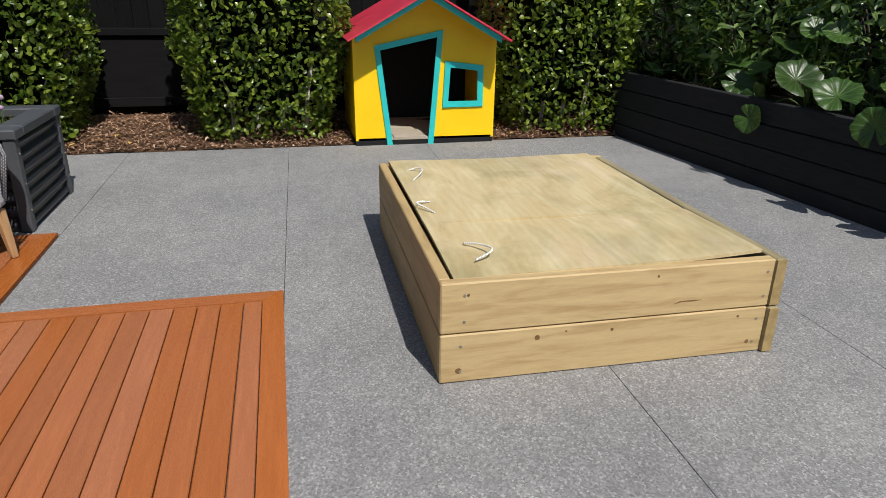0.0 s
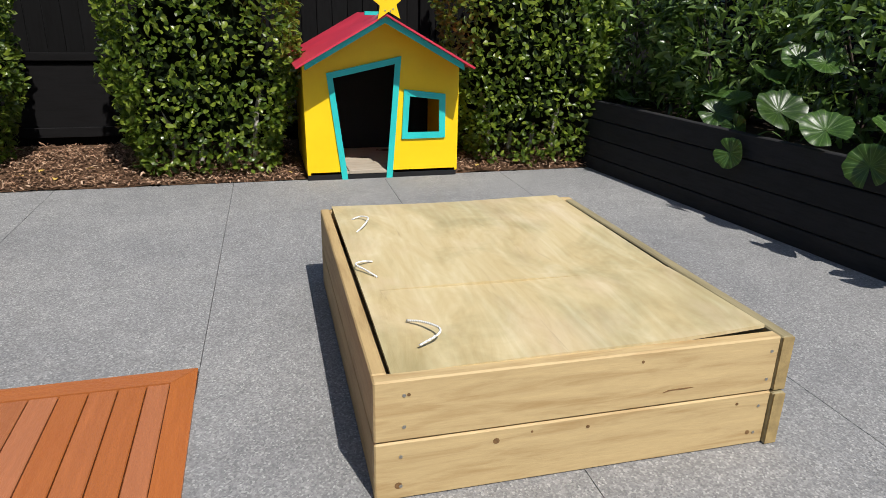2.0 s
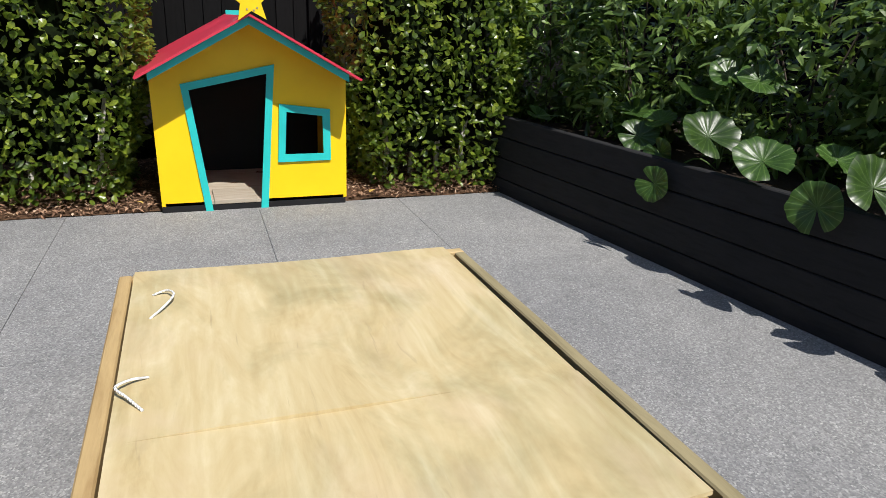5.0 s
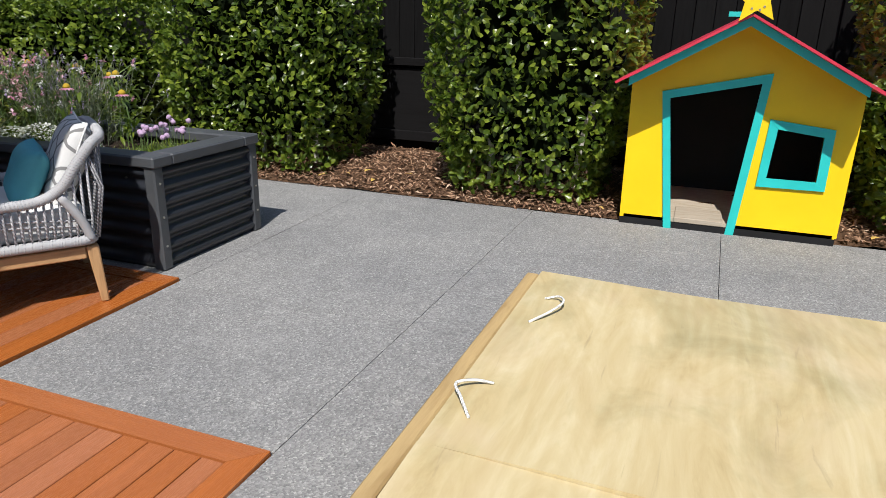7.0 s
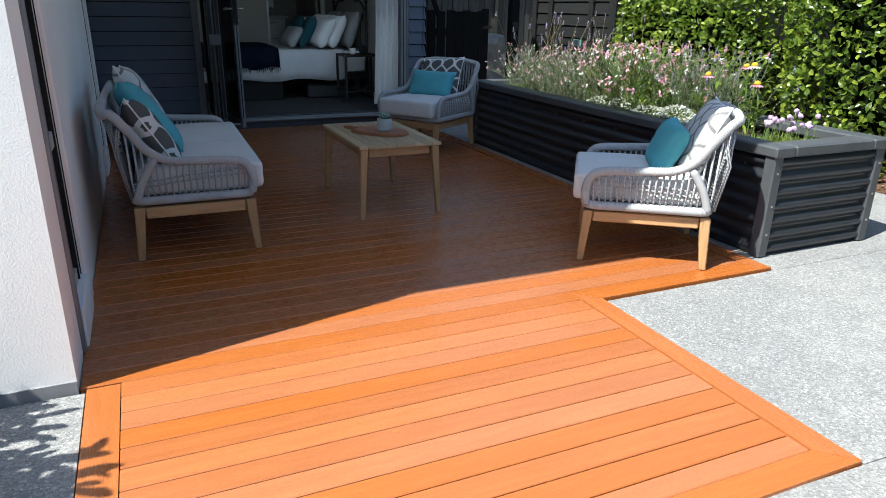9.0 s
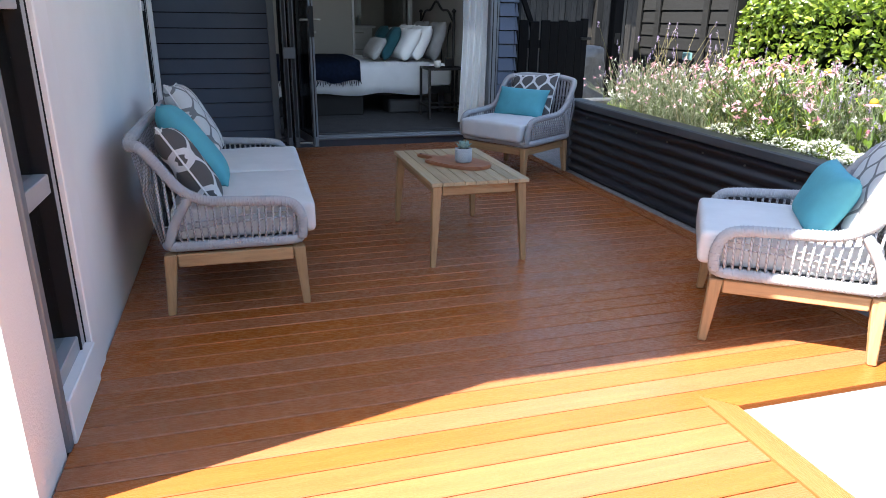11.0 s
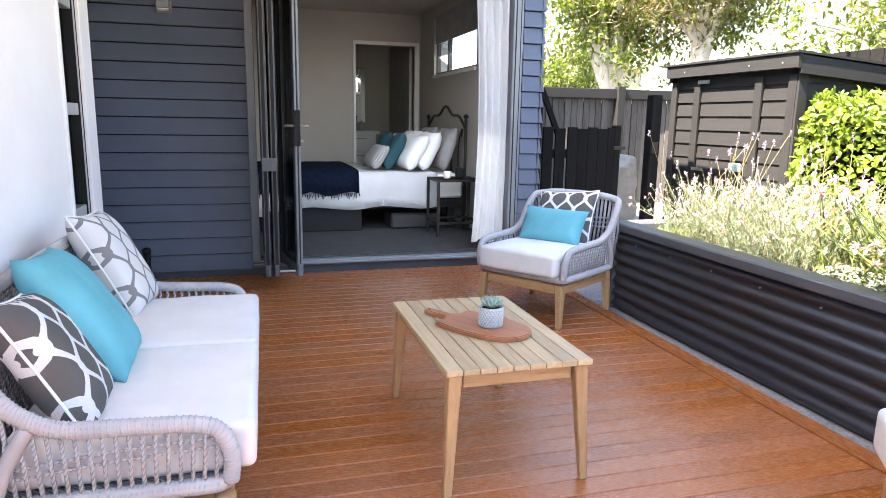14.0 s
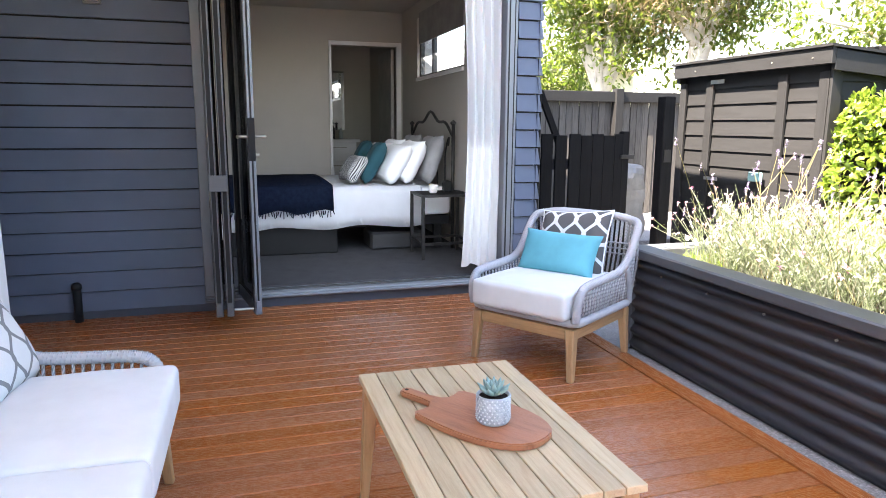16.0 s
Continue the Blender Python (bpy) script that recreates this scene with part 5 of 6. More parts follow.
def coffee_table():
    x0, x1, y0, y1, zt = -3.294, -2.450, 2.583, 3.094, 0.434
    t = thing("coffee_table", "slatted acacia coffee table with splayed tapered legs", "table", m=pose((x0 + x1) / 2, (y0 + y1) / 2, 0.004))
    hx, hy = (x1 - x0) / 2, (y1 - y0) / 2
    n = 9
    sw = 2 * hy / n
    for i in range(n):
        y = -hy + sw * (i + 0.5)
        part("slat", span(-hx, hx, y - sw / 2 + 0.0012, y + sw / 2 - 0.0012, zt - 0.02, zt, 0.002), SLAT_X, t)
    for sx in (-1, 1):
        for sy in (-1, 1):
            bm = strut((sx * (hx - 0.008), sy * (hy - 0.012), 0), (sx * (hx - 0.035), sy * (hy - 0.035), zt - 0.021), 0.0135, 0.023)
            bmesh.ops.bevel(bm, geom=bm.edges[:], offset=0.004, segments=1, affect="EDGES")
            part("leg", bm, ACACIA_Z, t)
    for sy in (-1, 1):
        part("apron", span(-hx + 0.065, hx - 0.065, sy * (hy - 0.04) - 0.01, sy * (hy - 0.04) + 0.01, zt - 0.072, zt - 0.021, 0.003), ACACIA_X, t)
    for sx in (-1, 1):
        part("apron", span(sx * (hx - 0.04) - 0.01, sx * (hx - 0.04) + 0.01, -hy + 0.065, hy - 0.065, zt - 0.072, zt - 0.021, 0.003), wood_y(), t)
    # paddle board
    b = thing("chopping_board", "reddish wooden paddle chopping board on the table", "chopping board", m=pose(-2.862, 2.835, zt + 0.005, 0, 0, 33) @ Matrix.Scale(0.94, 4))
    half = [(-0.30, 0.0), (-0.296, 0.014), (-0.282, 0.021), (-0.20, 0.020), (-0.165, 0.026), (-0.148, 0.045), (-0.148, 0.075), (-0.156, 0.098), (-0.142, 0.112), (-0.11, 0.117), (-0.03, 0.126)]
    half += [(0.03 + 0.195 * math.sin(a), 0.128 * math.cos(a) ** 0.8) for a in (0.0, 0.3, 0.6, 0.85, 1.1, 1.3, 1.45)] + [(0.225, 0.0)]
    out = half + [(x, -y) for x, y in half[-2:0:-1]]
    bm = prism(out, 0.02, "z", 0.0)
    bmesh.ops.bevel(bm, geom=[e for e in bm.edges if abs(e.verts[0].co.z - e.verts[1].co.z) < 1e-4], offset=0.004, segments=2, affect="EDGES")
    part("blade", bm, BOARD_WOOD, b)
    part("hanging_hole", tube([(-0.28, 0, 0.0195), (-0.28, 0, 0.0215)], 0.006, 10), BLACK, b)
    # succulent in a dimpled pot
    z = zt + 0.0245
    s = thing("succulent_pot", "small grey dimpled pot with a pale green succulent", "pot plant", m=pose(-2.815, 2.86, z) @ Matrix.Scale(0.87, 4))
    pot = part("pot", lathe([(0.046, 0), (0.05, 0.004), (0.052, 0.085), (0.049, 0.088), (0.046, 0.084), (0.044, 0.075)], 28), POT, s, "", True)
    dots = bmesh.new()
    for r in range(8):
        for k in range(22):
            a = (k + 0.5 * (r % 2)) * 2 * math.pi / 22
            c = Vector((0.0512 * math.cos(a), 0.0512 * math.sin(a), 0.012 + r * 0.0098))
            bmesh.ops.create_icosphere(dots, subdivisions=1, radius=0.0032, matrix=Matrix.Translation(c))
    part("relief", dots, plain("pale_glaze", (0.5, 0.52, 0.53), 0.6), pot)
    part("soil", lathe([(0.044, 0.07), (0.044, 0.078)], 16), SOIL, s)
    for ringi, (cnt, ln, el) in enumerate(((9, 0.062, 25), (8, 0.06, 48), (6, 0.05, 66), (3, 0.04, 82))):
        for k in range(cnt):
            a = 2 * math.pi * k / cnt + ringi * 0.4
            bm = bmesh.new()
            bmesh.ops.create_uvsphere(bm, u_segments=8, v_segments=6, radius=0.5)
            for v in bm.verts:
                f = v.co.x + 0.5
                wdt = math.sin(math.pi * min(1, f ** 0.8)) * 0.9 + 0.1
                v.co = Vector((f * ln, v.co.y * 0.026 * wdt, v.co.z * 0.012 + 0.012 * f * f))
            rot = Matrix.Translation((0, 0, 0.08)) @ Matrix.Rotation(a, 4, "Z") @ Matrix.Rotation(-radians(el), 4, "Y")
            bmesh.ops.transform(bm, matrix=rot, verts=bm.verts)
            part("leaf", bm, SUCCULENT, s, "", True)


sandbox()
playhouse()
planter()
Z = 0.005
lounge("sofa", "two-seat outdoor sofa of grey rope on an acacia base", "sofa", 1.40, 0.555, pose(-2.881, 1.680, Z, 0, 0, -1.0), 2, 0.715)
lounge("lounge_chair", "grey rope outdoor armchair standing beside the planter end", "armchair", 0.625, 0.59, pose(-1.485, 3.822, Z, 0, 0, 144.6), 1, tuck=0.025)
lounge("lounge_chair", "grey rope outdoor armchair standing near the bifold door", "armchair", 0.63, 0.60, pose(-4.433, 3.825, Z, 0, 0, 213.4), 1, tuck=0.025)
coffee_table()
# cushions: on the sofa, then the two chairs
scatter_cushion("dark grey cushion with a white trellis pattern", 0.39, 0.40, 0.14, PATTERN_GREY, pose(-2.44, 1.50, 0.575, 31, -8, 3), PIPING)
scatter_cushion("plain teal velvet cushion", 0.48, 0.46, 0.15, TEAL, pose(-2.78, 1.50, 0.61, 35, -6, 4))
scatter_cushion("pale cushion with a grey trellis pattern", 0.40, 0.46, 0.15, PATTERN_PALE, pose(-3.45, 1.475, 0.625, 29, -4, -4), PIPING)
c2 = pose(-4.433, 3.825, Z, 0, 0, 213.4)
scatter_cushion("dark grey cushion with a white trellis pattern", 0.44, 0.42, 0.13, PATTERN_GREY, c2 @ pose(0.03, -0.24, 0.565, 26, 5, 0), PIPING)
scatter_cushion("plain teal velvet lumbar cushion", 0.47, 0.25, 0.13, TEAL, c2 @ pose(0.03, -0.10, 0.54, 26, 0, 0))
c1 = pose(-1.485, 3.822, Z, 0, 0, 144.6)
scatter_cushion("grey cushion with a trellis pattern", 0.44, 0.42, 0.13, PATTERN_PALE, c1 @ pose(-0.02, -0.245, 0.585, 24, 0, 0), PIPING)
scatter_cushion("plain teal velvet lumbar cushion", 0.44, 0.27, 0.13, TEAL, c1 @ pose(0.0, -0.09, 0.545, 26, 0, 0))


# ---- bedroom things ----
def bed():
    b = thing("bed", "double bed with white linen and dark divan base", "bed", m=pose(-7.78, 3.1, FLOOR))
    part("base", span(-0.70, 0.70, -1.0, -0.05, 0.0, 0.27, 0.01), BLACK, b)
    part("base_frame", span(-0.68, 0.68, -0.98, 0.98, 0.22, 0.30), BLACK, b)
    for x in (-0.6, 0.6):
        part("leg", span(x - 0.03, x + 0.03, 0.85, 0.92, 0, 0.23), BLACK, b)
    part("mattress", soft_box(1.44, 1.96, 0.24, 0.05, 0.01), LINEN, b, "", True, pose(0, 0, 0.43))
    bm = bmesh.new()
    n, k = 60, 26
    vs = []
    for i in range(n + 1):
        y = -1.06 + 1.76 * i / n
        row = []
        for j in range(k + 1):
            u = -1 + 2 * j / k
            f = abs(u)
            if f < 0.72:
                x, z = u / 0.72 * 0.75, 0.575 + 0.012 * noise.noise(Vector((u * 5, y * 5, 1)))
            else:
                d = (f - 0.72) / 0.28
                x = math.copysign(0.75 + 0.035 * math.sin(d * 1.6) + 0.014 * math.sin(y * 19 + u * 3) * d, u)
                z = 0.575 - 0.34 * d + 0.015 * math.sin(y * 9) * d
            if y < -1.0:
                z -= 0.06
            row.append(bm.verts.new((x, y, z)))
        vs.append(row)
    for i in range(n):
        for j in range(k):
            bm.faces.new((vs[i][j], vs[i][j + 1], vs[i + 1][j + 1], vs[i + 1][j]))
    bmesh.ops.solidify(bm, geom=bm.faces[:], thickness=0.02)
    part("duvet", bm, LINEN, b, "white duvet hanging over the side", True)
    # iron headboard
    pts = []
    for i in range(25):
        u = -1 + 2 * i / 24
        pts.append((0.74 * u, 0.99, 1.04 + 0.17 * math.cos(u * math.pi / 2) ** 1.4 + 0.03 * math.cos(u * 9)))
    part("headboard_arch", tube(pts, 0.014, 8), IRON, b, "", True)
    for x in (-0.74, 0.74):
        part("headboard_post", tube([(x, 0.99, 0.0), (x, 0.99, 1.11)], 0.016, 8), IRON, b, "", True)
        part("finial", lathe([(0.001, 0), (0.026, 0.02), (0.026, 0.035), (0.001, 0.055)], 10, at=(x, 0.99, 1.10)), IRON, b, "", True)
    for x in (-0.5, -0.25, 0, 0.25, 0.5):
        s = 1 if x >= 0 else -1
        sc = smooth_path([(x, 0.99, 0.5), (x, 0.99, 0.8), (x + 0.06 * s, 0.99, 0.95), (x + 0.12 * s, 0.99, 1.0), (x + 0.1 * s, 0.99, 0.93), (x + 0.06 * s, 0.99, 0.95)], 5)
        part("scroll", tube(sc, 0.008, 6), IRON, b, "", True)
    part("bottom_bar", tube([(-0.74, 0.99, 0.5), (0.74, 0.99, 0.5)], 0.01, 6), IRON, b)
    th = bmesh.new()
    vs = []
    for i in range(13):
        y = -1.03 + 0.94 * i / 12
        vs.append([th.verts.new((x, y + 0.02 * noise.noise(Vector((x * 4, i * 0.5, 2))), z + 0.006 * noise.noise(Vector((x * 9, y * 9, 5))))) for x, z in ((-0.6, 0.60), (-0.2, 0.61), (0.3, 0.61), (0.73, 0.60), (0.79, 0.57), (0.812, 0.47), (0.818, 0.38 + 0.02 * math.sin(i * 1.3)))])
    for a, c in zip(vs, vs[1:]):
        for i in range(6):
            th.faces.new((a[i], a[i + 1], c[i + 1], c[i]))
    bmesh.ops.solidify(th, geom=th.faces[:], thickness=0.02)
    t = thing("throw_blanket", "navy knitted throw with a fringe over the bed foot", "blanket", m=pose(-7.78, 3.1, FLOOR))
    part("cloth", th, NAVY, t, "", True)
    fr = bmesh.new()
    for i in range(46):
        y = -1.02 + 0.92 * i / 45
        tube([(0.826, y, 0.39), (0.833 + 0.01 * math.sin(i * 2.1), y + 0.012 * math.sin(i), 0.345 + 0.015 * math.sin(i * 1.7))], 0.004, 4, fr)
    tagged(part("fringe", fr, NAVY, t), kind="stuff")

    def bed_pillow(label, w, h, th, mat, x, y, z, rx, rz):
        c = thing("pillow", label, "pillow", "bed pillows", m=pose(-7.78 + x, 3.1 + y, FLOOR + z, rx, 0, rz))
        part("cover", pillow(w, h, th, 14), mat, c, "", True)
    grey_linen = plain("grey_linen", (0.30, 0.30, 0.31), 0.9)
    deep = plain("deep_teal_fabric", (0.009, 0.07, 0.092), 0.85)
    stripe, nt, bb = nodes_of("striped_fabric", 0.9)
    wv = nt.nodes.new("ShaderNodeTexWave")
    wv.inputs["Scale"].default_value = 24.0
    nt.links.new(coords(nt), wv.inputs["Vector"])
    nt.links.new(ramp(nt, wv.outputs["Fac"], [(0.4, (0.06, 0.065, 0.08)), (0.6, (0.62, 0.62, 0.62))]), bb.inputs["Base Color"])
    for x in (-0.38, 0.38):
        bed_pillow("large grey linen pillow", 0.56, 0.46, 0.15, grey_linen, x, 0.86, 0.80, -18, 0)
        bed_pillow("plain white cotton bed pillow", 0.62, 0.42, 0.18, LINEN, x, 0.66, 0.78, -26, 0)
        bed_pillow("plain white cotton bed pillow", 0.6, 0.40, 0.17, LINEN, x + 0.04, 0.5, 0.76, -32, 4)
        bed_pillow("deep teal square bed cushion", 0.44, 0.42, 0.14, deep, x * 0.9, 0.34, 0.77, -28, -6)
    bed_pillow("grey and white striped lumbar cushion", 0.5, 0.28, 0.14, stripe, 0.3, 0.16, 0.71, -34, 4)


def nightstand():
    n = thing("nightstand", "black metal bedside table with a glass top", "bedside table", m=pose(-6.77, 3.9, FLOOR))
    for x in (-0.19, 0.19):
        for y in (-0.21, 0.21):
            part("leg", span(x - 0.012, x + 0.012, y - 0.012, y + 0.012, 0, 0.54), IRON, n)
    for y in (-0.21, 0.21):
        for z in (0.12, 0.52):
            part("rail", span(-0.18, 0.18, y - 0.01, y + 0.01, z, z + 0.02), IRON, n)
    for x in (-0.19, 0.19):
        for z in (0.12, 0.52):
            part("rail", span(x - 0.01, x + 0.01, -0.2, 0.2, z, z + 0.02), IRON, n)
    part("top", span(-0.18, 0.18, -0.2, 0.2, 0.522, 0.532), BLACK, n)
    tagged(part("cup", lathe([(0.025, 0), (0.035, 0.01), (0.04, 0.07), (0.036, 0.07), (0.03, 0.015)], 16, at=(-6.74, 3.82, FLOOR + 0.54)), WHITE_TRIM, None, "", True), "white cup on the bedside table", "cup")
    tagged(part("alarm_clock", span(-6.86, -6.76, 3.93, 4.0, FLOOR + 0.54, FLOOR + 0.64, 0.02, None, 3), BLACK), "small black clock on the bedside table", "clock")
    # added block, coloured dark to stand for the shade beneath the bed
    tagged(part("underbed_block", span(-7.5, -7.12, 3.35, 3.85, FLOOR, FLOOR + 0.16, 0.02), plain("underbed_dark", (0.03, 0.03, 0.033), 0.5)), "added dark block for the shade beneath the bed", "storage box")


def curtain():
    bm = bmesh.new()
    n, k = 90, 20
    vs = []
    for i in range(n + 1):
        u = i / n
        row = []
        for j in range(k + 1):
            t = j / k
            flare = 1 - 0.12 * math.sin(math.pi * t)
            y = 4.09 - (0.015 + 0.275 * u) * flare
            x = WX - 0.045 + 0.024 * math.sin(u * 24 + 0.7 * math.sin(t * 3)) * (0.6 + 0.4 * t) + 0.012 * noise.noise(Vector((u * 6, t * 5, 0)))
            row.append(bm.verts.new((x, y, 0.2 + 2.0 * t + 0.012 * math.sin(u * 11) * (1 - t))))
        vs.append(row)
    for i in range(n):
        for j in range(k):
            bm.faces.new((vs[i][j], vs[i + 1][j], vs[i + 1][j + 1], vs[i][j + 1]))
    m, nt, b = nodes_of("white_curtain", 0.9, 0, 0.1)
    b.inputs["Base Color"].default_value = (0.86, 0.86, 0.86, 1)
    tr = node(nt, "ShaderNodeBsdfTranslucent", Color=(0.86, 0.86, 0.86, 1))
    ms = nt.nodes.new("ShaderNodeMixShader")
    ms.inputs[0].default_value = 0.5
    nt.links.new(b.outputs[0], ms.inputs[1])
    nt.links.new(tr.outputs[0], ms.inputs[2])
    nt.links.new(ms.outputs[0], nt.nodes["Material Output"].inputs["Surface"])
    weave = noise_tex(nt, coords(nt), 160, 3)
    bump(nt, b, weave, 0.2, 0.002)
    c = thing("curtain", "white full-length curtain drawn to the door jamb", "curtain")
    part("cloth", bm, m, c, "", True)
    part("rod", tube([(WX - 0.045, 2.1, 2.215), (WX - 0.045, 4.09, 2.215)], 0.012, 8), STEEL, c)


def wall_fittings():
    l = thing("wall_light", "grey square outdoor wall light on the weatherboards", "wall light", m=pose(WX + 0.03, 1.467, 1.935))
    part("back_plate", span(-0.01, 0.01, -0.05, 0.05, -0.02, 0.12, 0.004), ALU, l)
    part("body", span(0.01, 0.10, -0.045, 0.045, 0.0, 0.11, 0.006), ALU, l)
    part("lens", span(0.02, 0.09, -0.035, 0.035, -0.008, 0.0), WHITE_TRIM, l)
    v = thing("waste_pipe", "short black capped pipe standing against the weatherboards", "pipe", m=pose(WX + 0.07, 1.255, 0.004))
    part("pipe", tube([(0, 0, 0), (0, 0, 0.215)], 0.025, 14), BLACK, v, "", True)
    part("cap", lathe([(0.03, 0.21), (0.031, 0.225), (0.028, 0.24), (0.015, 0.25)], 16), BLACK, v, "", True)


bed()
nightstand()
curtain()
wall_fittings()


# ---- shed, gate, far fence ----
def shed():
    x0, x1, y0, y1, h = -7.0, -5.26, 6.42, 7.6, 1.70
    s = thing("garden_shed", "dark-stained timber garden shed with a lean-to roof", "shed")
    part("core", span(x0 + 0.03, x1 - 0.03, y0 + 0.03, y1, 0, h - 0.02), BLACK, s)
    z = 0.05
    while z < h - 0.1:
        part("weatherboard", prism([(y0 - 0.0, z), (y0 + 0.03, z), (y0 + 0.03, z + 0.142), (y0 + 0.018, z + 0.142)], x1 - x0, "x", x0), SHED_WOOD, s)
        part("weatherboard", prism([(x1 + 0.0, z), (x1 - 0.03, z), (x1 - 0.03, z + 0.142), (x1 - 0.018, z + 0.142)], y1 - y0, "y", y0), SHED_WOOD, s)
        z += 0.138
    for x in (x0 + 0.035, x0 + 0.42, x1 - 0.45, x1 - 0.05):
        part("batten", span(x - 0.045, x + 0.045, y0 - 0.028, y0 - 0.002, 0.02, h - 0.06, 0.004), SHED_POST, s)
    part("corner_batten", span(x1 + 0.002, x1 + 0.026, y0 - 0.028, y0 + 0.07, 0.02, h - 0.06, 0.004), SHED_POST, s)
    part("fascia", span(x0 - 0.02, x1 + 0.07, y0 - 0.1, y0 - 0.06, h - 0.02, h + 0.1, 0.004), SHED_WOOD, s)
    part("fascia", prism([(y0 - 0.06, h - 0.06), (y0 - 0.06, h + 0.085), (y1 + 0.1, h - 0.02), (y1 + 0.1, h - 0.16)], 0.035, "x", x1 + 0.035), SHED_WOOD, s)
    part("fascia", prism([(y0 - 0.06, h - 0.06), (y0 - 0.06, h + 0.085), (y1 + 0.1, h - 0.02), (y1 + 0.1, h - 0.16)], 0.035, "x", x0 - 0.02), SHED_WOOD, s)
    part("roof", prism([(y0 - 0.12, h + 0.101), (y0 - 0.12, h + 0.12), (y1 + 0.12, h + 0.015), (y1 + 0.12, h - 0.005)], x1 - x0 + 0.125, "x", x0 - 0.04), SHED_POST, s)
    part("hinge", span(x0 + 0.44, x0 + 0.62, y0 - 0.034, y0 - 0.028, h - 0.09, h - 0.055), STEEL, s)
    part("hinge", span(x0 + 0.44, x0 + 0.62, y0 - 0.034, y0 - 0.028, 0.75, 0.78), STEEL, s)
    part("latch", span(x1 - 0.72, x1 - 0.56, y0 - 0.05, y0 - 0.03, 0.78, 0.86, 0.008), plain("faded_teal_latch", (0.12, 0.25, 0.25), 0.5), s)
    for x in (x0 + 0.3, x1 - 0.5, x1 - 0.1):
        part("screw", tube([(x, y0 - 0.1, h + 0.03), (x, y0 - 0.104, h + 0.03)], 0.008, 8), STEEL, s)


def gate():
    g = thing("gate", "black paling side gate between house and shed", "gate")
    x = -5.93
    y = 4.43
    i = 0
    while y < 5.07:
        gap = 0.022 if i < 2 else 0.0015
        part("paling", span(x - 0.01, x + 0.01, y, y + 0.095, 0.05, 1.17 - 0.012 * (i % 2), 0.003), BLACK_FENCE, g)
        y += 0.095 + gap
        i += 1
    for z in (0.25, 0.9):
        part("rail", span(x - 0.045, x - 0.011, 4.42, 5.13, z, z + 0.08, 0.004), BLACK_RAIL, g)
    part("backing", span(x - 0.02, x - 0.0105, 4.67, 5.09, 0.06, 1.15), BLACK, g)
    part("stile", span(x - 0.045, x + 0.012, 5.115, 5.18, 0.03, 1.19, 0.005), BLACK_FENCE, g)
    part("latch", span(x + 0.012, x + 0.03, 5.10, 5.22, 0.98, 1.01, 0.003), IRON, g)
    for (yy, h) in ((5.5, 1.46),):
        p = thing("gate_post", "black-stained timber gate post beside the shed", "post")
        part("post", span(x - 0.05, x + 0.05, yy - 0.05, yy + 0.05, -0.02, h, 0.006), BLACK_FENCE, p)
        part("strike_plate", span(x + 0.05, x + 0.056, yy - 0.03, yy + 0.03, 0.95, 1.05), IRON, p)
    br = thing("gate_brace_post", "black post and diagonal brace at the house corner", "post")
    part("post", span(x - 0.04, x + 0.02, 4.38, 4.415, -0.02, 1.46, 0.004), BLACK_FENCE, br)
    part("brace", box((0.03, 0.05, 0.42), (x - 0.02, 4.50, 1.29), 0.004, Matrix.Rotation(radians(24), 4, "X")), BLACK_FENCE, br)
    # covered bin behind the gate
    bm = soft_box(0.5, 0.5, 0.88, 0.12, 0.02, 5)
    for v in bm.verts:
        v.co += Vector((noise.noise(v.co * 5), noise.noise(v.co * 5 + Vector((9, 0, 0))), 0.5 * noise.noise(v.co * 4))) * 0.08
    tagged(part("barbecue_cover", bm, plain("grey_vinyl_cover", (0.22, 0.215, 0.205), 0.5, 0, 0.3, 7, 60, 0.4), None, "", False, pose(-6.75, 5.52, 0.445)), "grey fabric cover draped over a barbecue", "barbecue cover")


def far_fence():
    f = thing("fence_west", "weathered grey paling fence with dark rails", "fence", kind="structure")
    me = mesh_of(span(-0.01, 0.01, -0.047, 0.047, 0, 1.58, 0.003), GREY_FENCE)
    y = 4.4
    while y < 9.6:
        part("paling", me, None, f, m=Matrix.Translation((-9.72 + 0.006 * math.sin(y * 40), y, 0.01 * math.sin(y * 27))))
        y += 0.1
    part("backing", span(-9.76, -9.74, 4.4, 9.6, 0, 1.5), BLACK, f)
    part("top_rail", span(-9.7, -9.62, 4.4, 9.6, 1.56, 1.70, 0.006), SHED_WOOD, f)
    for py in (5.9, 7.3, 8.7):
        part("post", span(-9.69, -9.58, py - 0.06, py + 0.06, 0, 1.74, 0.006), SHED_POST, f)
    n = thing("neighbour_house", "pale rendered neighbouring house beyond the fence", "house")
    part("wall", span(-24, -18, 8.5, 12.8, -0.05, 2.75), plain("cream_render", (0.72, 0.66, 0.45), 0.8), n)
    part("roof", prism([(8.2, 2.75), (13.1, 2.75), (10.65, 3.5)], 6.5, "x", -24.2), plain("pale_roof", (0.6, 0.6, 0.6), 0.6), n)


shed()
gate()
far_fence()


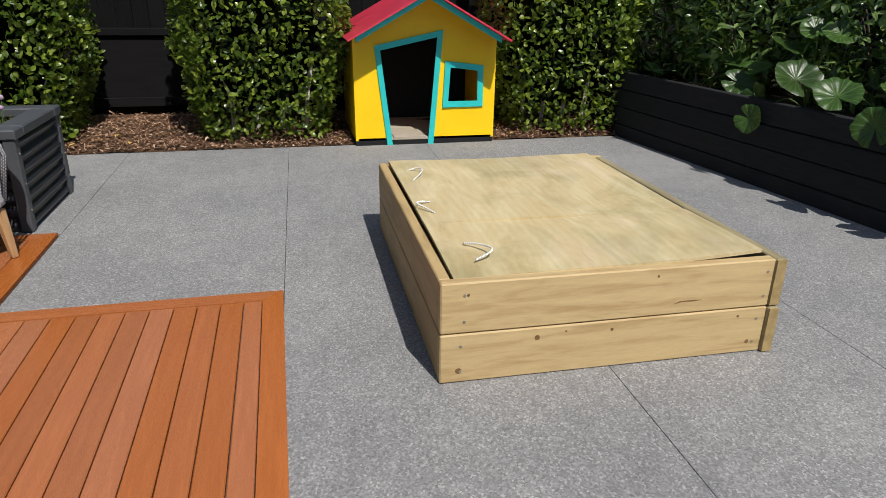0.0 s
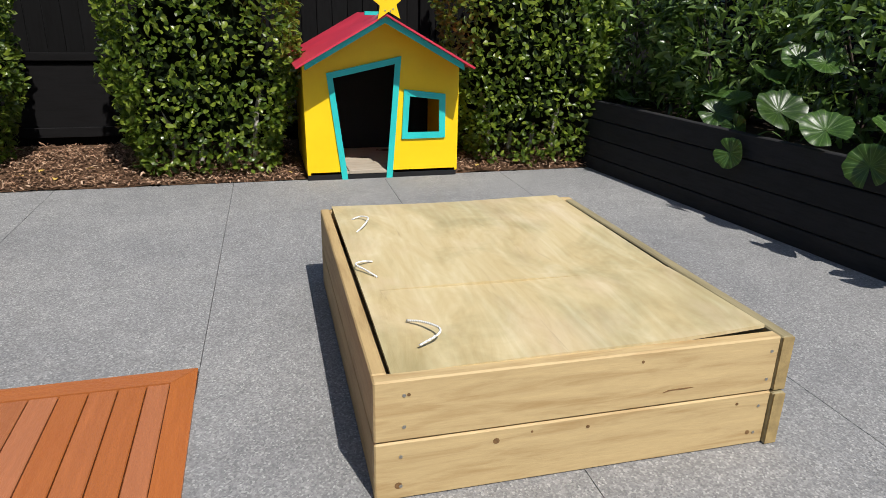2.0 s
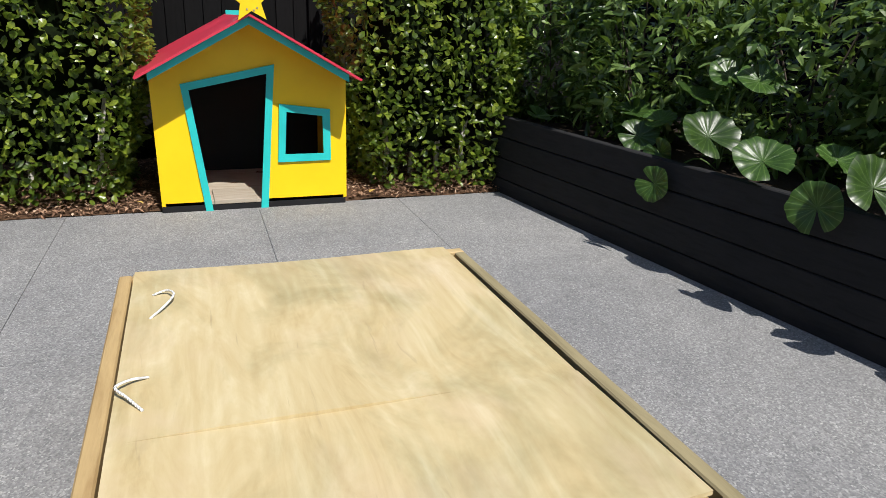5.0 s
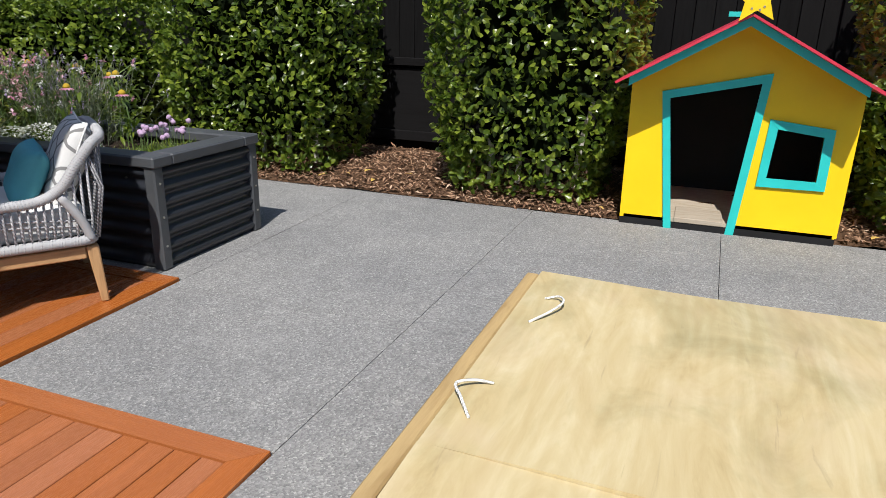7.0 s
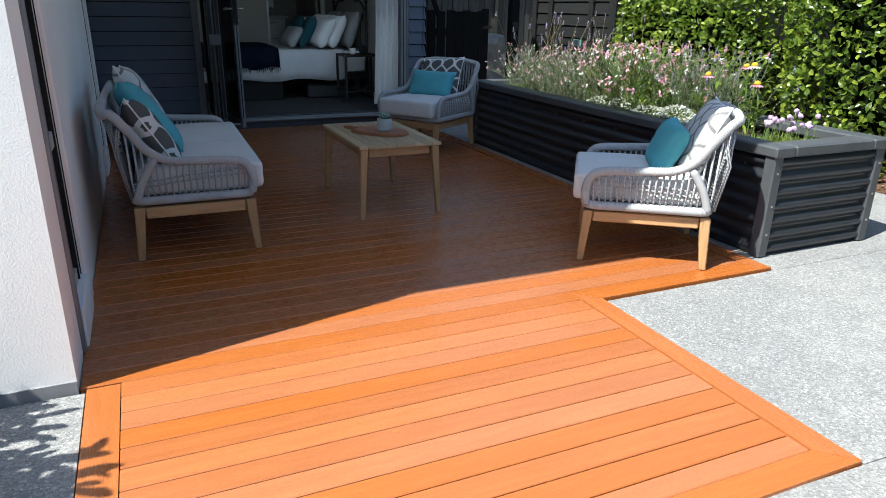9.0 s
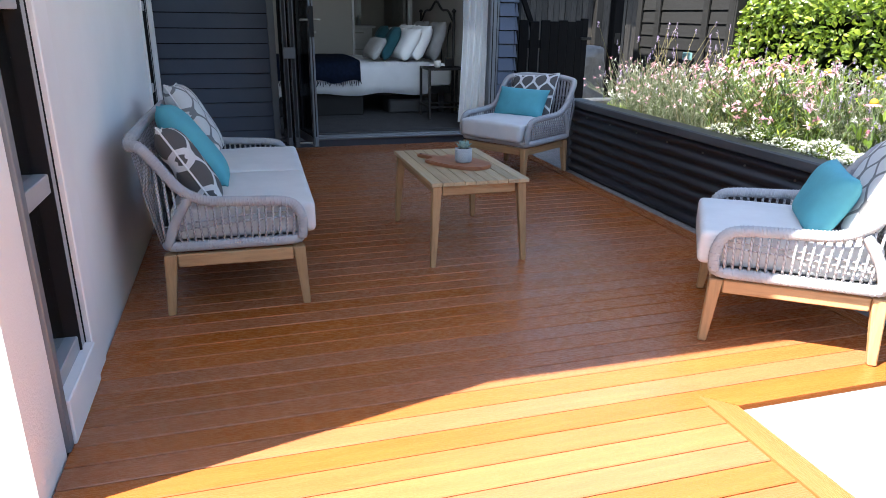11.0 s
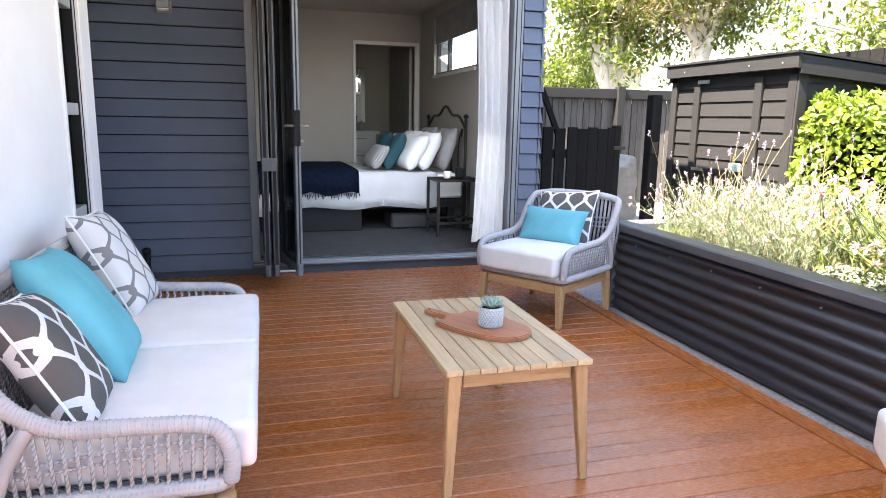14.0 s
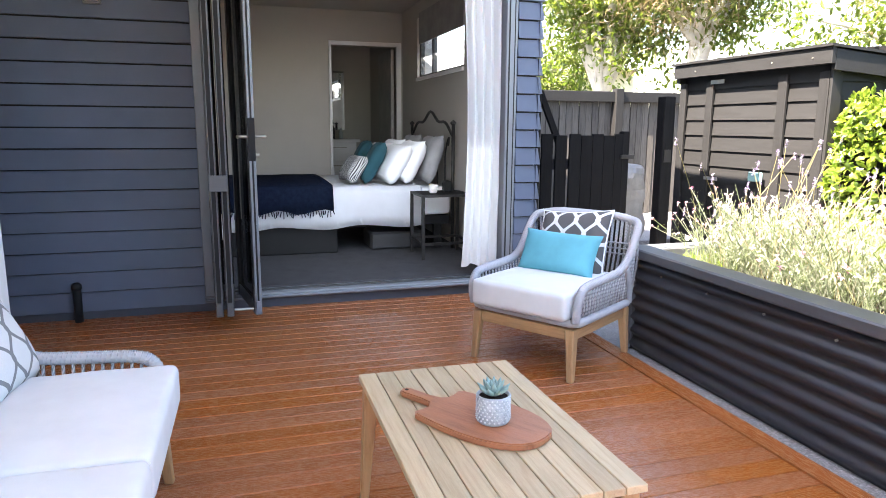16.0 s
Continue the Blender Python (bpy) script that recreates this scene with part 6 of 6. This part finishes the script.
# ---- plants ----
def hedge(x0, x1, y0, y1, h, n, seed, label):
    r = np.random.default_rng(seed)
    s = thing("hedge_plant", label, "hedge", "clipped hedge plants")
    w, d = x1 - x0, y1 - y0
    cx, cy = (x0 + x1) / 2, (y0 + y1) / 2
    # surface points of a rounded block, bulged unevenly
    areas = np.array([w * h, 0.25 * w * h, d * h, d * h, w * d])
    face = r.choice(5, n, p=areas / areas.sum())
    u, v = r.uniform(-1, 1, n), r.uniform(0, 1, n)
    p = np.zeros((n, 3))
    nr = np.zeros((n, 3))
    for k, (fx, fy, fz, nn) in enumerate((("u", -1, "v", (0, -1, 0)), ("u", 1, "v", (0, 1, 0)), (-1, "u", "v", (-1, 0, 0)), (1, "u", "v", (1, 0, 0)), ("u", "v2", 1, (0, 0, 1)))):
        m = face == k
        p[m, 0] = u[m] if fx == "u" else fx
        p[m, 1] = (u[m] if fy == "u" else (2 * v[m] - 1 if fy == "v2" else fy))
        p[m, 2] = v[m] if fz == "v" else fz
        nr[m] = nn
    # round the corners
    rr = np.maximum(1.0, (np.abs(p[:, 0]) ** 5 + np.abs(p[:, 1]) ** 5) ** 0.2)
    p[:, :2] /= rr[:, None]
    sk = 0.79 + 0.245 * np.sin(np.clip(p[:, 2], 0, 1) * 2.6)
    q = np.stack([cx + p[:, 0] * w / 2 * sk, cy + p[:, 1] * d / 2 * sk, 0.06 + p[:, 2] * h], 1)
    bul = np.array([noise.noise(Vector(a * 3.2)) for a in q]) * 0.09 + np.array([noise.noise(Vector(a * 9.0)) for a in q]) * 0.05
    depth = np.abs(r.normal(0, 0.05, n))
    q += nr * (bul - depth)[:, None]
    di = nr * r.uniform(0.15, 0.9, n)[:, None] + r.normal(0, 0.55, (n, 3)) + np.array([0, 0, 0.25])
    up = nr * 0.7 + np.array([0, -0.1, 0.55]) + r.normal(0, 0.45, (n, 3))
    me = leaf_mesh("leaves", q, di, up, r.uniform(0.04, 0.08, n), r.uniform(0.027, 0.05, n), HEDGE, 0.14)
    part("crown", me, None, s)
    # near-black core stands in for the shade inside the hedge
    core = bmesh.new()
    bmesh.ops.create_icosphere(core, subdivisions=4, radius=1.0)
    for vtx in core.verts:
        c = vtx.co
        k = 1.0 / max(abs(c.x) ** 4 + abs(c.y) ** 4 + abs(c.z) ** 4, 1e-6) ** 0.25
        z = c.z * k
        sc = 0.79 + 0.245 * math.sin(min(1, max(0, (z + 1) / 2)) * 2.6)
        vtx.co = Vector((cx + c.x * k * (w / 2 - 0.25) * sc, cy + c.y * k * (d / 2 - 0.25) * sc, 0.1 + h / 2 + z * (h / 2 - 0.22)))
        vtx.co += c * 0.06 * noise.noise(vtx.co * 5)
    part("inner_shade_mass", core, HEDGE_CORE, s)
    for k in range(4):
        a = cx + (k - 1.5) * w * 0.16
        part("trunk", tube(smooth_path([(a, cy, -0.02), (a + 0.02, cy - 0.02, 0.3), (cx + (k - 1.5) * w * 0.2, cy, 0.7)], 4), [0.022] * 9, 6), BARK, s)


hedge(-0.53, 0.86, 6.22, 7.35, 1.85, 7279, 1, "dense clipped green hedge plant beside the playhouse")
hedge(2.25, 3.64, 6.2, 7.35, 1.85, 7000, 2, "dense clipped green hedge plant beside the playhouse")
hedge(-2.96, -1.30, 6.24, 7.4, 1.75, 7839, 3, "dense clipped green hedge plant against the black fence")
hedge(-5.28, -3.46, 6.36, 7.4, 1.33, 8400, 4, "sunlit green hedge plant behind the planter")


def shrub(name, label, pts, length, width, mat, seed, drop=-0.1, group=""):
    r = np.random.default_rng(seed)
    n = len(pts)
    di = r.normal(0, 0.7, (n, 3)) + np.array([-0.5, -0.1, drop])
    up = r.normal(0, 0.4, (n, 3)) + np.array([-0.3, 0, 0.9])
    me = leaf_mesh("leaves", pts, di, up, r.uniform(length * 0.7, length * 1.25, n), r.uniform(width * 0.7, width * 1.2, n), mat, 0.15)
    s = thing(name, label, "shrub", group)
    part("foliage", me, None, s)
    return s


def raised_bed_plants():
    r = np.random.default_rng(11)
    # tall leafy shrubs at the back of the bed
    for k in range(7):
        y = 6.6 - k * 1.05
        cx = wall_x(y) + (0.66 if k < 2 else 0.95)
        n = 2300
        a, b = unit_r(r, n), r.uniform(0.4, 1, n) ** 0.4
        p = a * b[:, None] * np.array([0.55, 0.68, 0.72]) + np.array([cx, y, 1.12 + 0.1 * math.sin(k * 2.1)])
        p = p[p[:, 2] > 0.5]
        s = shrub("leafy_shrub", "dark green leafy shrub in the raised bed", p, 0.125, 0.046, LAUREL, 20 + k, group="raised bed shrubs")
        for j in range(5):
            st = smooth_path([(cx, y, 0.47), (cx + 0.1 * math.sin(j * 2), y + 0.12 * math.cos(j * 2), 0.9), (cx + 0.32 * math.sin(j * 2), y + 0.4 * math.cos(j * 2), 1.5)], 4)
            part("stem", tube(st, 0.007, 5), TWIG, s)
    # round-leaved plants at the front of the bed, some leaves hanging over the wall
    clumps = [
        ((3.98, 6.0), [(3.95, 6.13, 1.07, 0.13), (3.90, 5.94, 0.88, 0.125), (3.62, 6.02, 0.66, 0.13), (4.05, 5.85, 0.80, 0.11)]),
        ((3.92, 5.05), [(3.80, 5.12, 0.82, 0.15), (3.72, 4.94, 0.69, 0.16), (3.80, 4.86, 0.80, 0.13), (3.70, 4.72, 0.60, 0.12), (3.88, 5.3, 0.70, 0.12)]),
        ((4.02, 4.55), [(3.90, 4.67, 0.98, 0.17), (4.00, 4.54, 1.09, 0.16), (4.00, 4.33, 1.09, 0.15), (3.76, 4.37, 0.79, 0.20), (3.53, 4.52, 0.47, 0.13)]),
        ((4.0, 3.85), [(3.72, 3.95, 0.74, 0.18), (3.86, 4.08, 0.72, 0.15), (3.95, 3.72, 0.78, 0.14), (3.60, 3.52, 0.60, 0.15)]),
        ((4.05, 3.2), [(3.74, 3.35, 0.74, 0.18), (3.9, 3.1, 0.86, 0.15), (3.72, 2.95, 0.66, 0.14)]),
        ((4.15, 2.3), [(3.88, 2.45, 0.76, 0.16), (4.0, 2.15, 0.85, 0.15), (3.84, 1.95, 0.66, 0.14)]),
    ]
    for (px, py), leaves in clumps:
        g = thing("round_leaf_plant", "glossy plant with large round veined green leaves over the wall", "plant", "round-leaved plants", m=pose(px, py, 0.52))
        for j, (lx, ly, lz, spread) in enumerate(leaves):
            size = spread * 0.8
            bm = bmesh.new()
            n, rings = 44, 6
            cen = bm.verts.new((0, 0, -size * 0.30))
            notch = math.radians(16)
            rows = []
            for q in range(1, rings + 1):
                f = q / rings
                row = []
                for i in range(n + 1):
                    t = notch * (0.4 + 0.6 * f) + (2 * math.pi - 2 * notch * (0.4 + 0.6 * f)) * i / n
                    vein = math.cos(t * 11)
                    wob = 1 + 0.03 * math.sin(t * 5 + j) + 0.02 * vein
                    z = size * (-0.30 + 0.30 * f ** 1.5 + 0.05 * f * vein * (1 - 0.4 * f) + 0.10 * f * f * math.sin(t * 2 + j * 1.7) - 0.10 * max(0, f - 0.8) * 5)
                    row.append(bm.verts.new((math.cos(t) * size * f * wob, math.sin(t) * size * f * wob, z)))
                rows.append(row)
            for i in range(n):
                bm.faces.new((cen, rows[0][i], rows[0][i + 1]))
                for ra, rb in zip(rows, rows[1:]):
                    bm.faces.new((ra[i], rb[i], rb[i + 1], ra[i + 1]))
            hang = lz < 0.62
            facing = Vector((-0.7, -0.25, 0.12) if hang else (-0.30 + r.normal(0, 0.25), -0.42 + r.normal(0, 0.25), 0.75)).normalized()
            at = Vector((lx - px, ly - py, lz - 0.52))
            mt = Matrix.Translation(at) @ facing.to_track_quat("Z", "Y").to_matrix().to_4x4() @ Matrix.Rotation(r.uniform(0, 6.28), 4, "Z")
            part("leaf", bm, LIGULARIA, g, "", True, mt)
            part("stalk", tube(smooth_path([(0, 0, 0), (at.x * 0.4, at.y * 0.4, max(0.08, at.z * 0.75)), tuple(at - facing * size * 0.3)], 4), 0.005, 5), STEM, g, "", True)


def unit_r(r, n):
    d = r.normal(size=(n, 3))
    return d / np.linalg.norm(d, axis=1, keepdims=True)


def spray(name, label, cx, cy, rx, ry, n, height, lean, mat, seed, leaf=(0.03, 0.006), per=14, stalk=0.0022, stem_mat=None):
    """A clump of many upright stems carrying narrow leaves."""
    r = np.random.default_rng(seed)
    g = thing(name, label, "plant", m=pose(0, 0, 0))
    stems = bmesh.new()
    pos, di, up, ln = [], [], [], []
    tips = []
    for k in range(n):
        bx, by = cx + r.normal(0, rx * 0.4), max(PY0 + 0.15, cy + r.normal(0, ry * 0.4))
        h = height * r.uniform(0.42, 1.12)
        dx, dy = r.normal(0, lean) + (bx - cx) * 0.5, r.normal(0, lean) + (by - cy) * 0.5
        dy = max(dy, PY0 + 0.03 - by)
        pts = [Vector((bx, by, 0.49)), Vector((bx + dx * 0.35, by + dy * 0.35, 0.49 + h * 0.55)), Vector((bx + dx, by + dy, 0.49 + h))]
        tube(pts, stalk, 3, stems)
        tips.append(pts[2])
        for j in range(per):
            t = r.uniform(0.05, 0.93)
            p = pts[0].lerp(pts[1], t * 2) if t < 0.5 else pts[1].lerp(pts[2], t * 2 - 1)
            pos.append(p)
            a = r.uniform(0, 6.28)
            di.append((math.cos(a), math.sin(a), r.uniform(0.2, 1.2)))
            up.append((0.1, 0.1, 1))
            ln.append(leaf[0] * r.uniform(0.6, 1.4))
    tagged(part("stalk_tuft", stems, stem_mat or STEM, g), kind="stuff")
    part("leaves", leaf_mesh("leaves", pos, di, up, ln, [leaf[1]] * len(ln), mat, 0.1, False), None, g)
    return g, tips


def petals(g, name, tips, size, mat, seed, per=10, squash=1.0):
    """Small flower heads of many petals at the stem tips, joined."""
    r = np.random.default_rng(seed)
    pos, di, up = [], [], []
    for t in tips:
        d = unit_r(r, per)
        d[:, 2] *= squash
        for v in d:
            pos.append(tuple(t))
            di.append(tuple(v))
            up.append((0.2, 0.1, 1))
    n = len(pos)
    tagged(part(name, leaf_mesh(name, pos, di, up, r.uniform(size * 0.7, size * 1.2, n), np.full(n, size * 0.55), mat, 0.1, False), None, g), kind="stuff")


def flower_mat(name, a, b):
    return leaf_mat(name, a, b, 0.7, 0.35, 0.2)


def planter_plants():
    STRAW = leaf_mat("straw_stalk", (0.17, 0.15, 0.075), (0.34, 0.28, 0.18), 0.8, 0.2, 0.1)
    bronze = leaf_mat("bronze_leaf", (0.075, 0.06, 0.025), (0.20, 0.17, 0.06), 0.5, 0.3, 0.3)
    lilac = flower_mat("lilac_petal", (0.28, 0.20, 0.42), (0.55, 0.42, 0.65))
    pink = flower_mat("pink_petal", (0.62, 0.25, 0.38), (0.80, 0.52, 0.60))
    white = flower_mat("white_petal", (0.66, 0.66, 0.62), (0.80, 0.80, 0.77))
    purple = flower_mat("purple_petal", (0.46, 0.28, 0.50), (0.62, 0.44, 0.64))
    gold = flower_mat("gold_cone", (0.55, 0.30, 0.03), (0.65, 0.45, 0.05))
    cy = 4.72
    # wispy grey lavender with long flower stalks
    for k, x in enumerate((-4.05, -3.72, -3.4, -3.08)):
        g, tips = spray("lavender", "silvery lavender clump with long flower stalks in the planter", x, cy + 0.04 * math.sin(k * 3), 0.30, 0.34, 210, 0.38, 0.09, STEM_GREY, 30 + k, (0.032, 0.0042), 22, 0.0014, STEM_GREY)
        g2, tips2 = spray("lavender", "tall wispy lavender flower stalks above the clump", x, cy, 0.34, 0.36, 20, 0.62, 0.15, STRAW, 40 + k, (0.02, 0.004), 6, 0.0016, STRAW)
        petals(g2, "flower_head", [t + Vector((0, 0, 0.01 * i)) for t in tips2 for i in range(-2, 2)], 0.012, lilac, 50 + k, 5)
        petals(g, "blossom", tips[::2], 0.017, white if k % 2 else pink, 150 + k, 6)
    # green leafy perennials with pink daisies
    for k, x in enumerate((-2.85, -2.62, -2.35)):
        g, tips = spray("gaura", "green perennial with pale pink butterfly flowers in the planter", x, cy, 0.28, 0.36, 85, 0.44, 0.15, bronze if k < 2 else HEDGE, 60 + k, (0.055, 0.012), 16, 0.003)
        petals(g, "flower", tips[:48], 0.03, pink, 70 + k, 8)
        petals(g, "pale_flower", tips[48:], 0.022, white, 75 + k, 7)
    # lavender again, then coneflowers
    for k, x in enumerate((-2.3, -2.08)):
        g, tips = spray("lavender", "green lavender clump with purple spikes in the planter", x, cy + 0.1, 0.22, 0.3, 150, 0.44, 0.07, STEM_GREY, 80 + k, (0.03, 0.0048), 20, 0.0015, STEM_GREY)
        petals(g, "flower_head", [t + Vector((0, 0, 0.012 * i)) for t in tips[:34] for i in range(-2, 2)], 0.012, lilac, 85 + k, 5)
    for k, (x, y, h) in enumerate(((-1.92, 4.62, 0.36), (-1.80, 4.85, 0.42), (-1.66, 4.74, 0.33), (-2.2, 4.95, 0.44), (-1.95, 4.95, 0.40), (-2.62, 4.7, 0.42), (-2.4, 4.8, 0.46))):
        g = thing("coneflower", "white coneflower with a golden centre in the planter" if k % 2 else "pink coneflower with a golden centre in the planter", "flower", "coneflowers")
        part("stem", tube(smooth_path([(x, y, 0.48), (x + 0.02, y - 0.02, 0.48 + h * 0.6), (x, y - 0.03, 0.48 + h)], 3), 0.004, 5), STEM, g)
        c = Vector((x, y - 0.03, 0.48 + h))
        n = 14
        ang = np.arange(n) * 2 * math.pi / n
        part("corolla", leaf_mesh("corolla", [tuple(c)] * n, [(math.cos(a), math.sin(a), -0.25) for a in ang], [(0, 0, 1)] * n, [0.042] * n, [0.015] * n, white if k % 2 else pink, 0.1), None, g)
        part("cone", lathe([(0.018, -0.004), (0.02, 0.006), (0.012, 0.018), (0.002, 0.022)], 10, at=tuple(c)), gold, g, "", True)
        r = np.random.default_rng(90 + k)
        m = 26
        p = np.stack([x + r.normal(0, 0.035, m), y + r.normal(0, 0.035, m), 0.5 + r.uniform(0, h * 0.75, m)], 1)
        part("leaves", leaf_mesh("leaves", p, unit_r(r, m) + np.array([0, 0, 0.4]), [(0, 0, 1)] * m, [0.075] * m, [0.024] * m, HEDGE, 0.2), None, g)
    # white carpet of alyssum along the front
    r = np.random.default_rng(5)
    for k, x in enumerate((-2.78, -2.52, -2.28, -2.03, -1.82)):
        g = thing("alyssum", "mound of tiny white alyssum flowers at the planter front", "plant", "alyssum mounds")
        m = 900
        a = unit_r(r, m)
        p = np.stack([x + a[:, 0] * 0.16, 4.49 + a[:, 1] * 0.11, 0.525 + np.abs(a[:, 2]) * (0.09 + 0.03 * (k % 2))], 1)
        part("leaves", leaf_mesh("leaves", p - np.array([0, 0, 0.015]), a + np.array([0, 0, 0.4]), [(0, 0, 1)] * m, np.full(m, 0.02), np.full(m, 0.008), HEDGE, 0.1), None, g)
        part("blossom", leaf_mesh("blossom", p, unit_r(r, m) * np.array([1, 1, 0.5]), [(0, 0, 1)] * m, np.full(m, 0.016), np.full(m, 0.014), white, 0.1), None, g)
    # mauve pompoms by the end rim and white ones at the far end
    for cxx, cyy, cnt, mt, seed in ((-1.42, 4.70, 22, purple, 1), (-4.28, 4.62, 6, white, 2)):
        r = np.random.default_rng(seed)
        g = thing("thrift", "low tufted plant with small round flower heads in the planter", "plant")
        m = 700
        p = np.stack([cxx + r.normal(0, 0.09, m), cyy + r.normal(0, 0.11, m), np.full(m, 0.49)], 1)
        tagged(part("tuft", leaf_mesh("tuft", p, unit_r(r, m) * np.array([0.5, 0.5, 0.3]) + np.array([0, 0, 0.6]), [(0.3, 0, 1)] * m, r.uniform(0.04, 0.09, m), np.full(m, 0.005), HEDGE, 0.1, False), None, g), kind="stuff")
        for k in range(cnt):
            bx, by = cxx + r.uniform(-0.13, 0.16), cyy + r.uniform(-0.16, 0.2)
            h = r.uniform(0.12, 0.19)
            part("stalk", tube([(bx, by, 0.49), (bx + 0.01, by, 0.49 + h)], 0.002, 4), STEM, g)
            bm = bmesh.new()
            bmesh.ops.create_icosphere(bm, subdivisions=2, radius=0.0145)
            for v in bm.verts:
                v.co *= 1 + 0.3 * noise.noise(v.co * 200 + Vector((k, 0, 0)))
                v.co += Vector((bx + 0.01, by, 0.49 + h))
            part("flower_head", bm, mt, g)


def tree(name, x, y, h, spread, seed, leaves, dry=0, bole=0.34):
    r = np.random.default_rng(seed)
    t = thing(name, "tall garden tree with pale bark and sunlit foliage", "tree")
    fork = h * bole
    part("trunk", tube(smooth_path([(x, y, -0.05), (x + 0.08, y, fork * 0.5), (x - 0.05, y + 0.1, fork)], 6), [0.24 - 0.006 * i for i in range(13)], 10), BARK, t, "", True)
    ends = []
    for k in range(9):
        a = k * 2.4 + r.uniform(-0.3, 0.3)
        rad = spread * r.uniform(0.35, 0.85)
        top = Vector((x + rad * math.cos(a), y + rad * math.sin(a), h * r.uniform(0.48, 0.95)))
        base = Vector((x, y + 0.05, fork * r.uniform(0.7, 1.0)))
        mid = base.lerp(top, 0.5) + Vector((0, 0, 0.3))
        pts = smooth_path([base, mid, top], 6)
        part("limb", tube(pts, [0.11 * (1 - i / len(pts)) + 0.012 for i in range(len(pts))], 7), BARK, t, "", True)
        for j in range(9):
            u = r.uniform(0.35, 1.0)
            ends.append(base.lerp(top, u) + Vector(tuple(r.normal(0, 0.16 * spread, 3))))
    pos, di = [], []
    for e in ends:
        n = leaves // len(ends)
        d = unit_r(r, n) * (r.uniform(0, 1, n) ** 0.5)[:, None] * spread * 0.24
        d[:, 2] *= 0.75
        pos.append(np.array(e) + d)
    p = np.concatenate(pos)
    n = len(p)
    part("crown", leaf_mesh("crown", p, r.normal(0, 1, (n, 3)) + np.array([0, 0, -0.3]), r.normal(0, 0.5, (n, 3)) + np.array([0, 0, 1]), r.uniform(0.09, 0.17, n), r.uniform(0.04, 0.075, n), TREE_LEAF, 0.12), None, t)
    if dry:
        m = 4600
        c = np.array((x, y, h * 0.6)) + r.normal(0, 1, (m, 3)) * np.array([0.5, 0.9, 0.35])
        part("dry_foliage", leaf_mesh("dry", c, r.normal(0, 1, (m, 3)), r.normal(0, 1, (m, 3)), r.uniform(0.12, 0.35, m), r.uniform(0.008, 0.02, m), TREE_DRY, 0.1, False), None, t)


raised_bed_plants()
planter_plants()
tree("tree", -13.4, 9.15, 5.6, 2.3, 3, 8500)
tree("tree", -12.2, 10.4, 5.8, 2.4, 4, 7500, 1, 0.52)
tree("tree", -9.2, 12.8, 5.4, 2.6, 5, 7500, 1)
tree("tree", -17.5, 9.8, 5.0, 2.4, 6, 7000)


def potted_shrub():
    """Stands by the stucco corner; its shade falls on the paving and the wall."""
    g = thing("potted_shrub", "leafy shrub in a dark round pot by the stucco corner", "pot plant", m=pose(-0.60, 0.12, -0.006))
    part("pot", lathe([(0.13, 0), (0.14, 0.01), (0.19, 0.34), (0.2, 0.36), (0.18, 0.36), (0.17, 0.33)], 24), CHARCOAL, g, "", True)
    part("soil", lathe([(0.165, 0.31), (0.165, 0.325)], 20), SOIL, g)
    r = np.random.default_rng(77)
    pos, di = [], []
    for k in range(17):
        a = k * 2.4
        tip = Vector(((0.2 + 0.009 * k) * math.cos(a), (0.2 + 0.009 * k) * math.sin(a), 0.72 + 0.42 * ((k * 0.37) % 1)))
        part("stem", tube(smooth_path([(0, 0, 0.32), tip * 0.5 + Vector((0, 0, 0.25)), tip], 4), 0.008, 5), TWIG, g)
        for j in range(130):
            p = Vector((0, 0, 0.4)).lerp(tip, r.uniform(0.3, 1.05)) + Vector(tuple(r.normal(0, 0.05, 3)))
            pos.append(tuple(p))
            di.append(tuple(r.normal(0, 1, 3) + np.array([math.cos(a), math.sin(a), 0.2])))
    n = len(pos)
    part("foliage", leaf_mesh("foliage", pos, di, [(0, 0, 1)] * n, r.uniform(0.09, 0.15, n), r.uniform(0.025, 0.045, n), LAUREL, 0.12), None, g)


potted_shrub()
